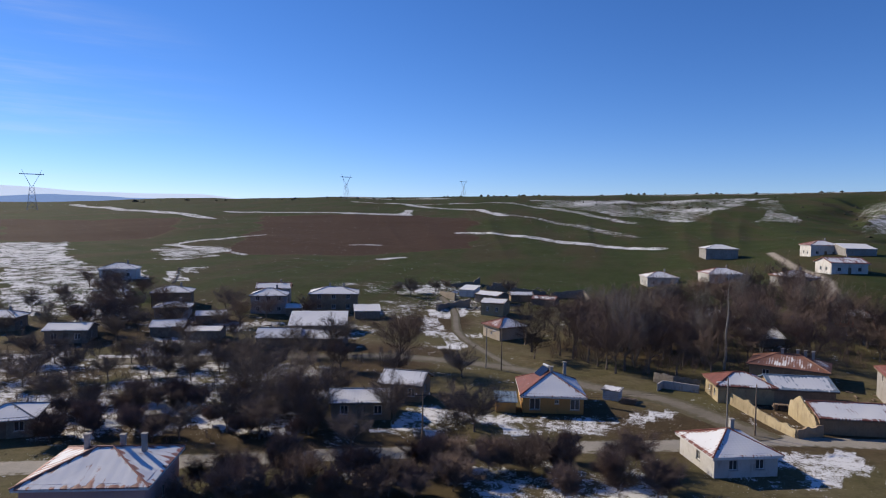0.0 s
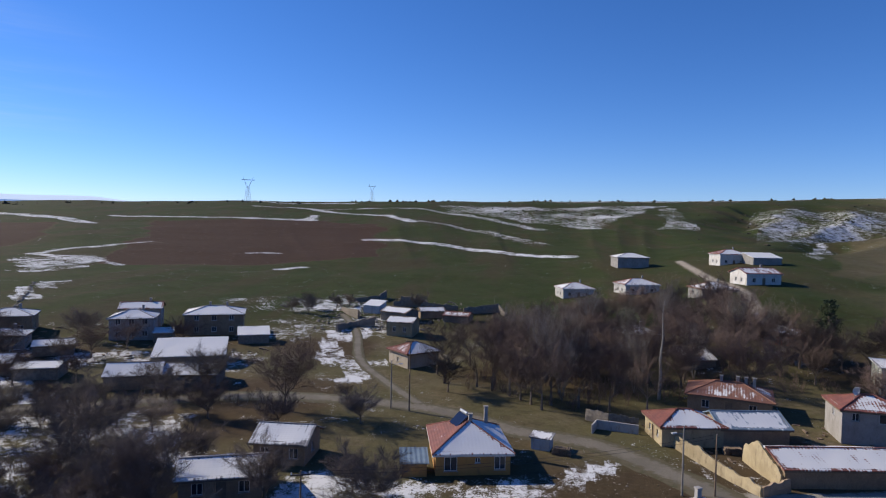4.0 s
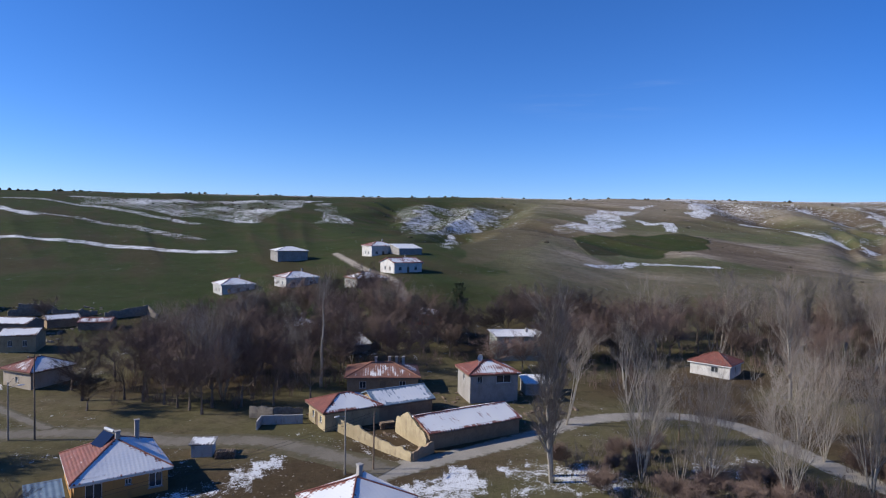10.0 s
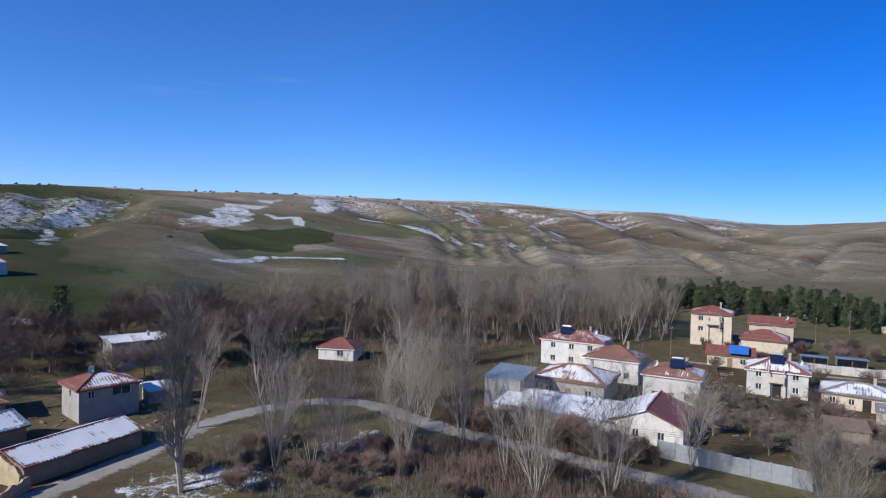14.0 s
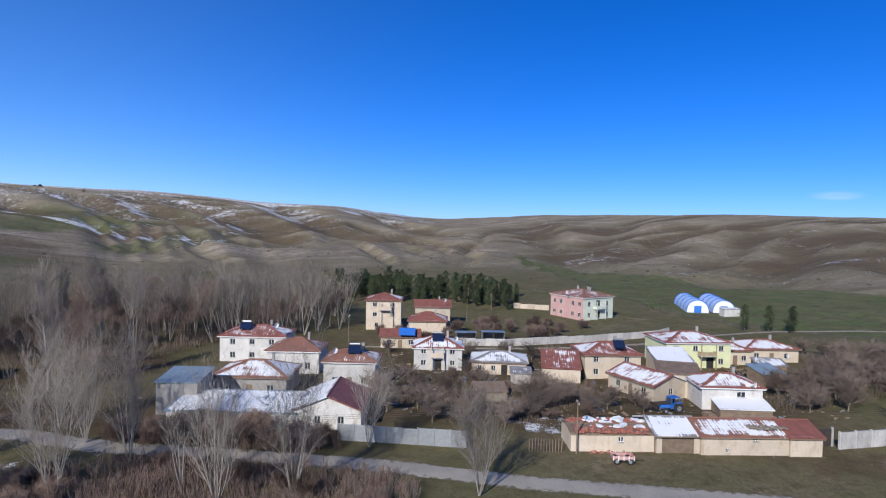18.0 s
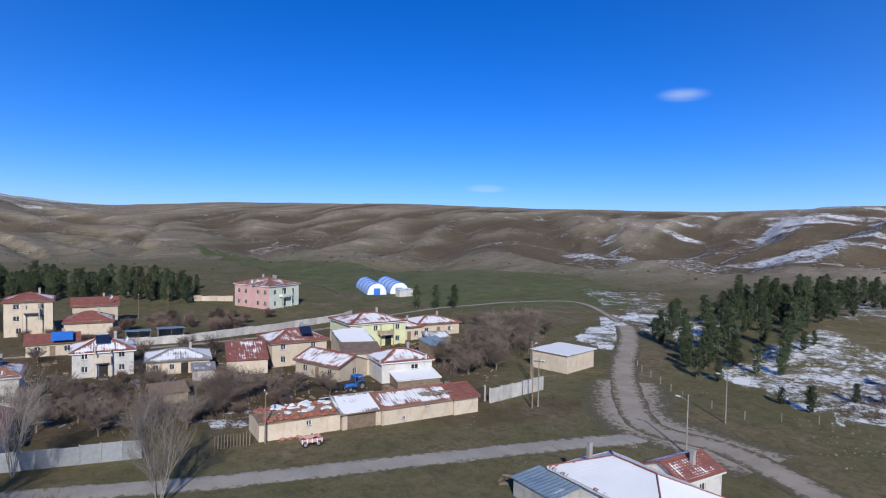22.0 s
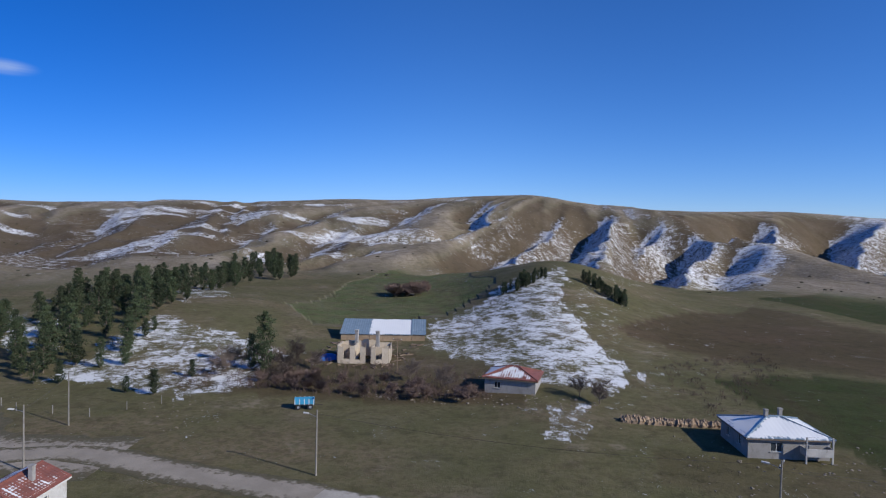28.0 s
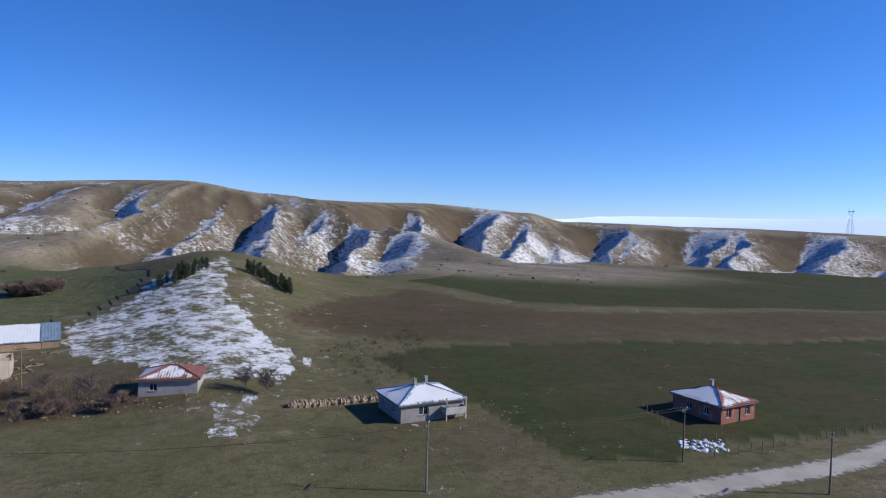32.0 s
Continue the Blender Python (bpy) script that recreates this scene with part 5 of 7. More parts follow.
house("two-storey grey and white house with a red tile roof", 52.6, 91.0, -10, 8.2, 6.8, 5.0, "hip", "red", 0.6, GREY, 0.4, flues=((-0.15, 0.0),), wins={"f": [(0.7, 3.2, 2.6, 1.3), (0.2, 3.3, 0.9, 1.1)], "l": [(0.5, 3.2, 0.8, 1.1)]})
shed("small lean-to with a snowy roof", 62, 90.5, -20, 4.5, 4, 2.2, cover="blue", snow=0.9, wall=GREY)
house("unfinished grey-green house with a flat concrete roof", 72.5, 113.0, -20, 10.6, 8.5, 5.0, "flat", "grey", 0.75, GREYGREEN, 0.3, wins=TWO)
house("white cottage with a plain red tile roof", 103.6, 88.6, -68, 7.6, 6.6, 2.9, "hip", "red", 0.1, WHITE, 0.45, wins={"f": [(0.62, 1.0, 1.4, 1.1)], "r": [(0.5, 1, 1, 1)]}, flues=())
crumbled_wall("crumbling yellow mud wall round a farm yard", [(24.6, 83.2), (26.0, 78.5), (27.6, 73.6), (29.6, 68.8)], (1.7, 1.8, 1.4, 1.2), YELLOW)
crumbled_wall("tall broken yellow mud gable at the end of the barn", [(32.0, 79.8), (32.2, 76.4), (32.9, 71.6)], (1.9, 3.7, 1.6), YELLOW)
crumbled_wall("low broken mud wall across the farm yard", [(29.6, 68.8), (33.2, 70.6)], (1.2, 1.5), ADOBE)
crumbled_wall("old dry stone wall beside the lane", [(14.6, 94.0), (17.5, 91.5), (21.5, 90.6)], (1.7, 1.9, 1.5), STONE)
garden_wall("low grey block wall by the lane", [(14.5, 87.6), (15.4, 89.8), (21.0, 88.2)], 1.3, CONCRETE, 0.25)
shed("small stone oven hut with a snowy top", 7.1, 80.8, -17, 2.4, 2.2, 1.6, cover="grey", snow=0.7, wall=WHITE, roof="flat")

# ---- the eastern quarter ----
shed("long white sheep barn with a snowy sheet roof", 88.5, 33.4, -88, 18, 7.5, 2.4, cover="blue", snow=0.72, wall=WHITE, pitch=0.14, melt=0.05)
shed("tall store with a blue-grey sheet roof", 93.0, 43.5, -86, 6, 7, 5.0, cover="blue", snow=0.1, wall=GREY, pitch=0.1)
house("white farm building with one snowy and one rusty roof pitch", 91.0, 20.2, 3, 11, 9.4, 3.0, "gable", "red", 0.2, WHITE, 0.4, flues=(), wins={"l": [(0.35, 0.9, 0.9, 1.1), (0.7, 0.9, 0.9, 1.1)], "f": [(0.5, 0.9, 1.0, 1.1)]}, doors=(("f", 0.8, 1.0, 2.0, WOOD),), melt=-1.6)
house("unfinished brick house with a snow-edged hipped roof", 105.4, 36.7, -87, 12.2, 9.5, 3.6, "hip", "brown", 0.80, GREY, 0.36)
house("two-storey white house with a red roof and a water heater", 131.2, 45.7, -86, 13.2, 9, 5.6, "hip", "red", 0.60, WHITE, 0.34, wins=TWO)
house("white house with a brown hipped roof", 122.2, 34.5, -87, 10, 8.5, 4.6, "hip", "brown", 0.45, WHITE, 0.4)
house("white house with a brown hipped roof and a water heater", 112.0, 21.6, -87, 9, 8, 5.0, "hip", "brown", 0.60, WHITE, 0.36)
house("cream three-level house with balconies and a red hipped roof", 174.5, 24.9, -85, 9.5, 9, 8.4, "hip", "red", 0.50, CREAM, 0.32, wins={"f": [(0.25, 3.7, 1.2, 1.2), (0.75, 3.7, 1.2, 1.2), (0.25, 6.4, 1.2, 1.2), (0.75, 6.4, 1.2, 1.2), (0.3, 0.9, 1, 1.2)], "r": [(0.5, 6.4, 1, 1.2), (0.5, 3.7, 1, 1.2)]})
house("long cream house with a plain red tile roof", 183.0, 12.0, -85, 10, 8, 5.8, "gable", "red", 0.25, CREAM, 0.36)
house("cream house with a dark red hipped roof", 172.0, 12.5, -88, 10, 8.5, 3.4, "hip", "red", 0.55, CREAM, 0.42, wins={})
house("low cream house with a red tile roof and a blue panel", 148.9, 17.3, -85, 9, 6.5, 3.0, "gable", "red", 0.30, CREAM, 0.36)
house("white two-storey house with a red hipped roof", 128.5, 7.1, -87, 9.6, 8, 4.8, "hip", "red", 0.85, WHITE, 0.4, wins={"f": [(0.2, 1, 1, 1.1), (0.8, 1, 1, 1.1), (0.2, 3.3, 1, 1.1), (0.8, 3.3, 1, 1.1)]}, doors=(("f", 0.5, 1.4, 2.1, DOORWAY_SHADE),))
house("low cream house with a snowy roof", 126.3, -5.3, -92, 10.6, 8, 2.8, "hip", "grey", 1.0, CREAM, 0.3, wins={"f": [(0.15, 0.9, 0.9, 1), (0.4, 0.9, 0.9, 1), (0.85, 0.9, 0.9, 1)]}, doors=(("f", 0.6, 1.2, 2.0, DOORWAY_SHADE),))
shed("small house with a patched red and snowy roof", 121.2, -16.9, -94, 7, 7, 2.8, cover="red", snow=0.75, wall=CREAM, pitch=0.3)
house("peach-coloured two-storey house with a red hipped roof", 126.5, -26.5, -83, 11, 9, 5.0, "hip", "red", 0.70, CREAM, 0.36, wins={"f": [(0.2, 0.9, 1, 1.2), (0.75, 0.9, 1, 1.2), (0.2, 3.3, 1, 1.1), (0.75, 3.3, 1, 1.1)]})
house("cream barn with a red and snowy gable roof", 112.5, -31.0, -150, 11, 8, 3.0, "gable", "red", 0.85, CREAM, 0.36, flues=())
shed("shed with a clean snowy sheet roof", 126.0, -39.0, -89, 7, 8, 3.6, cover="grey", snow=1.0, wall=CREAM, pitch=0.2)
house("pale green two-storey house with balconies and a snowy red roof", 139.0, -46.5, -82, 14, 11, 5.6, "hip", "red", 0.8, GREEN, 0.26, wins={"f": [(0.15, 3.6, 1.1, 1.2), (0.45, 3.6, 1.1, 1.2), (0.15, 0.9, 1.1, 1.2), (0.85, 0.9, 1.1, 1.2), (0.85, 3.6, 1.1, 1.2)]}, doors=(("f", 0.68, 1.6, 2.2, DOORWAY_SHADE),))
house("low house with a snowy tile roof and a porch", 147.0, -66.0, -86, 12, 9, 3.2, "hip", "red", 0.9, CREAM, 0.28)
house("low house under a snow-covered roof", 142.0, -56.5, -86, 7, 7, 3.4, "hip", "red", 0.95, CREAM, 0.3)
house("white house with a snowy hipped roof and a snowy lean-to", 106.5, -41.8, -89, 9.6, 7.5, 4.0, "hip", "red", 0.85, WHITE, 0.36, wins={"f": [(0.65, 2.2, 1.4, 0.9)]})
shed("mud-plastered barn with a bare earth roof", 112.5, -36.2, -100, 7, 6, 4.2, cover="earth", snow=0.15, wall=CREAM, pitch=0.15)
house("ruined cream barn wall with a collapsed rubble roof", 83.9, -18.0, -85, 10.8, 5.5, 2.5, "gable", "earth", 0.35, CREAM, 0.14, 0.1, wins={"f": [(0.6, 1.3, 0.7, 0.7)]}, flues=())
house("cream barn with a wide timber gate and a snowy corrugated roof", 85.2, -26.3, -85, 5.6, 7.5, 2.7, "gable", "grey", 1.0, CREAM, 0.3, 0.5, wins={}, doors=(("f", 0.5, 4.2, 2.5, WOOD),), flues=())
house("long peach-plastered barn with a broken snowy tile roof", 85.4, -34.8, -85, 11.4, 7.5, 2.7, "gable", "brown", 0.9, CREAM, 0.3, 0.35, wins={"f": [(0.62, 1.9, 0.7, 0.4), (0.3, 0.4, 0.5, 0.6)]}, flues=())
house("end bay of the barn with bare red roof sheets", 85.7, -42.6, -85, 4.2, 7.5, 2.7, "gable", "red", 0.45, CREAM, 0.3, 0.3, wins={}, flues=())
house("flat-roofed cream barn with a thick snow cover", 102.0, -75.0, -160, 8, 9.4, 3.6, "flat", "grey", 1.0, CREAM, 0.3, wins={}, flues=())
house("large pink two-storey house with green trim and a red hipped roof", 206.5, -35.0, -145, 15, 13, 7.4, "hip", "brown", 0.60, PINK, 0.26, side_wall=MINT, wins={"r": [(0.2, 4.4, 1.2, 1.5), (0.5, 4.4, 1.8, 1.8), (0.8, 4.4, 1.2, 1.5), (0.2, 1, 1.2, 1.4), (0.5, 0.6, 1.8, 2.1), (0.8, 1, 1.2, 1.4)], "f": [(0.12, 1, 1.2, 1.4), (0.32, 1, 1.2, 1.4), (0.12, 4.4, 1.2, 1.4), (0.32, 4.4, 1.2, 1.4), (0.68, 4.4, 1.2, 1.4), (0.88, 4.4, 1.2, 1.4), (0.68, 1, 1.2, 1.4), (0.88, 1, 1.2, 1.4)], "l": [(0.3, 4.4, 1.2, 1.4), (0.7, 4.4, 1.2, 1.4)]}, flues=((-0.2, 0.1), (0.1, 0.1), (0.25, 0)))
garden_wall("grey sheet-iron fence along the street", [(81.5, 17.5), (81.0, 9), (80.4, 0.5)], 2.2, GALV, 0.06, "fence", 0.1)
garden_wall("grey concrete block wall with posts", [(85.5, -49), (89.2, -61.5)], 2.3, CONCRETE, 0.25, posts=0.15)
garden_wall("low concrete wall behind the yards", [(150.5, 12), (152, -8), (160, -28), (170, -48), (176, -54)], 1.8, CONCRETE, 0.25)
shed("snow-covered lean-to against the white house", 101.0, -42.6, -89, 8.0, 4.0, 1.4, cover="grey", snow=1.0, wall=WOOD, pitch=0.2, melt=0.1)
shed("shed of old timber and sheets with patchy snow", 121.5, -55.5, -70, 5.0, 4.0, 2.6, cover="blue", snow=0.5, wall=WOOD, pitch=0.25)
shed("low timber lean-to with a snowy roof", 126.8, -58.5, -95, 5.5, 3.6, 3.0, cover="grey", snow=0.9, wall=WOOD, pitch=0.2)
shed("collapsed grey timber shelter in the yard", 117.5, -58.0, -110, 4.5, 3.0, 1.7, cover="earth", snow=0.3, wall=WOOD, pitch=0.3)
shed("small block hut with a patchy snowy roof", 117.0, -9.0, -92, 3.6, 3.2, 2.1, cover="grey", snow=0.8, wall=GREY, pitch=0.15)
shed("low tumbledown yard shed with old tiles", 104.0, -3.0, -80, 5.0, 3.2, 1.9, cover="earth", snow=0.5, wall=STONE, pitch=0.25)
# ---- the crossroads and the southern slope ----
house("white house with a snow-covered and partly bare red tile roof", 47.2, -43.6, -173, 14.0, 8.6, 3.2, "hip", "red", 1.0, WHITE, 0.38, melt=0.1, flues=((-0.36, -0.12),), wins={"f": [(0.6, 0.9, 1.2, 1.3), (0.85, 0.9, 1, 1.3)], "l": [(0.3, 0.9, 1, 1.3), (0.7, 0.9, 1, 1.3)]})
house("tiled porch wing of the white house with half-thawed red tiles", 48.7, -51.4, -83, 6.4, 5.4, 3.0, "gable", "red", 0.55, WHITE, 0.42, 0.35, wins={"f": [(0.5, 0.9, 1.0, 1.2)]}, flues=((0.05, -0.22),), melt=0.1)
shed("low store with a blue-grey sheet roof against the white house", 52.2, -36.6, -173, 6.0, 3.4, 2.1, cover="blue", snow=0.35, wall=GREY, pitch=0.12)
def ruin(x, y, rot):
    """What is left of a house: broken outer and inner walls with gaps for its doors and windows."""
    c, d = math.cos(radians(rot)), math.sin(radians(rot))
    for pts, tops in (([(-5.2, -4), (-4.0, -4)], (3.9, 3.4)), ([(-4.0, -4), (-2.7, -4)], (1.0, 1.1)), ([(-2.7, -4), (-1.7, -4)], (3.6, 3.8)), ([(-1.7, -4), (-0.6, -4)], (0.9, 0.7)), ([(-0.6, -4), (0.5, -4)], (3.7, 3.3)), ([(1.6, -4), (2.6, -4)], (3.4, 3.7)), ([(2.6, -4), (3.9, -4)], (0.9, 1.1)), ([(3.9, -4), (5.2, -4)], (3.5, 3.0)),
                      ([(-5.2, -4), (-5.2, 4)], (3.9, 3.0)), ([(5.2, -4), (5.3, 0.5), (5.2, 4)], (3.0, 2.2, 2.9)), ([(-5.2, 4), (0, 4), (5.2, 4)], (3.2, 3.6, 2.8)), ([(-1.9, -3.6), (-1.8, 3.7)], (3.5, 3.1)), ([(1.7, -3.6), (1.8, 3.7)], (3.3, 2.6)), ([(-5, 0.4), (-2.1, 0.4)], (3.2, 3.0)), ([(2.0, 0.4), (5, 0.5)], (2.4, 2.9))):
        crumbled_wall("broken cream wall of a roofless ruin", [(x + c * u - d * v, y + d * u + c * v) for u, v in pts], tops, CREAM, 0.4)


ruin(37.4, -128.3, -170)
for off, n, snow, label in ((-6.7, 7.0, 0.1, "barn bay with a bare blue-grey sheet roof"), (2.0, 10.2, 1.0, "barn bay of brown mud brick under a clean snow cover"), (8.8, 3.2, 0.3, "low end bay with a half-bare sheet roof")):
    shed(label, 40.0 - 0.98 * off, -153.5 - 0.19 * off, -169, n, 9, 1.8, cover="blue", snow=snow, wall=ADOBE, pitch=0.25, group="bays of the long barn")
house("grey stone cottage with a snowy red hipped roof", 5.1, -109.0, 173, 8.6, 7, 2.9, "hip", "red", 0.75, GREY, 0.36, wins={"f": [(0.25, 0.9, 1.1, 1.1)]}, flues=(), melt=0.85)
house("new grey house with a snow-striped hipped roof and a corner terrace", -30.4, -89.3, -173, 10.2, 8.6, 3.0, "hip", "blue", 0.9, GREY, 0.32, wins={"f": [(0.35, 1.0, 1.5, 1.2)], "l": [(0.3, 1, 1, 1.2), (0.7, 1, 1, 1.2)]}, flues=((-0.1, 0.0), (0.12, 0.1)))
house("red brick house with a snow-dusted hipped roof", -74.3, -76.4, -172, 7.6, 9.0, 3.0, "hip", "red", 0.85, BRICK, 0.34, flues=((0.1, 0.1),))

# ---- trees ----
def stick(vs, fs, p, q, r0, r1, sides=4):
    d = (q - p).normalized()
    u = d.orthogonal().normalized()
    w = d.cross(u)
    n = len(vs)
    for c, r in ((p, r0), (q, r1)):
        for i in range(sides):
            a = 2 * math.pi * i / sides
            vs.append(tuple(c + (u * math.cos(a) + w * math.sin(a)) * r))
    for i in range(sides):
        j = (i + 1) % sides
        fs.append((n + i, n + j, n + sides + j, n + sides + i))


def rnd(rng, s=1.0):
    return Vector((rng.uniform(-s, s), rng.uniform(-s, s), rng.uniform(-s, s)))


def bare_tree(name, label, seed, height, spread, trunk_share, limbs, upright, twigs, bark, twig_mat, stems=1, width=0.02, category="tree"):
    """A leafless tree: trunk and limbs in one mesh, the fine twigs in another."""
    rng = random.Random(seed)
    wood, wf, tv, tf = [], [], [], []

    def twig(p, d, n):
        a = p + d * n
        side = d.orthogonal().normalized() * width * rng.uniform(0.6, 1.2)
        k = len(tv)
        tv.extend((tuple(p - side), tuple(p + side), tuple(a)))
        tf.append((k, k + 1, k + 2))

    def grow(p, d, n, r, level):
        steps = (9 if upright > 1 else 3) if level == 0 else (3 if level < 2 else 2)
        for s in range(steps):
            d = (d + rnd(rng, 0.22 if level else 0.07) + Vector((0, 0, 0.12 * upright))).normalized()
            q = p + d * n / steps
            stick(wood, wf, p, q, r * (1 - 0.84 * s / steps), r * (1 - 0.84 * (s + 1) / steps) if s < steps - 1 or level < 3 else r * 0.2, 5 if level < 1 else 3)
            if level >= 1:
                for _ in range(twigs):
                    t = rng.random()
                    e = (d * (0.5 + upright * 0.6) + rnd(rng, 0.9)).normalized()
                    twig(p.lerp(q, t), e, rng.uniform(0.4, 1.3) * (0.5 + spread * 0.14))
            if level < 3 and (level or s):
                for _ in range(limbs if level == 0 else 2):
                    side = Vector((rng.uniform(-1, 1), rng.uniform(-1, 1), 0)).normalized()
                    e = (d * (0.35 + upright) + side * rng.uniform(0.5, 1.0)).normalized()
                    grow(q.copy(), e, n * rng.uniform(0.42, 0.68) if level else spread * rng.uniform(0.7, 1.1) * (0.6 + upright * 0.9), r * (1 - 0.84 * (s + 1) / steps) * 0.5 + 0.008, level + 1)
            p = q
    for k in range(stems):
        d = Vector((rng.uniform(-0.35, 0.35), rng.uniform(-0.35, 0.35), 1)).normalized() if stems > 1 else Vector((0, 0, 1))
        grow(Vector((0, 0, -0.2)), d, height * trunk_share, 0.028 * height / stems ** 0.5 * (0.6 if upright > 0.8 else 1), 0)
    ob = thing(name, Matrix(), label, category, name.replace("_", " ") + "s")
    part("trunk", mesh_of("trunk", wood, wf, bark), bark, ob)
    part("crown", mesh_of("crown", tv, tf, twig_mat), twig_mat, ob)
    return ob


def pine_tree(name, label, seed, height, width):
    rng = random.Random(seed)
    wood, wf, tv, tf = [], [], [], []
    stick(wood, wf, Vector((0, 0, -0.2)), Vector((0.1, 0, height * 0.6)), 0.16, 0.09, 6)
    stick(wood, wf, Vector((0.1, 0, height * 0.6)), Vector((0, 0.05, height)), 0.09, 0.02, 5)
    z = height * 0.1
    while z < height:
        share = 1 - z / height
        reach = width * (0.22 + 0.85 * share ** 0.55 * min(1.0, 2.2 * (1.05 - share))) * (0.75 + 0.25 * math.sin(seed + z * 2))
        for k in range(6):
            a = rng.uniform(0, 2 * math.pi)
            n = reach * rng.uniform(0.65, 1.15)
            tip = Vector((math.cos(a) * n, math.sin(a) * n, z + n * rng.uniform(0.0, 0.35)))
            base = Vector((0, 0, z))
            stick(wood, wf, base, tip, 0.035, 0.01, 3)
            for t in range(30):
                c = base.lerp(tip, rng.uniform(0.25, 1.05)) + rnd(rng, 0.22 + 0.12 * n)
                u, w = rnd(rng).normalized() * rng.uniform(0.25, 0.55), rnd(rng).normalized() * 0.12
                i = len(tv)
                tv.extend((tuple(c - w), tuple(c + w), tuple(c + u + Vector((0, 0, 0.12)))))
                tf.append((i, i + 1, i + 2))
        z += height * 0.062
    ob = thing(name, Matrix(), label, "tree", "pines")
    part("trunk", mesh_of("trunk", wood, wf, BARK), BARK, ob)
    part("crown", mesh_of("crown", tv, tf, NEEDLE), NEEDLE, ob)
    return ob


class Stand:
    """Trees of one kind in a few shapes; the first of each shape is used as it is, the rest are copies."""
    def __init__(self, makers, seed=1):
        self.first = [m() for m in makers]
        self.used = [False] * len(makers)
        self.rng = random.Random(seed)

    def plant(self, x, y, size=1.0):
        i = self.rng.randrange(len(self.first))
        k = size * self.rng.uniform(0.85, 1.15)
        m = pose(x, y, gz(x, y), 0, 0, self.rng.uniform(0, 360)) @ Matrix.Diagonal((k, k, k * self.rng.uniform(0.92, 1.1), 1))
        if self.used[i]:
            ob = copy_thing(self.first[i], Matrix())
        else:
            ob, self.used[i] = self.first[i], True
        ob.matrix_basis = m
        return ob

    def fill(self, poly, n, size=1.0, gap=2.0):
        xs, ys = [p[0] for p in poly], [p[1] for p in poly]
        done, tries = [], 0
        while len(done) < n and tries < n * 40:
            tries += 1
            x, y = self.rng.uniform(min(xs), max(xs)), self.rng.uniform(min(ys), max(ys))
            if inside(np.array([x]), np.array([y]), poly)[0] and all((x - a) ** 2 + (y - b) ** 2 > gap * gap for a, b in done) and clear_of_houses(x, y):
                self.plant(x, y, size)
                done.append((x, y))


CLEARING = [(60, 60), (74, 50), (112, 80), (112, 104), (92, 94)]   # open yard before the white cottage
footprints = [(o.matrix_world.translation.x, o.matrix_world.translation.y) for o in scene.objects if o.parent is None and o.get("category") in ("house", "shed")]


def clear_of_houses(x, y):
    if inside(np.array([x]), np.array([y]), CLEARING)[0]:
        return False
    return all((x - a) ** 2 + (y - b) ** 2 > 40 for a, b in footprints)


orchard = Stand([lambda s=s: bare_tree("bare_tree", "leafless dark fruit tree with a round twiggy crown", s, 8.0, 3.3, 0.26, 5, 0.42, 24, BARK, TWIG, width=0.0065) for s in (1, 2, 3)], 5)
grove = Stand([lambda s=s: bare_tree("bare_tree", "tall leafless tree with reddish twigs", s, 12.0, 4.2, 0.4, 4, 0.62, 14, BARK, REDTWIG, width=0.007) for s in (11, 12, 13)], 6)
broad = Stand([lambda s=s: bare_tree("bare_tree", "broad leafless tree with a rounded reddish-brown crown", s, 10.0, 4.6, 0.3, 6, 0.45, 20, BARK, REDTWIG, width=0.007) for s in (15, 16, 17)], 16)
poplar = Stand([lambda s=s: bare_tree("poplar", "tall pale leafless poplar with steep branches", s, 17.0, 1.9, 0.85, 4, 1.25, 7, PALEBARK, PALETWIG, width=0.007) for s in (21, 22, 23)], 7)
willow = Stand([lambda s=s: bare_tree("poplar", "leafless pale tree with several steep stems", s, 12.0, 2.4, 0.8, 1, 1.2, 3, PALEBARK, PALETWIG, stems=6, width=0.006) for s in (31, 32)], 8)
fan_tree = Stand([lambda s=s: bare_tree("poplar", "tall leafless tree with a fan of pale stems", s, 15.0, 2.4, 0.75, 2, 0.95, 4, PALEBARK, PALETWIG, stems=4, width=0.006) for s in (35, 36, 37)], 18)
shrub = Stand([lambda s=s: bare_tree("shrub", "low leafless brown shrub", s, 2.4, 1.4, 0.4, 3, 0.5, 8, BARK, REDTWIG, stems=3, width=0.009, category="shrub") for s in (41, 42)], 9)
pine = Stand([lambda s=s: pine_tree("pine_tree", "dark green pine with an uneven crown", s, 8.0 + s % 3, 3.3) for s in (51, 52, 53, 54)], 10)

for x, y, s in ((-11, 60, 1.05), (-31, 53, 0.95), (-36, 50, 0.8), (-41, 51, 0.8), (-45, 47, 0.8), (-23, 99, 0.5), (-24, 50, 0.7)):
    orchard.plant(x, y, s)
for x, y, s in ((-38, 60, 1.0), (-33, 67, 0.9), (-44, 64, 1.0), (-48, 71, 1.0), (-14, 64, 0.75), (-12, 54, 0.9), (-18, 87, 0.8), (-46, 98, 1.2), (-52, 95, 1.1), (-29, 84, 0.8), (-40, 86, 1.0), (-7, 106, 1.0)):
    orchard.plant(x, y, s)
for x, y, s in ((-8, 112, 0.9), (-10, 119, 0.8), (-4, 126, 0.95), (1, 113, 0.85), (-7, 136, 0.9)):
    grove.plant(x, y, s)
orchard.fill([(-103, 72), (-63, 86), (-44, 76), (-34, 50), (-63, 40)], 20, 0.75, 5)
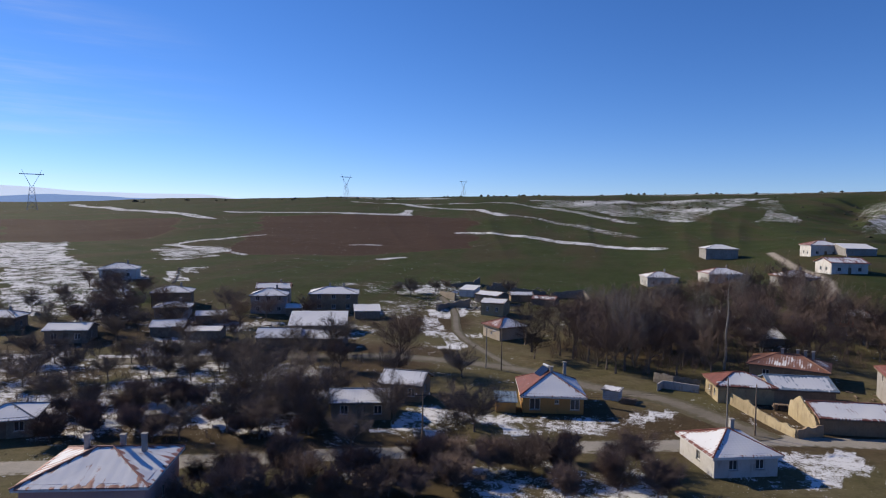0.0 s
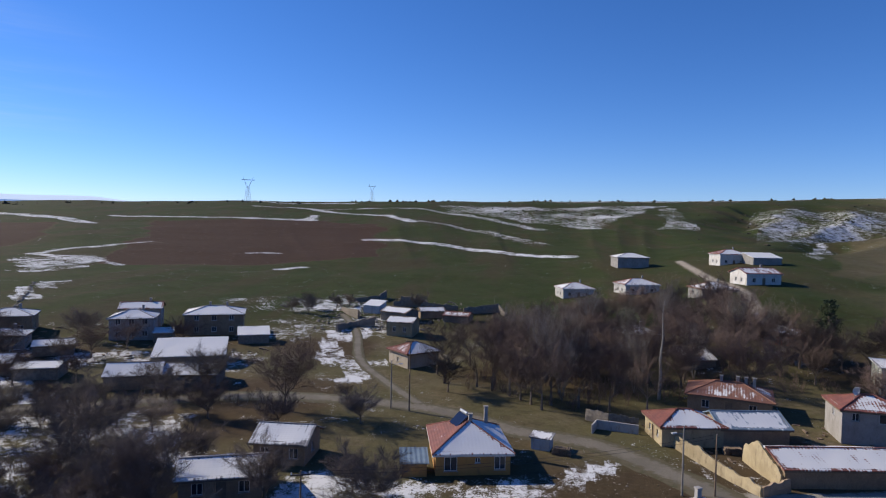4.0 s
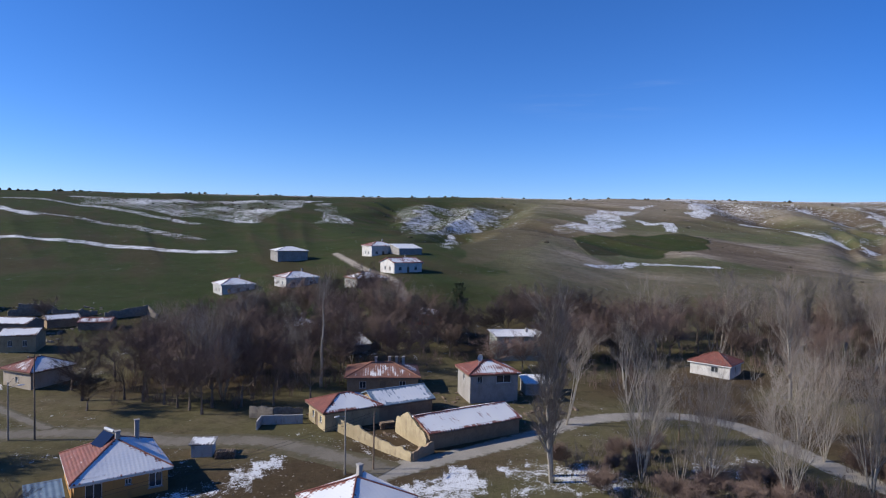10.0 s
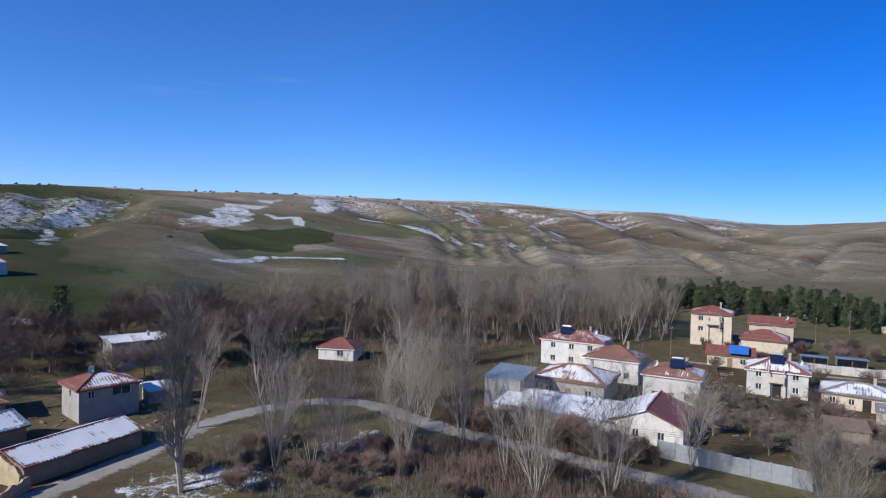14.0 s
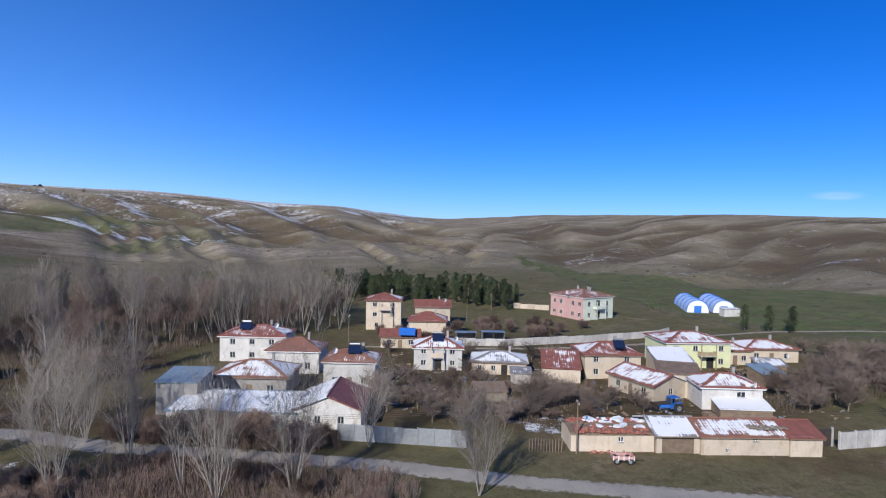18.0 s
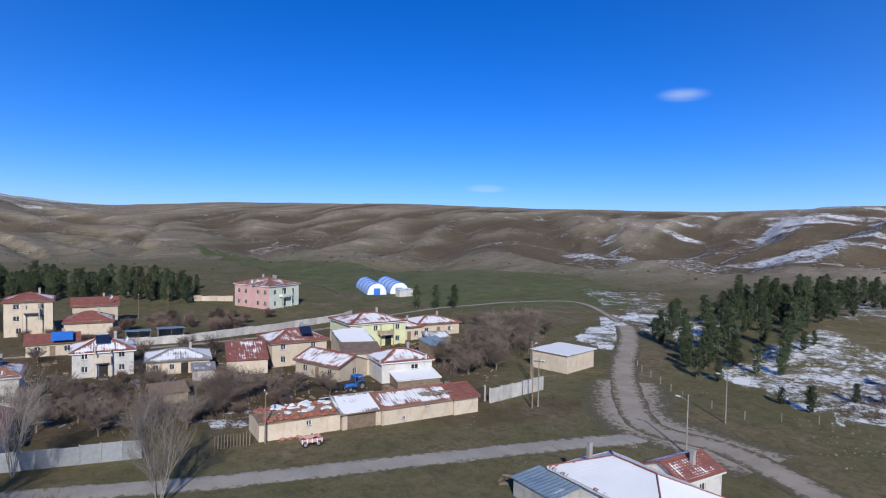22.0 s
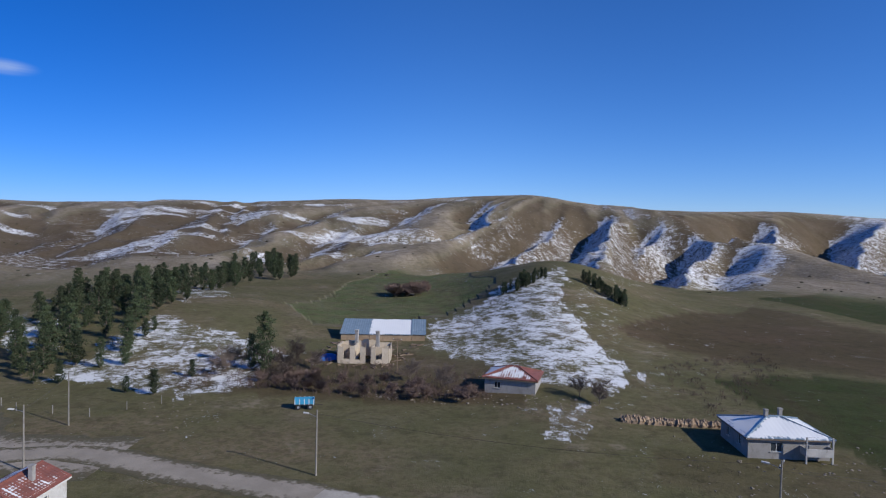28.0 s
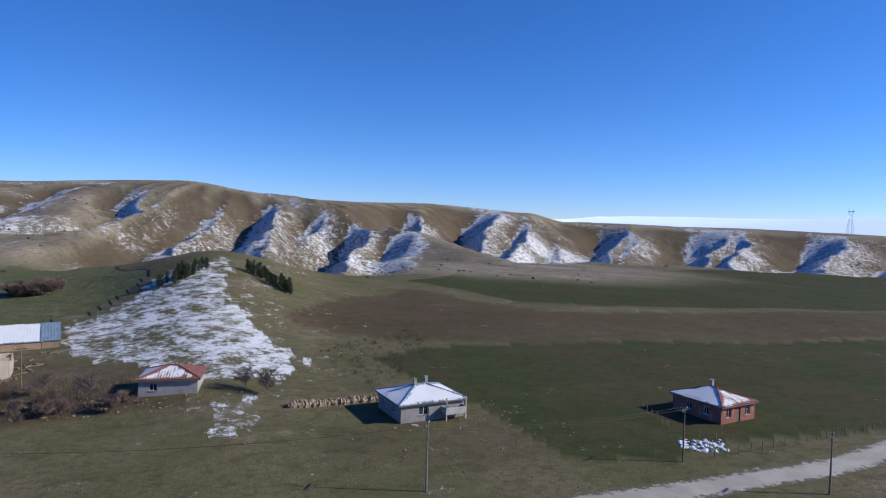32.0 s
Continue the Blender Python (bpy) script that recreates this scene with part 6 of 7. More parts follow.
orchard.fill([(-75, 84), (-42, 92), (-40, 76), (-55, 62)], 10, 0.8, 5)
orchard.fill([(-140, 82), (-80, 96), (-78, 122), (-132, 130)], 24, 0.75, 5)
broad.fill([(-128, 128), (-62, 140), (-46, 114), (-70, 96), (-118, 98)], 16, 0.7, 6)
broad.fill([(-150, 156), (-128, 150), (-118, 134), (-140, 132)], 8, 0.6, 4)
for x, y, s in ((-33, 57, 1.15), (-38, 66, 1.1), (-22, 60, 0.9)):
    orchard.plant(x, y, s)
orchard.fill([(-20, 165), (-60, 170), (-56, 190), (-20, 190)], 6, 0.7, 5)
shrub.fill([(-38, 38), (-13, 48), (12, 57), (12, 46), (-34, 30)], 40, 1.2, 1.2)
shrub.fill([(-72, 58), (-30, 68), (-30, 52), (-63, 40)], 34, 1.0, 1.5)
broad.fill([(-6, 140), (30, 172), (70, 152), (62, 110), (32, 112), (6, 100)], 46, 0.95, 4.4)
grove.fill([(-6, 140), (30, 162), (64, 142), (58, 110), (32, 112), (6, 100)], 22, 0.85, 4.4)
grove.fill([(-4, 112), (10, 101), (28, 98), (8, 97)], 9, 0.8, 3)
broad.fill([(60, 120), (95, 140), (104, 108), (84, 94), (70, 100)], 18, 0.9, 4)
grove.fill([(91, 134), (168, 112), (205, 66), (176, 50), (110, 75), (85, 104)], 40, 1.0, 4.8)
broad.fill([(91, 138), (160, 116), (190, 80), (150, 74), (110, 90), (85, 108)], 26, 1.0, 5)
fan_tree.fill([(112, 122), (168, 108), (215, 60), (185, 46), (140, 66), (112, 90)], 60, 0.95, 4)
fan_tree.fill([(138, 66), (178, 54), (200, 40), (172, 34), (146, 52)], 20, 0.95, 4.2)
grove.fill([(134, 70), (178, 56), (202, 42), (172, 36), (142, 54)], 12, 0.9, 5)
poplar.fill([(120, 118), (168, 108), (215, 60), (185, 46), (140, 66), (112, 90)], 12, 0.85, 5)
fan_tree.fill([(52, 74), (78, 92), (98, 72), (88, 48), (74, 52)], 4, 0.85, 5)
fan_tree.fill([(46, 58), (60, 60), (68, 34), (60, 10), (50, 30)], 2, 0.6, 5)
for x, y, s in ((41.5, 57, 1.15), (42.6, 58.6, 1.05), (100, 70, 1.0)):
    poplar.plant(x, y, s)
for x, y, s in ((63.6, 18.3, 1.2), (60.8, 25.2, 1.0), (71.3, 40.0, 1.1), (59.3, 41.3, 1.0), (54.6, 47.4, 0.9), (51.0, 53.1, 0.9), (79.4, 13.0, 0.9), (66, -1, 0.95), (77, 49, 0.9), (82, 56, 0.9), (62, 62, 0.8)):
    willow.plant(x, y, s)
shrub.fill([(45, 62), (61, 60), (70, 40), (66, 6), (58, 10), (44, 50)], 26, 0.9, 1.6)
shrub.fill([(76, 46), (82, 45), (84, 26), (79, 16), (76, 20)], 22, 1.0, 1.5)
orchard.fill([(110, 17), (120, -12), (96, -16), (86, 0), (92, 14)], 26, 0.6, 3)
orchard.fill([(134, 26), (146, 12), (138, -20), (130, -18), (134, 6)], 10, 0.55, 4)
orchard.fill([(150, -72), (158, -84), (134, -96), (126, -84)], 10, 0.7, 4)
orchard.fill([(96, -16), (108, -14), (106, -28), (94, -30)], 7, 0.5, 3)
orchard.fill([(135, -76), (140, -92), (110, -72), (98, -50), (112, -52)], 20, 0.85, 3)
pine.fill([(277, 62), (256, -14), (216, -13), (235, 10), (232, 46)], 56, 0.95, 4.5)
pine.fill([(282, 66), (258, -18), (212, -15), (230, 10), (228, 50)], 44, 0.6, 3.5)
pine.fill([(120, -115), (84, -90), (80, -96), (85, -104), (81, -123), (91, -149), (130, -205), (139, -159)], 44, 0.85, 4.0)
pine.fill([(120, -115), (84, -90), (78, -94), (74, -104), (81, -123), (91, -149), (139, -159)], 22, 0.5, 3.0)
pine.fill([(91, -149), (104, -172), (128, -250), (147, -290), (157, -224), (139, -159)], 46, 0.9, 4.6)
pine.fill([(128, -250), (120, -300), (136, -330), (160, -360), (157, -290), (147, -260)], 34, 1.0, 4.5)
for x, y, s in ((-30.6, 91.4, 1.3), (62, 104, 0.75), (68, 104, 0.7), (58, 116, 0.9), (80, 108, 0.8)):
    broad.plant(x, y, s)
for x, y in ((47, -106), (52, -115), (48, -112), (58, -106), (56, -118), (50, -122), (44, -117), (60, -113), (24, -112), (17, -108), (-6, -106), (-9, -103)):
    orchard.plant(x, y, 0.6)
for x, y, s in ((52, -111, 0.95), (55, -112, 0.75), (62, -92, 0.45), (67, -92, 0.4), (62, -103, 0.4), (85, -93, 0.5), (187, -79, 0.85), (185, -85, 0.9), (184, -91, 0.85), (66, 128, 1.0)):
    pine.plant(x, y, s)
pine.fill([(15, -206), (3, -222), (-1, -220), (10, -202)], 26, 0.42, 0.9)
pine.fill([(-16, -224), (-27, -203), (-22, -200), (-12, -220)], 26, 0.42, 0.9)
shrub.fill([(62, -238), (57, -230), (49, -231), (44, -240), (49, -250), (58, -249)], 26, 1.3, 1.6)
shrub.fill([(52, -101), (46, -112), (30, -110), (10, -103), (12, -98)], 24, 0.7, 1.8)
willow.fill([(-2, 140), (30, 158), (62, 140), (56, 112), (32, 110), (10, 102)], 14, 0.75, 5)
shrub.fill([(108, 18), (124, -2), (118, -24), (96, -30), (90, 2)], 24, 0.6, 2.5)
shrub.fill([(150, 30), (166, 26), (190, -10), (186, -40), (164, -30)], 26, 0.9, 3)


def thicket(poly, n, height, material, label, seed, stems=9):
    """Undergrowth: clumps of thin bare shoots, all in one mesh."""
    rng = random.Random(seed)
    xs, ys = [p[0] for p in poly], [p[1] for p in poly]
    spots = np.array([(rng.uniform(min(xs), max(xs)), rng.uniform(min(ys), max(ys))) for _ in range(n)])
    spots = spots[inside(spots[:, 0], spots[:, 1], poly) > 0]
    vs, fs = [], []
    for x, y in spots:
        if not clear_of_houses(x, y):
            continue
        z, size = gz(x, y), height * rng.uniform(0.5, 1.25)
        for _ in range(stems):
            p = Vector((x + rng.uniform(-0.5, 0.5), y + rng.uniform(-0.5, 0.5), z))
            d = Vector((rng.uniform(-0.35, 0.35), rng.uniform(-0.35, 0.35), 1)).normalized()
            for k in range(4):
                q = p if k == 0 else p + d * size * rng.uniform(0.2, 0.7)
                e = d if k == 0 else (d + rnd(rng, 0.6)).normalized()
                a = rng.uniform(0, 6.3)
                w = Vector((math.cos(a), math.sin(a), 0)) * 0.022
                i = len(vs)
                vs.extend((tuple(q - w), tuple(q + w), tuple(q + e * size * (1.0 if k == 0 else 0.35))))
                fs.append((i, i + 1, i + 2))
    return tagged(new("undergrowth", mesh_of("undergrowth", vs, fs, material)), label, "undergrowth", kind="stuff")


thicket([(-4, 108), (14, 98), (34, 108), (60, 112), (62, 140), (30, 158), (-2, 140)], 800, 2.6, REDTWIG, "reddish bare undergrowth between the grove's trunks", 91)
thicket([(80, 104), (168, 112), (208, 64), (176, 50), (110, 72), (66, 92)], 1800, 2.8, REDTWIG, "brownish bare undergrowth under the poplars", 92)
thicket([(45, 66), (61, 64), (72, 42), (67, 4), (60, 6), (44, 50)], 900, 1.6, PALETWIG, "pale dry weeds and shoots along the street", 93)
thicket([(56, 46), (66, 48), (71, 36), (71, 8), (64, 4), (58, 18)], 700, 2.1, REDTWIG, "brown bare brush between the street and the trees", 88)
thicket([(76, 46), (83, 44), (83, 24), (78, 14), (75, 22)], 240, 2.2, REDTWIG, "brown bare brush before the sheep barn", 89)
thicket([(108, 18), (124, 0), (118, -24), (92, -14), (90, 4)], 400, 1.0, TWIG, "brown bare shoots in the farmyards", 94)
thicket([(100, -48), (128, -50), (138, -86), (112, -74)], 500, 2.2, TWIG, "dense dark bare thicket behind the wall", 95)
thicket([(64, -98), (62, -122), (46, -124), (28, -122), (6, -116), (8, -102), (40, -100)], 420, 1.4, REDTWIG, "reddish brown brush round the ruin and the cottage", 98)
thicket([(52, -101), (46, -112), (8, -104), (10, -98), (40, -99)], 220, 1.0, REDTWIG, "brown weeds and shoots along the garden edge", 96)
thicket([(-72, 60), (-54, 67), (-38, 72), (-36, 68), (-54, 62), (-70, 55)], 300, 1.9, TWIG, "dark bare hedge between the orchards", 90)
thicket([(-97, 88), (-60, 98), (-34, 96), (-32, 92), (-58, 92), (-94, 82)], 420, 2.2, TWIG, "dark bare hedge along the lower lane", 99)
thicket([(-103, 74), (-63, 88), (-44, 76), (-34, 50), (-63, 40)], 500, 1.3, TWIG, "dry brown weeds under the fruit trees", 97)

# ---- poles and wires ----
def utility_pole(x, y, h=7.5, lamp=True, arm=True, rot=0, timber=False, label=""):
    ob = thing("utility_pole", pose(x, y, gz(x, y), 0, 0, rot), label or ("grey concrete street pole with a lamp" if lamp else "plain weathered utility pole with a crossarm"), "pole", "utility poles")
    mt = WOOD if timber else POLE
    part("shaft", rod(bmesh.new(), (0, 0, -0.5), (0, 0, h), 0.12, 0.07, 8), mt, ob)
    if arm:
        part("crossarm", boxes((-0.9, 0.9, -0.05, 0.05, h - 0.45, h - 0.33)), IRON, ob)
        for u in (-0.8, 0.0, 0.8):
            part("insulator", rod(rod(bmesh.new(), (u, 0, h - 0.33), (u, 0, h - 0.15), 0.05, 0.06, 6), (u, 0, h - 0.15), (u, 0, h - 0.08), 0.035, 0.02, 6), FRAME, ob)
    if lamp:
        bracket = part("lamp_bracket", rod(bmesh.new(), (0, 0, h - 0.8), (0, -1.1, h - 0.5), 0.03, 0.025, 5), GALV, ob)
        part("lamp_head", boxes((-0.12, 0.12, -1.75, -1.05, h - 0.58, h - 0.44), bevel=0.03), FRAME, bracket)
    return ob


def wires(pts, h, n=2, label="sagging bare overhead wires between street poles"):
    """Wires from pole to pole along pts."""
    ob = thing("overhead_wire", pose(*pts[0], 0), label, "wire")
    for (ax, ay), (bx, by) in zip(pts, pts[1:]):
        for k in range(n):
            o = (k - (n - 1) / 2) * 0.8
            d = Vector((bx - ax, by - ay, 0)).normalized()
            a = Vector((ax - d.y * o, ay + d.x * o, gz(ax, ay) + h - 0.1))
            b = Vector((bx - d.y * o, by + d.x * o, gz(bx, by) + h - 0.1))
            ps = [a.lerp(b, t / 12) - Vector((0, 0, 4 * (b - a).length * 0.02 * (t / 12) * (1 - t / 12))) for t in range(13)]
            bm = bmesh.new()
            rows = [[bm.verts.new(p - Vector((*pts[0], 0)) + Vector((-d.y * u, d.x * u, v)) * 0.014) for u, v in ((0, 1), (0.87, -0.5), (-0.87, -0.5))] for p in ps]
            for e, f in zip(rows, rows[1:]):
                for i in range(3):
                    bm.faces.new((e[i], e[(i + 1) % 3], f[(i + 1) % 3], f[i]))
            part("wire", bm, IRON, ob)
    return ob


for x, y, lamp, arm, rot, timber in ((-15, 95, True, True, 100, False), (-12, 94, False, False, 0, True), (-15, 117, False, True, 10, True), (21, 68, True, False, -60, False), (24.5, 68.2, False, False, 0, True), (-16, 52.5, False, True, 20, True), (80, -13.5, False, True, 0, True), (81, -55, True, True, 40, False), (80.5, -53.6, False, False, 0, True),
                                     (93.5, -62, True, False, 30, False), (97, -64, False, False, 0, True), (64, -76, True, False, 100, False), (57, -61, True, False, 100, False), (25, -67, True, False, 80, False), (-22, -62, True, True, 60, False), (-55, -61, False, True, 30, True), (-64, -48.5, False, True, 30, True),
                                     (28, -118, False, True, 0, True), (150, 30, False, True, 0, True), (190, 2, False, True, 0, True), (213, -6, False, True, 0, True), (66, 62, False, True, 40, True)):
    utility_pole(x, y, 7.5 if lamp else 6.8, lamp, arm, rot, timber)
wires([(24.5, 68.2), (-16, 52.5)], 6.7)
wires([(-15, 95), (-15, 117)], 7.0)
wires([(80, -13.5), (80.5, -53.6)], 6.8, 3)
wires([(80, -13.5), (66, 62)], 6.8, 3)
wires([(64, -76), (57, -61)], 7.2, 1)
wires([(-22, -62), (-55, -61)], 6.8, 2)
wires([(-22, -62), (25, -67)], 7.2, 1)


def pylon(x, y, h, rot):
    """A lattice mast with its legs, braces and crossarm."""
    ob = thing("pylon", pose(x, y, gz(x, y), 0, 0, rot), "far grey lattice power pylon on the ridge", "pylon", "pylons")
    w = h * 0.11
    for sx in (-1, 1):
        for sy in (-1, 1):
            part("leg", rod(bmesh.new(), (sx * w, sy * w, -1), (sx * w * 0.35, sy * w * 0.35, h * 0.62), 0.22, 0.18, 4), GALV, ob)
            part("horn", rod(bmesh.new(), (sx * w * 0.35, sy * w * 0.35, h * 0.62), (sx * w * 1.5, 0, h * 0.88), 0.18, 0.16, 4), GALV, ob)
    for k in range(5):
        z0, z1 = h * 0.62 * k / 5, h * 0.62 * (k + 1) / 5
        w0, w1 = w * (1 - 0.65 * k / 5), w * (1 - 0.65 * (k + 1) / 5)
        for sy in (-1, 1):
            part("brace", rod(bmesh.new(), (-w0, sy * w0, z0), (w1, sy * w1, z1), 0.1, 0.1, 3), GALV, ob)
            part("brace", rod(bmesh.new(), (w0, sy * w0, z0), (-w1, sy * w1, z1), 0.1, 0.1, 3), GALV, ob)
    part("crossarm", boxes((-h * 0.26, h * 0.26, -0.3, 0.3, h * 0.87, h * 0.89)), GALV, ob)
    for sx in (-1, 1):
        part("peak", rod(bmesh.new(), (sx * w * 1.5, 0, h * 0.88), (sx * w * 1.9, 0, h), 0.25, 0.1, 4), GALV, ob)
    return ob


pylon(-690, 650, 52, 50)
pylon(-402, 1000, 42, 45)
pylon(-248, 1260, 36, 45)
pylon(-1000, -745, 45, 60)

# ---- far ranges ----
def far_range(name, side0, side1, dist, lo, hi, material, label, seed):
    """A far ridge between two compass sides; lo and hi are the heights of its foot and crest."""
    vs, fs, n = [], [], 160
    for i in range(n + 1):
        a = radians(side0 + (side1 - side0) * i / n)
        edge = min(1.0, i / 25, (n - i) / 25)
        top = lo + (hi - lo) * edge * (0.55 + 0.45 * float(vnoise(np.array(i / 17 + seed), np.array(1.5)))) + 9 * float(vnoise(np.array(i / 4 + seed), np.array(3.5)))
        for k, (r, z) in enumerate(((dist, -60), (dist + 90, (lo + top) / 2.2), (dist + 150, top))):
            vs.append((math.sin(a) * r, math.cos(a) * r, z))
    for i in range(n):
        for k in range(2):
            fs.append((i * 3 + k, i * 3 + k + 1, i * 3 + k + 4, i * 3 + k + 3))
    return tagged(new(name, mesh_of(name, vs, fs, material, True)), label, "mountain range", kind="structure")


# far slopes with the haze painted into their blue tint and glow
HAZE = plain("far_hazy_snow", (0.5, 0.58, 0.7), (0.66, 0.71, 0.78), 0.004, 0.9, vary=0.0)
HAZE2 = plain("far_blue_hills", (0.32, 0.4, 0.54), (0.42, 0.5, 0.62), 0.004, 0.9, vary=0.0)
for far, tint, glow in ((HAZE, (0.72, 0.82, 0.95, 1), 0.75), (HAZE2, (0.36, 0.52, 0.8, 1), 0.5)):   # they glow, in place of the bright air in front of them
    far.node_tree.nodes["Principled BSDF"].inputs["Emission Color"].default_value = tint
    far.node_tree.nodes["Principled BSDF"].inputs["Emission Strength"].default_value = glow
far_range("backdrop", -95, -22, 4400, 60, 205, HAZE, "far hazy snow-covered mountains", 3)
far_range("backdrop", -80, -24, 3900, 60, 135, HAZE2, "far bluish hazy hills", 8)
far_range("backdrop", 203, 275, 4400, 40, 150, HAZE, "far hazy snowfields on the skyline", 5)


# ---- greenhouses, vehicles, fittings ----
def dead_tree(x, y, h):
    """A tall bare trunk that leans and bends, with the stubs of its branches."""
    ob = thing("dead_tree", pose(x, y, gz(x, y)), "tall dead pale trunk with short branch stubs", "tree")
    rng, vs, fs, p = random.Random(3), [], [], Vector((0, 0, -0.3))
    for k in range(12):
        q = Vector((0.03 * k + 0.12 * math.sin(k * 1.1), 0.1 * math.sin(k * 0.9), h * (k + 1) / 12))
        stick(vs, fs, p, q, 0.3 - 0.02 * k, 0.3 - 0.02 * (k + 1), 7)
        if k > 3:
            d = Vector((rng.uniform(-1, 1), rng.uniform(-1, 1), rng.uniform(0.3, 1.4))).normalized()
            stick(vs, fs, q, q + d * rng.uniform(0.4, 1.3), 0.09, 0.03, 5)
        p = q
    part("trunk", mesh_of("trunk", vs, fs, POLE), POLE, ob)
    return ob


dead_tree(28.5, 107.0, 16.0)


def tunnel(x, y, rot, w, n, h):
    ob = thing("greenhouse_tunnel", pose(x, y, gz(x, y), 0, 0, rot), "greenhouse tunnel of pale plastic film with blue hoops", "greenhouse", "greenhouse tunnels")
    steps = 14
    arc = [(w / 2 * math.cos(math.pi * i / steps), h * math.sin(math.pi * i / steps) ** 0.85) for i in range(steps + 1)]
    vs = [(u, yy, v) for yy in (0, n) for u, v in arc]
    fs = [(i, i + 1, steps + 2 + i, steps + 1 + i) for i in range(steps)]
    part("film", mesh_of("film", vs, fs, SKIN, True), SKIN, ob)
    for yy in (0, n):
        bm = bmesh.new()
        bm.faces.new([bm.verts.new((u, yy, v)) for u, v in arc])
        part("end_wall", bm, FILM, ob)
    for k in range(5):
        yy = n * k / 4
        bm = bmesh.new()
        rows = [[bm.verts.new((u * q, yy + dy, v * q + 0.02)) for q, dy in ((1.0, -0.15), (1.05, -0.15), (1.05, 0.15), (1.0, 0.15))] for u, v in arc]
        for e, f in zip(rows, rows[1:]):
            for i in range(4):
                bm.faces.new((e[i], e[(i + 1) % 4], f[(i + 1) % 4], f[i]))
        part("hoop", bm, BLUE, ob)
    part("door", boxes((-1.2, 1.2, -0.08, -0.02, 0, 2.4)), BLUE, ob)
    return ob


SKIN = plain("pale_blue_film", (0.42, 0.5, 0.68), (0.52, 0.58, 0.74), 0.6, 0.35, vary=0.05)
tunnel(221.5, -77.5, -98, 7.2, 25, 4.3)
tunnel(222, -86.6, -98, 7.2, 25, 4.3)
shed("white cabin beside the greenhouse tunnels", 213, -85, -80, 5.6, 3, 2.6, roof="flat", cover="grey", snow=0.9, wall=WHITE)


def wheel(parent, x, y, r, w):
    tyre = part("wheel", rod(bmesh.new(), (x, y - w / 2, r), (x, y + w / 2, r), r, r, 14), RUBBER, parent)
    part("rim", rod(bmesh.new(), (x, y - w / 2 - 0.02, r), (x, y + w / 2 + 0.02, r), r * 0.5, r * 0.5, 10), GALV, tyre)


def trailer(x, y, rot, material, label, L=3.6, W=2.0, side=0.75, bed=0.85):
    ob = thing("farm_trailer", pose(x, y, gz(x, y), 0, 0, rot), label, "trailer")
    part("bed", boxes((-L / 2, L / 2, -W / 2, W / 2, bed, bed + 0.12)), IRON, ob)
    for yy in (-W / 2, W / 2 - 0.06):
        part("side_board", boxes((-L / 2, L / 2, yy, yy + 0.06, bed + 0.12, bed + 0.12 + side)), material, ob)
        for k in range(5):
            u = -L / 2 + 0.1 + k * (L - 0.2) / 4
            part("stake", boxes((u - 0.05, u + 0.05, yy - 0.04 if yy < 0 else yy + 0.06, yy if yy < 0 else yy + 0.1, bed, bed + 0.2 + side)), FRAME, ob)
    for xx in (-L / 2, L / 2 - 0.06):
        part("end_board", boxes((xx, xx + 0.06, -W / 2 + 0.06, W / 2 - 0.06, bed + 0.12, bed + 0.12 + side)), material, ob)
    for sx in (-1, 1):
        for sy in (-1, 1):
            wheel(ob, sx * L * 0.3, sy * W * 0.42, 0.42, 0.24)
    part("drawbar", rod(bmesh.new(), (L / 2, 0, 0.6), (L / 2 + 1.3, 0, 0.5), 0.05, 0.05, 5), IRON, ob)
    return ob


FADED = plain("faded_red_paint", (0.42, 0.2, 0.18), (0.5, 0.33, 0.3), 2, 0.7)
trailer(36.2, -91.5, -160, TURQ, "turquoise farm trailer with white stakes on the meadow", 3.0, 1.7, 0.7, 0.75)
trailer(77.3, -18.6, -88, FADED, "small faded red farm cart by the wall", 2.7, 1.5, 0.4, 0.55)


def tractor(x, y, rot):
    ob = thing("tractor", pose(x, y, gz(x, y), 0, 0, rot), "blue farm tractor with a cab and a front loader", "tractor")
    part("bonnet", boxes((0.3, 2.0, -0.38, 0.38, 0.75, 1.45), bevel=0.08), BLUE, ob)
    cab = part("cab", boxes((-1.2, 0.35, -0.7, 0.7, 2.35, 2.5), (-1.2, -1.1, -0.7, -0.6, 1.2, 2.35), (-1.2, -1.1, 0.6, 0.7, 1.2, 2.35), (0.25, 0.35, -0.7, -0.6, 1.2, 2.35), (0.25, 0.35, 0.6, 0.7, 1.2, 2.35), (-1.2, 0.35, -0.7, 0.7, 0.7, 1.2)), BLUE, ob)
    part("windscreen", boxes((0.28, 0.32, -0.6, 0.6, 1.2, 2.35)), GLASS, cab)
    part("side_glass", boxes((-1.1, 0.25, -0.67, -0.64, 1.2, 2.35)), GLASS, cab)
    part("exhaust", rod(bmesh.new(), (1.2, 0.3, 1.4), (1.2, 0.3, 2.4), 0.05, 0.05, 6), IRON, ob)
    for sy in (-1, 1):
        wheel(ob, -0.8, sy * 0.85, 0.8, 0.42)
        wheel(ob, 1.5, sy * 0.75, 0.48, 0.3)
        part("loader_arm", boxes((0.2, 3.0, sy * 0.55 - 0.06, sy * 0.55 + 0.06, 1.55, 1.7)), IRON, ob)
        part("mudguard", boxes((-1.4, -0.2, sy * 0.85 - 0.25, sy * 0.85 + 0.25, 1.6, 1.68), bevel=0.03), BLUE, ob)
    part("bale_fork", boxes((3.0, 3.15, -0.8, 0.8, 0.9, 1.7)), IRON, ob)
    return ob


tractor(100.5, -31.5, 110)


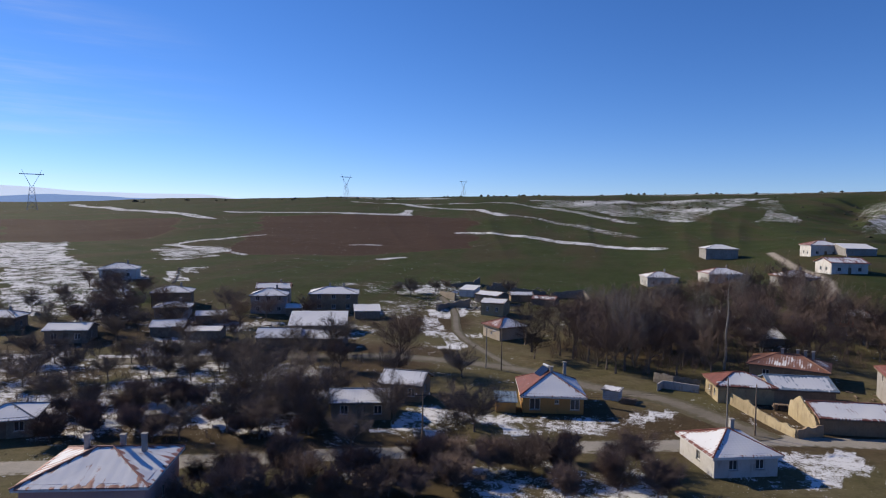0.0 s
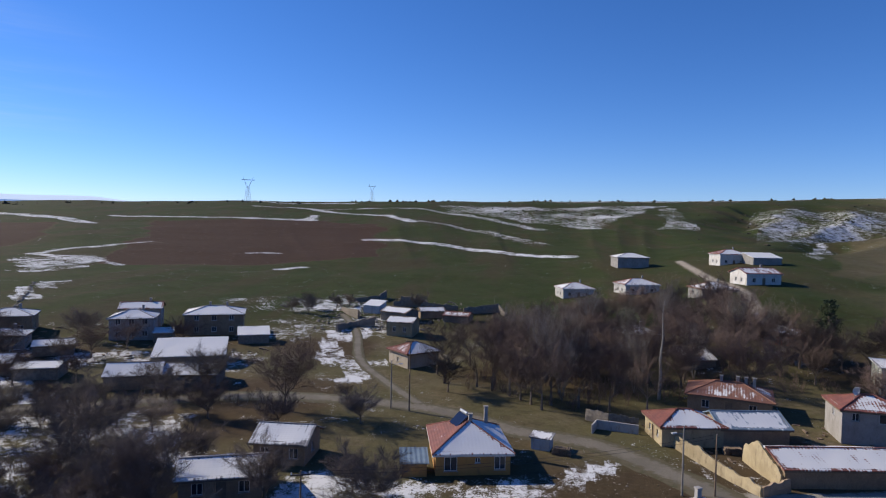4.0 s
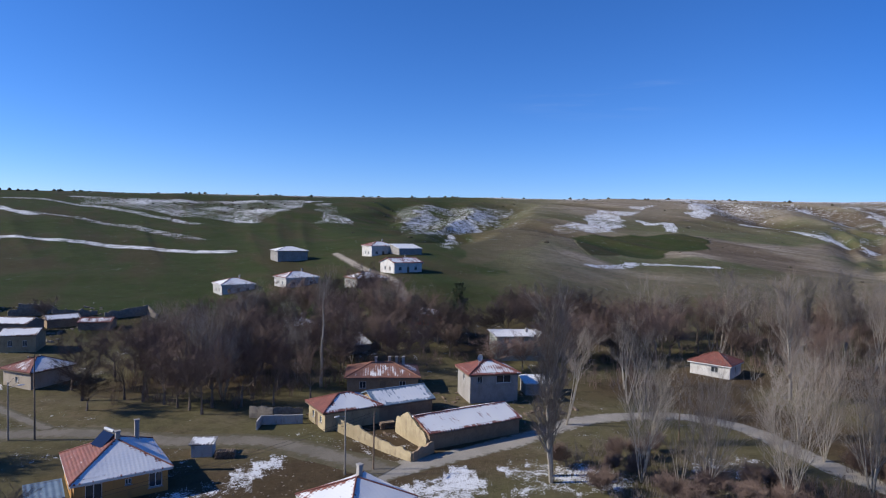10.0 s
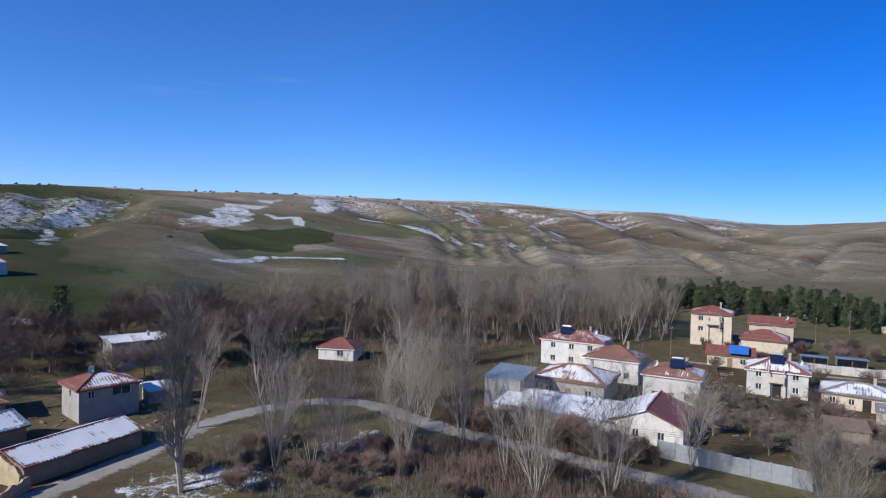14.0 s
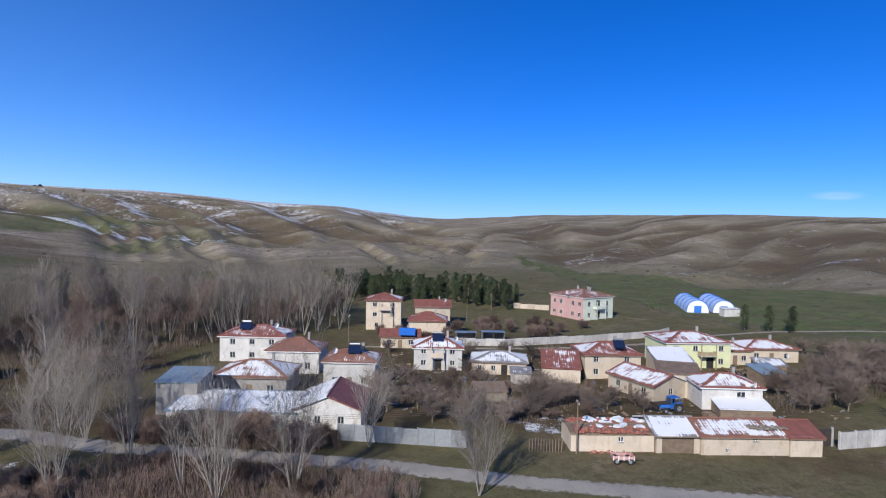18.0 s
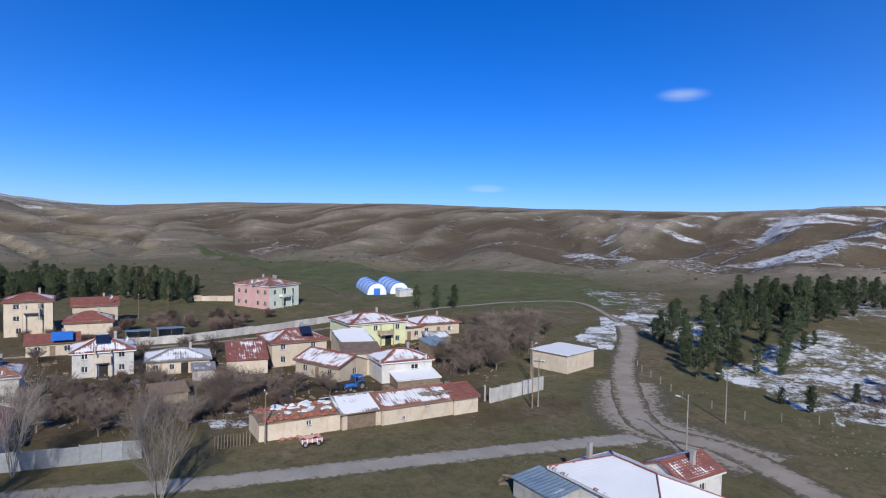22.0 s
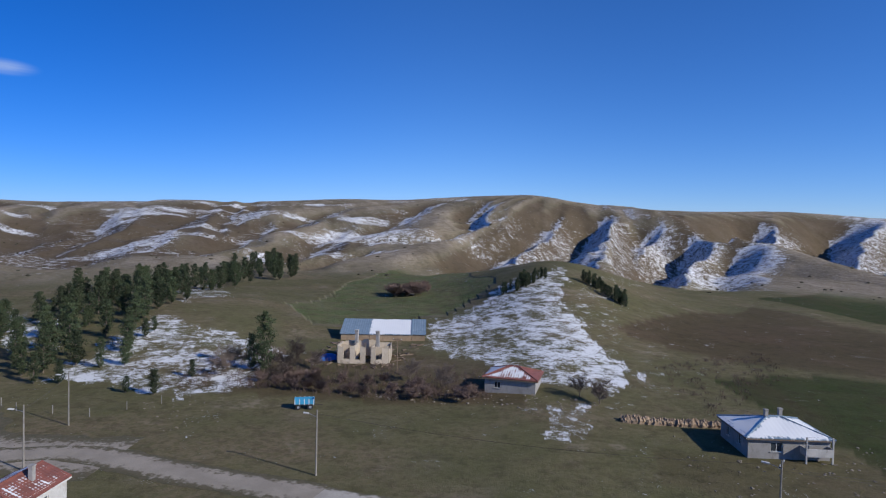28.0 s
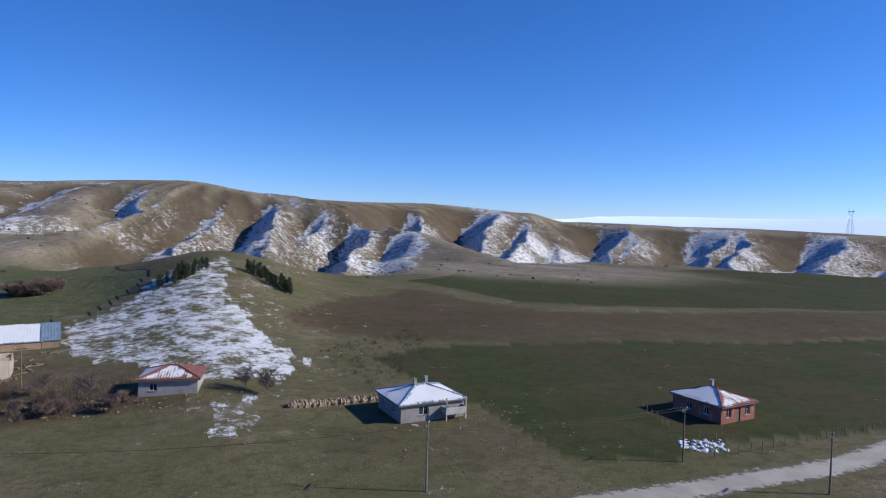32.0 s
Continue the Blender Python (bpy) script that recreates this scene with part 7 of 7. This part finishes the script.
def water_heater(x, y, z, rot):
    """A rooftop solar water heater: frame, sloping panel and tank."""
    ob = thing("solar_water_heater", pose(x, y, z, 0, 0, rot), "dark solar water heater with a tank on a roof", "solar heater", "solar water heaters")
    part("panel", boxes((-1.1, 1.1, -0.9, 0.9, 0.0, 0.09)), PANEL, ob, at=pose(0, 0, 0.75, 40, 0, 0))
    part("tank", rod(bmesh.new(), (-0.9, 0.75, 1.6), (0.9, 0.75, 1.6), 0.2, 0.2, 10), GALV, ob)
    for sx in (-1, 1):
        part("strut", rod(bmesh.new(), (sx * 0.9, 0.75, -0.6), (sx * 0.9, 0.75, 1.5), 0.03, 0.03, 4), IRON, ob)
        part("strut", rod(bmesh.new(), (sx * 0.9, -0.65, -0.6), (sx * 0.9, -0.65, 0.3), 0.03, 0.03, 4), IRON, ob)
    return ob


water_heater(122.6, -28.2, 5.9, -85)
water_heater(129.0, 47.5, 6.3, -85)
water_heater(110.4, 21.0, 5.7, -85)
water_heater(126.6, 7.1, 5.5, -85)
water_heater(-3.5, 75.8, 4.0, -60)
panel = thing("roof_panel", pose(146.2, 15.4, 3.62, 0, 0, -85), "blue sheet panel lying on the red tile roof", "panel")
part("sheet", boxes((-1.9, 1.9, -1.9, 1.6, 0.0, 0.08)), BLUE, panel, at=pose(0, 0, 0.4, 20, 0, 0))


def balcony(x, y, z, rot, w, d, material, label):
    ob = thing("balcony", pose(x, y, z, 0, 0, rot), label, "balcony")
    part("slab", boxes((-w / 2, w / 2, -d, 0, 0, 0.15)), CONCRETE, ob)
    part("front_parapet", boxes((-w / 2, w / 2, -d, -d + 0.12, 0.15, 1.0), bevel=0.02), material, ob)
    for sx in (-1, 1):
        part("side_parapet", boxes((sx * w / 2 - 0.06, sx * w / 2 + 0.06, -d + 0.12, 0, 0.15, 1.0), bevel=0.02), material, ob)
        part("post", boxes((sx * (w / 2 - 0.1) - 0.09, sx * (w / 2 - 0.1) + 0.09, -d + 0.01, -d + 0.19, 1.0, 2.45)), material, ob)
        part("support", boxes((sx * (w / 2 - 0.1) - 0.09, sx * (w / 2 - 0.1) + 0.09, -d + 0.01, -d + 0.19, -z + gz(x, y) - 0.2, 0)), material, ob)
    return ob


balcony(133.4, -48.6, 2.9, -82, 3.4, 1.5, YELLOW, "yellowish balcony with posts on the green house")
balcony(169.9, 24.0, 5.8, -85, 3.4, 1.4, CREAM, "cream balcony on the tall house")
balcony(200.4, -39.2, 4.0, -55, 4.0, 1.6, MINT, "pale green balcony on the pink house")
balcony(124.4, 7.0, 2.6, -87, 2.6, 1.0, CREAM, "small balcony over the white house's door")
balcony(-33.9, -86.2, 0.9, -173, 3.4, 2.2, CONCRETE, "pale corner terrace of the new grey house")

# the ruin's chimney stacks
for x, y in ((35.4, -130.8), (40.2, -131.2)):
    c = thing("chimney_stack", pose(x, y, gz(x, y)), "free-standing grey chimney stack of the ruin", "chimney")
    part("shaft", boxes((-0.35, 0.35, -0.35, 0.35, -0.3, 5.6), bevel=0.03), GREY, c)
    part("cap", boxes((-0.42, 0.42, -0.42, 0.42, 5.6, 5.75)), CONCRETE, c)


def picket_fence(pts, h, gap, label):
    ob = thing("fence", pose(*pts[0], 0), label, "fence")
    for (ax, ay), (bx, by) in zip(pts, pts[1:]):
        n = max(1, int(math.hypot(bx - ax, by - ay) / gap))
        for i in range(n):
            x, y = ax + (bx - ax) * i / n, ay + (by - ay) * i / n
            lean = noise.noise((x, y, 1.0)) * 6
            part("post", boxes((-0.05, 0.05, -0.05, 0.05, -0.4, h * (1 + 0.15 * noise.noise((x, y, 5.0))))), POLE if gap > 2.2 else WOOD, ob, at=pose(x - pts[0][0], y - pts[0][1], gz(x, y), lean, lean * 0.7, 0))
    return ob


picket_fence([(120, -104), (93, -87), (76, -80), (64, -80), (58, -88), (52, -102)], 1.3, 4.5, "wire fence with pale posts round the pine grove")
picket_fence([(-60, -61), (-77, -62), (-100, -64)], 1.2, 2.0, "old timber post fence along the gravel road")
picket_fence([(-66, -64), (-62, -72), (-66, -84)], 1.1, 2.0, "old timber post fence beside the brick house")
picket_fence([(80.2, -7.5), (80.3, -12)], 1.7, 0.35, "weathered grey picket gate by the barn")
gate = thing("gate", pose(86.0, -46.3, 0, 0, 0, -73), "black sheet-iron double gate", "gate")
for sx in (-1, 1):
    part("leaf", boxes((sx * 1.2 - 1.15, sx * 1.2 + 1.15, -0.04, 0.04, 0.1, 2.4)), IRON, gate)
    part("gatepost", boxes((sx * 2.5 - 0.15, sx * 2.5 + 0.15, -0.15, 0.15, -0.3, 2.6), bevel=0.02), CONCRETE, gate)
garden_wall("cream boundary wall of the pink house", [(222, -14), (218, -26)], 1.8, CREAM, 0.25)
def wall_line(rng):
    t = rng.random()
    x, y = (-155 + 66 * t, 201 - 102 * t) if t < 0.5 else (-122 + 56 * (t - 0.5), 150 - 84 * (t - 0.5))
    return x + rng.uniform(-0.6, 0.6), y + rng.uniform(-0.6, 0.6)
def bank_line(rng):
    t = rng.random()
    return -12 - 15 * t + rng.uniform(-0.4, 0.4), -95.6 - 1.6 * t + rng.uniform(-0.7, 0.7)
for x, y, rot, w in ((44.5, -126, 20, 4.5), (47, -150, 10, 5), (57.0, -39.5, 30, 4.5)):
    tarp = thing("tarpaulin", pose(x, y, gz(x, y), 0, 0, rot), "crumpled blue tarpaulin over a heap", "tarpaulin")
    bm = bmesh.new()
    bmesh.ops.create_grid(bm, x_segments=14, y_segments=10, size=1)
    for v in bm.verts:
        r = max(abs(v.co.x), abs(v.co.y))
        v.co = Vector((v.co.x * w / 2, v.co.y * w / 3, max(0.02, 1.3 * (1 - r ** 2.5) + 0.2 * noise.noise(v.co * 4))))
    part("sheet", bm, BLUE, tarp)


# ---- stones, rubble and scrub ----
def lumps(name, n, place, size, material, label, category, seed, squash=0.7, lift=0.0):
    """Many small rough lumps in one mesh; place(rng) gives x, y or None."""
    rng = random.Random(seed)
    vs, fs = [], []
    for _ in range(n):
        p = place(rng)
        if not p:
            continue
        x, y = p
        s = size * rng.uniform(0.4, 1.6)
        z = gz(x, y) + lift
        k = len(vs)
        top = (x + rng.uniform(-0.3, 0.3) * s, y + rng.uniform(-0.3, 0.3) * s, z + s * squash * rng.uniform(0.7, 1.2))
        m = 6
        for ring, (q, hz) in enumerate(((1.0, -0.1), (0.85, 0.45))):
            for i in range(m):
                a = 2 * math.pi * (i + 0.5 * ring) / m
                d = s * q * rng.uniform(0.6, 1.15)
                vs.append((x + math.cos(a) * d, y + math.sin(a) * d, z + s * squash * hz * rng.uniform(0.7, 1.3)))
        vs.append(top)
        for i in range(m):
            j = (i + 1) % m
            fs.append((k + i, k + j, k + m + j, k + m + i))
            fs.append((k + m + i, k + m + j, k + 2 * m))
    return tagged(new(name, mesh_of(name, vs, fs, material)), label, category, kind="stuff")


def ring(side0, side1, r0, r1):
    def place(rng):
        a, r = radians(rng.uniform(side0, side1)), math.sqrt(rng.uniform(r0 * r0, r1 * r1))
        return math.sin(a) * r, math.cos(a) * r
    return place


def patch(poly):
    def place(rng):
        xs, ys = [p[0] for p in poly], [p[1] for p in poly]
        x, y = rng.uniform(min(xs), max(xs)), rng.uniform(min(ys), max(ys))
        return (x, y) if inside(np.array([x]), np.array([y]), poly)[0] else None
    return place


SCRUB = plain("dark_scrub", (0.07, 0.055, 0.038), (0.05, 0.05, 0.03), 0.3, 0.95, vary=0.0)
lumps("scrub", 900, ring(60, 215, 330, 800), 0.9, SCRUB, "dark leafless scrub scattered over the hills", "scrub", 71)
lumps("scrub", 200, ring(14, 62, 330, 1150), 1.2, SCRUB, "dark scrub and hedges on the upper fields", "scrub", 72)
lumps("scrub", 260, patch([(265, 734), (511, 804), (337, 551), (182, 418), (190, 483)]), 1.5, SCRUB, "dark scrub in the snowy gully", "scrub", 86)
lumps("scrub", 160, patch([(-75, 885), (223, 955), (109, 614), (39, 727)]), 1.5, SCRUB, "dark scrub on the speckled plateau", "scrub", 87)
lumps("scrub", 150, ring(-40, 60, 1080, 1160), 2.6, SCRUB, "small far trees along the skyline", "scrub", 73, 1.0)
thicket([(-21, -133), (-51, -164), (-51, -140), (-26, -100)], 420, 0.8, REDTWIG, "low brown scrub on the foot of the hill", 68)
lumps("earth_bank", 700, bank_line, 0.4, ADOBE, "cut yellowish earth bank behind the new house", "earth bank", 70, 1.6)
lumps("rubble", 130, patch([(58, -88), (66, -92), (50, -76), (42, -84), (46, -96)]), 0.13, STONE, "loose stones and rubble at the edge of the meadow", "rubble", 74)
lumps("rubble", 260, patch([(30, -100), (-6, -96), (-10, -104), (30, -108)]), 0.22, STONE, "stones and rubble along the garden edge", "rubble", 75)
lumps("rubble", 160, patch([(-16, -92), (-46, -92), (-50, -72), (-16, -70)]), 0.18, STONE, "scattered stones round the new house", "rubble", 76)
lumps("rubble", 500, patch([(80, -15), (90, -14), (90, -36), (84, -38)]), 0.3, BRICK, "broken tiles and rubble behind the barn", "rubble", 77)
lumps("rubble", 500, patch([(-45, 150), (-12, 158), (-8, 200), (-50, 210)]), 0.45, STONE, "fallen stone walls of the old quarter", "rubble", 78)
lumps("rubble", 700, patch([(94, 14), (140, 30), (150, -60), (100, -62)]), 0.22, STONE, "clutter and stones in the farmyards", "rubble", 79)
lumps("rubble", 500, patch([(-12, 66), (16, 76), (16, 64), (-8, 58)]), 0.12, STONE, "stones and clods on the open ground", "rubble", 80)
lumps("rubble", 240, wall_line, 0.4, STONE, "low tumbled stone wall round the upper field", "rubble", 82)
lumps("snow_heap", 120, patch([(-66, -66), (-63, -62), (-58, -64), (-60, -68)]), 0.35, SNOWM, "dirty heap of old snow by the gravel road", "snow", 81, 0.6)
lumps("rubble", 420, patch([(80.6, -13.5), (86.6, -13.0), (87.2, -22.8), (81.2, -23.2)]), 0.3, BRICK, "broken red tiles heaped on the ruined barn", "rubble", 83, 0.7, 2.55)
lumps("snow_heap", 60, patch([(83.0, -15.5), (86.6, -15.0), (87.2, -22.8), (83.2, -23.2)]), 0.5, SNOWM, "snow left between the broken tiles", "snow", 84, 0.45, 2.7)
lumps("rubble", 380, patch([(82.5, -36.0), (88.0, -35.6), (88.6, -40.6), (83.0, -41.0)]), 0.2, STONE, "loose broken tiles on the barn roof", "rubble", 85, 0.7, 3.2)


def open_shelter(x, y, rot, L, W, h, label):
    """A yard shelter: posts, back and side walls of sheets, an open front and a sloping sheet roof."""
    ob = thing("open_shelter", pose(x, y, gz(x, y), 0, 0, rot), label, "shelter", "yard shelters")
    for u in (-L / 2, 0, L / 2):
        part("post", rod(bmesh.new(), (u, -W / 2, -0.3), (u, -W / 2, h), 0.07, 0.06, 6), WOOD, ob)
    part("back_wall", boxes((-L / 2, L / 2, W / 2 - 0.1, W / 2, -0.2, h - 0.2)), GREY, ob)
    for sx in (-1, 1):
        part("side_wall", boxes((sx * L / 2 - 0.05, sx * L / 2 + 0.05, -W / 2 + 0.4, W / 2 - 0.1, -0.2, h - 0.25)), GALV, ob)
    slope(ob, [(-L / 2 - 0.3, -W / 2 - 0.4, h + 0.12), (L / 2 + 0.3, -W / 2 - 0.4, h + 0.12), (L / 2 + 0.3, W / 2 + 0.2, h - 0.12), (-L / 2 - 0.3, W / 2 + 0.2, h - 0.12)], roofing("blue", 0.2), 0.06, "roof_sheet")
    return ob


open_shelter(156.3, 1.8, -86, 4.8, 3.6, 2.5, "open-fronted yard shelter with a blue sheet roof")
open_shelter(158.0, -5.0, -86, 5.4, 3.8, 2.5, "open-fronted yard shelter with a faded blue sheet roof")


def satellite_dish(x, y, z, rot):
    """A dish on its bent arm, with the receiver in front."""
    ob = thing("satellite_dish", pose(x, y, z, 0, 0, rot), "pale satellite dish on a bent arm", "dish", "satellite dishes")
    bm = bmesh.new()
    rings = [[bm.verts.new((r * math.cos(a), -0.9 * r * r - 0.05, 0.75 + r * math.sin(a))) for a in (2 * math.pi * i / 14 for i in range(14))] for r in (0.08, 0.25, 0.42, 0.55)]
    bm.faces.new(rings[0])
    for p, q in zip(rings, rings[1:]):
        for i in range(14):
            bm.faces.new((p[i], p[(i + 1) % 14], q[(i + 1) % 14], q[i]))
    part("bowl", bm, FRAME, ob)
    part("mast", rod(bmesh.new(), (0, 0.05, -0.6), (0, 0.0, 0.75), 0.035, 0.035, 6), GALV, ob)
    arm = part("arm", rod(bmesh.new(), (0, -0.15, 0.3), (0, -0.75, 0.65), 0.02, 0.02, 5), GALV, ob)
    part("receiver", boxes((-0.05, 0.05, -0.85, -0.72, 0.6, 0.72), bevel=0.01), FRAME, arm)
    return ob


for x, y, z, rot in ((122.0, -53.5, 4.0, -40), (124.0, -60.5, 4.4, -40), (102.2, -44.9, 3.6, -40), (109.6, 24.5, 5.6, -40), (126.6, 40.5, 7.0, -40), (125.3, 3.6, 5.6, -40), (49.5, 88.5, 6.6, 10), (178.6, 8.4, 7.2, -40), (199.5, -29.0, 8.4, -60)):
    satellite_dish(x, y, z, rot)


def woodpile(x, y, rot, n, label):
    """Split logs stacked in a row, each its own piece."""
    rng = random.Random(int(x * 10 + y))
    ob = thing("woodpile", pose(x, y, gz(x, y), 0, 0, rot), label, "firewood", "woodpiles")
    logs = [mesh_of("log", *log_shape(s), WOOD) for s in (0.09, 0.12, 0.14)]
    for row in range(4):
        for i in range(n - row % 2):
            part("log", rng.choice(logs), WOOD, ob, at=pose((i - n / 2 + 0.5 * (row % 2)) * 0.27, rng.uniform(-0.08, 0.08), 0.12 + row * 0.22, 0, 0, rng.uniform(-4, 4)))
    return ob


def log_shape(r):
    vs = [(r * math.cos(a), s * 0.55, r * math.sin(a)) for s in (-1, 1) for a in (2 * math.pi * i / 6 for i in range(6))]
    return vs, [(i, (i + 1) % 6, 6 + (i + 1) % 6, 6 + i) for i in range(6)] + [(5, 4, 3, 2, 1, 0), (6, 7, 8, 9, 10, 11)]


for x, y, rot in ((96.5, -9.5, 5), (115.0, -50.0, 20), (119.0, 12.0, -80), (98.0, -36.5, 10), (31.5, 82.0, 0), (9.5, 78.6, -15), (45.5, 84.5, 12), (120.0, -63.0, 60)):
    woodpile(x, y, rot, 9, "stack of split firewood in a farmyard")


def boards(n, place, label, material, seed, long=1.6, lift=0.0):
    """Planks, sheets and boxes lying about in a yard, in one mesh."""
    rng = random.Random(seed)
    vs, fs = [], []
    for _ in range(n):
        p = place(rng)
        if not p:
            continue
        a, b, c = rng.uniform(0.4, 1.0) * long, rng.uniform(0.1, 0.45), rng.uniform(0.03, 0.3)
        m = pose(p[0], p[1], gz(*p) + lift, rng.uniform(-12, 12), rng.uniform(-12, 12), rng.uniform(0, 180))
        k = len(vs)
        vs.extend(tuple(m @ Vector((x * a / 2, y * b / 2, z * c))) for z in (-0.2, 1) for x, y in ((-1, -1), (1, -1), (1, 1), (-1, 1)))
        fs.extend(tuple(k + i for i in q) for q in ((3, 2, 1, 0), (4, 5, 6, 7), (0, 1, 5, 4), (1, 2, 6, 5), (2, 3, 7, 6), (3, 0, 4, 7)))
    return tagged(new("yard_clutter", mesh_of("yard_clutter", vs, fs, material)), label, "clutter", kind="stuff")


TUFT = plain("dry_grass", (0.13, 0.1, 0.06), (0.08, 0.065, 0.035), 0.3, 0.95, vary=0.0)
boards(150, patch([(92, 14), (140, 30), (150, -62), (98, -62)]), "old planks and beams lying in the farmyards", WOOD, 101)
boards(45, patch([(92, 14), (140, 30), (150, -62), (98, -62)]), "bent grey metal sheets in the farmyards", GALV, 102, 2.2)
boards(60, patch([(100, 10), (128, 20), (132, -60), (112, -62)]), "small blue barrels and crates in the yards", BLUE, 103, 0.8)
boards(120, patch([(114, -50), (134, -52), (132, -68), (116, -64)]), "heaped old timber beside the green house", WOOD, 104, 2.6, 0.3)
boards(220, patch([(20, 92), (60, 100), (62, 78), (28, 72)]), "planks and scrap round the walled farm", WOOD, 105)
boards(240, patch([(-112, 100), (-46, 112), (-48, 150), (-100, 140)]), "old timber among the northern houses", WOOD, 106, 2.0)
boards(140, patch([(30, -120), (48, -122), (50, -146), (28, -146)]), "broken beams and boards round the ruin", WOOD, 107, 2.4)
boards(90, patch([(42, -32), (60, -34), (60, -40), (55, -48)]), "boards and scrap beside the white house", WOOD, 108)
lumps("grass_tufts", 2600, ring(-60, 62, 45, 175), 0.11, TUFT, "dry tufts of grass and clods in the village", "grass", 109, 0.8)
lumps("grass_tufts", 2200, ring(95, 225, 50, 190), 0.11, TUFT, "dry tufts of grass and clods on the meadow", "grass", 110, 0.7)
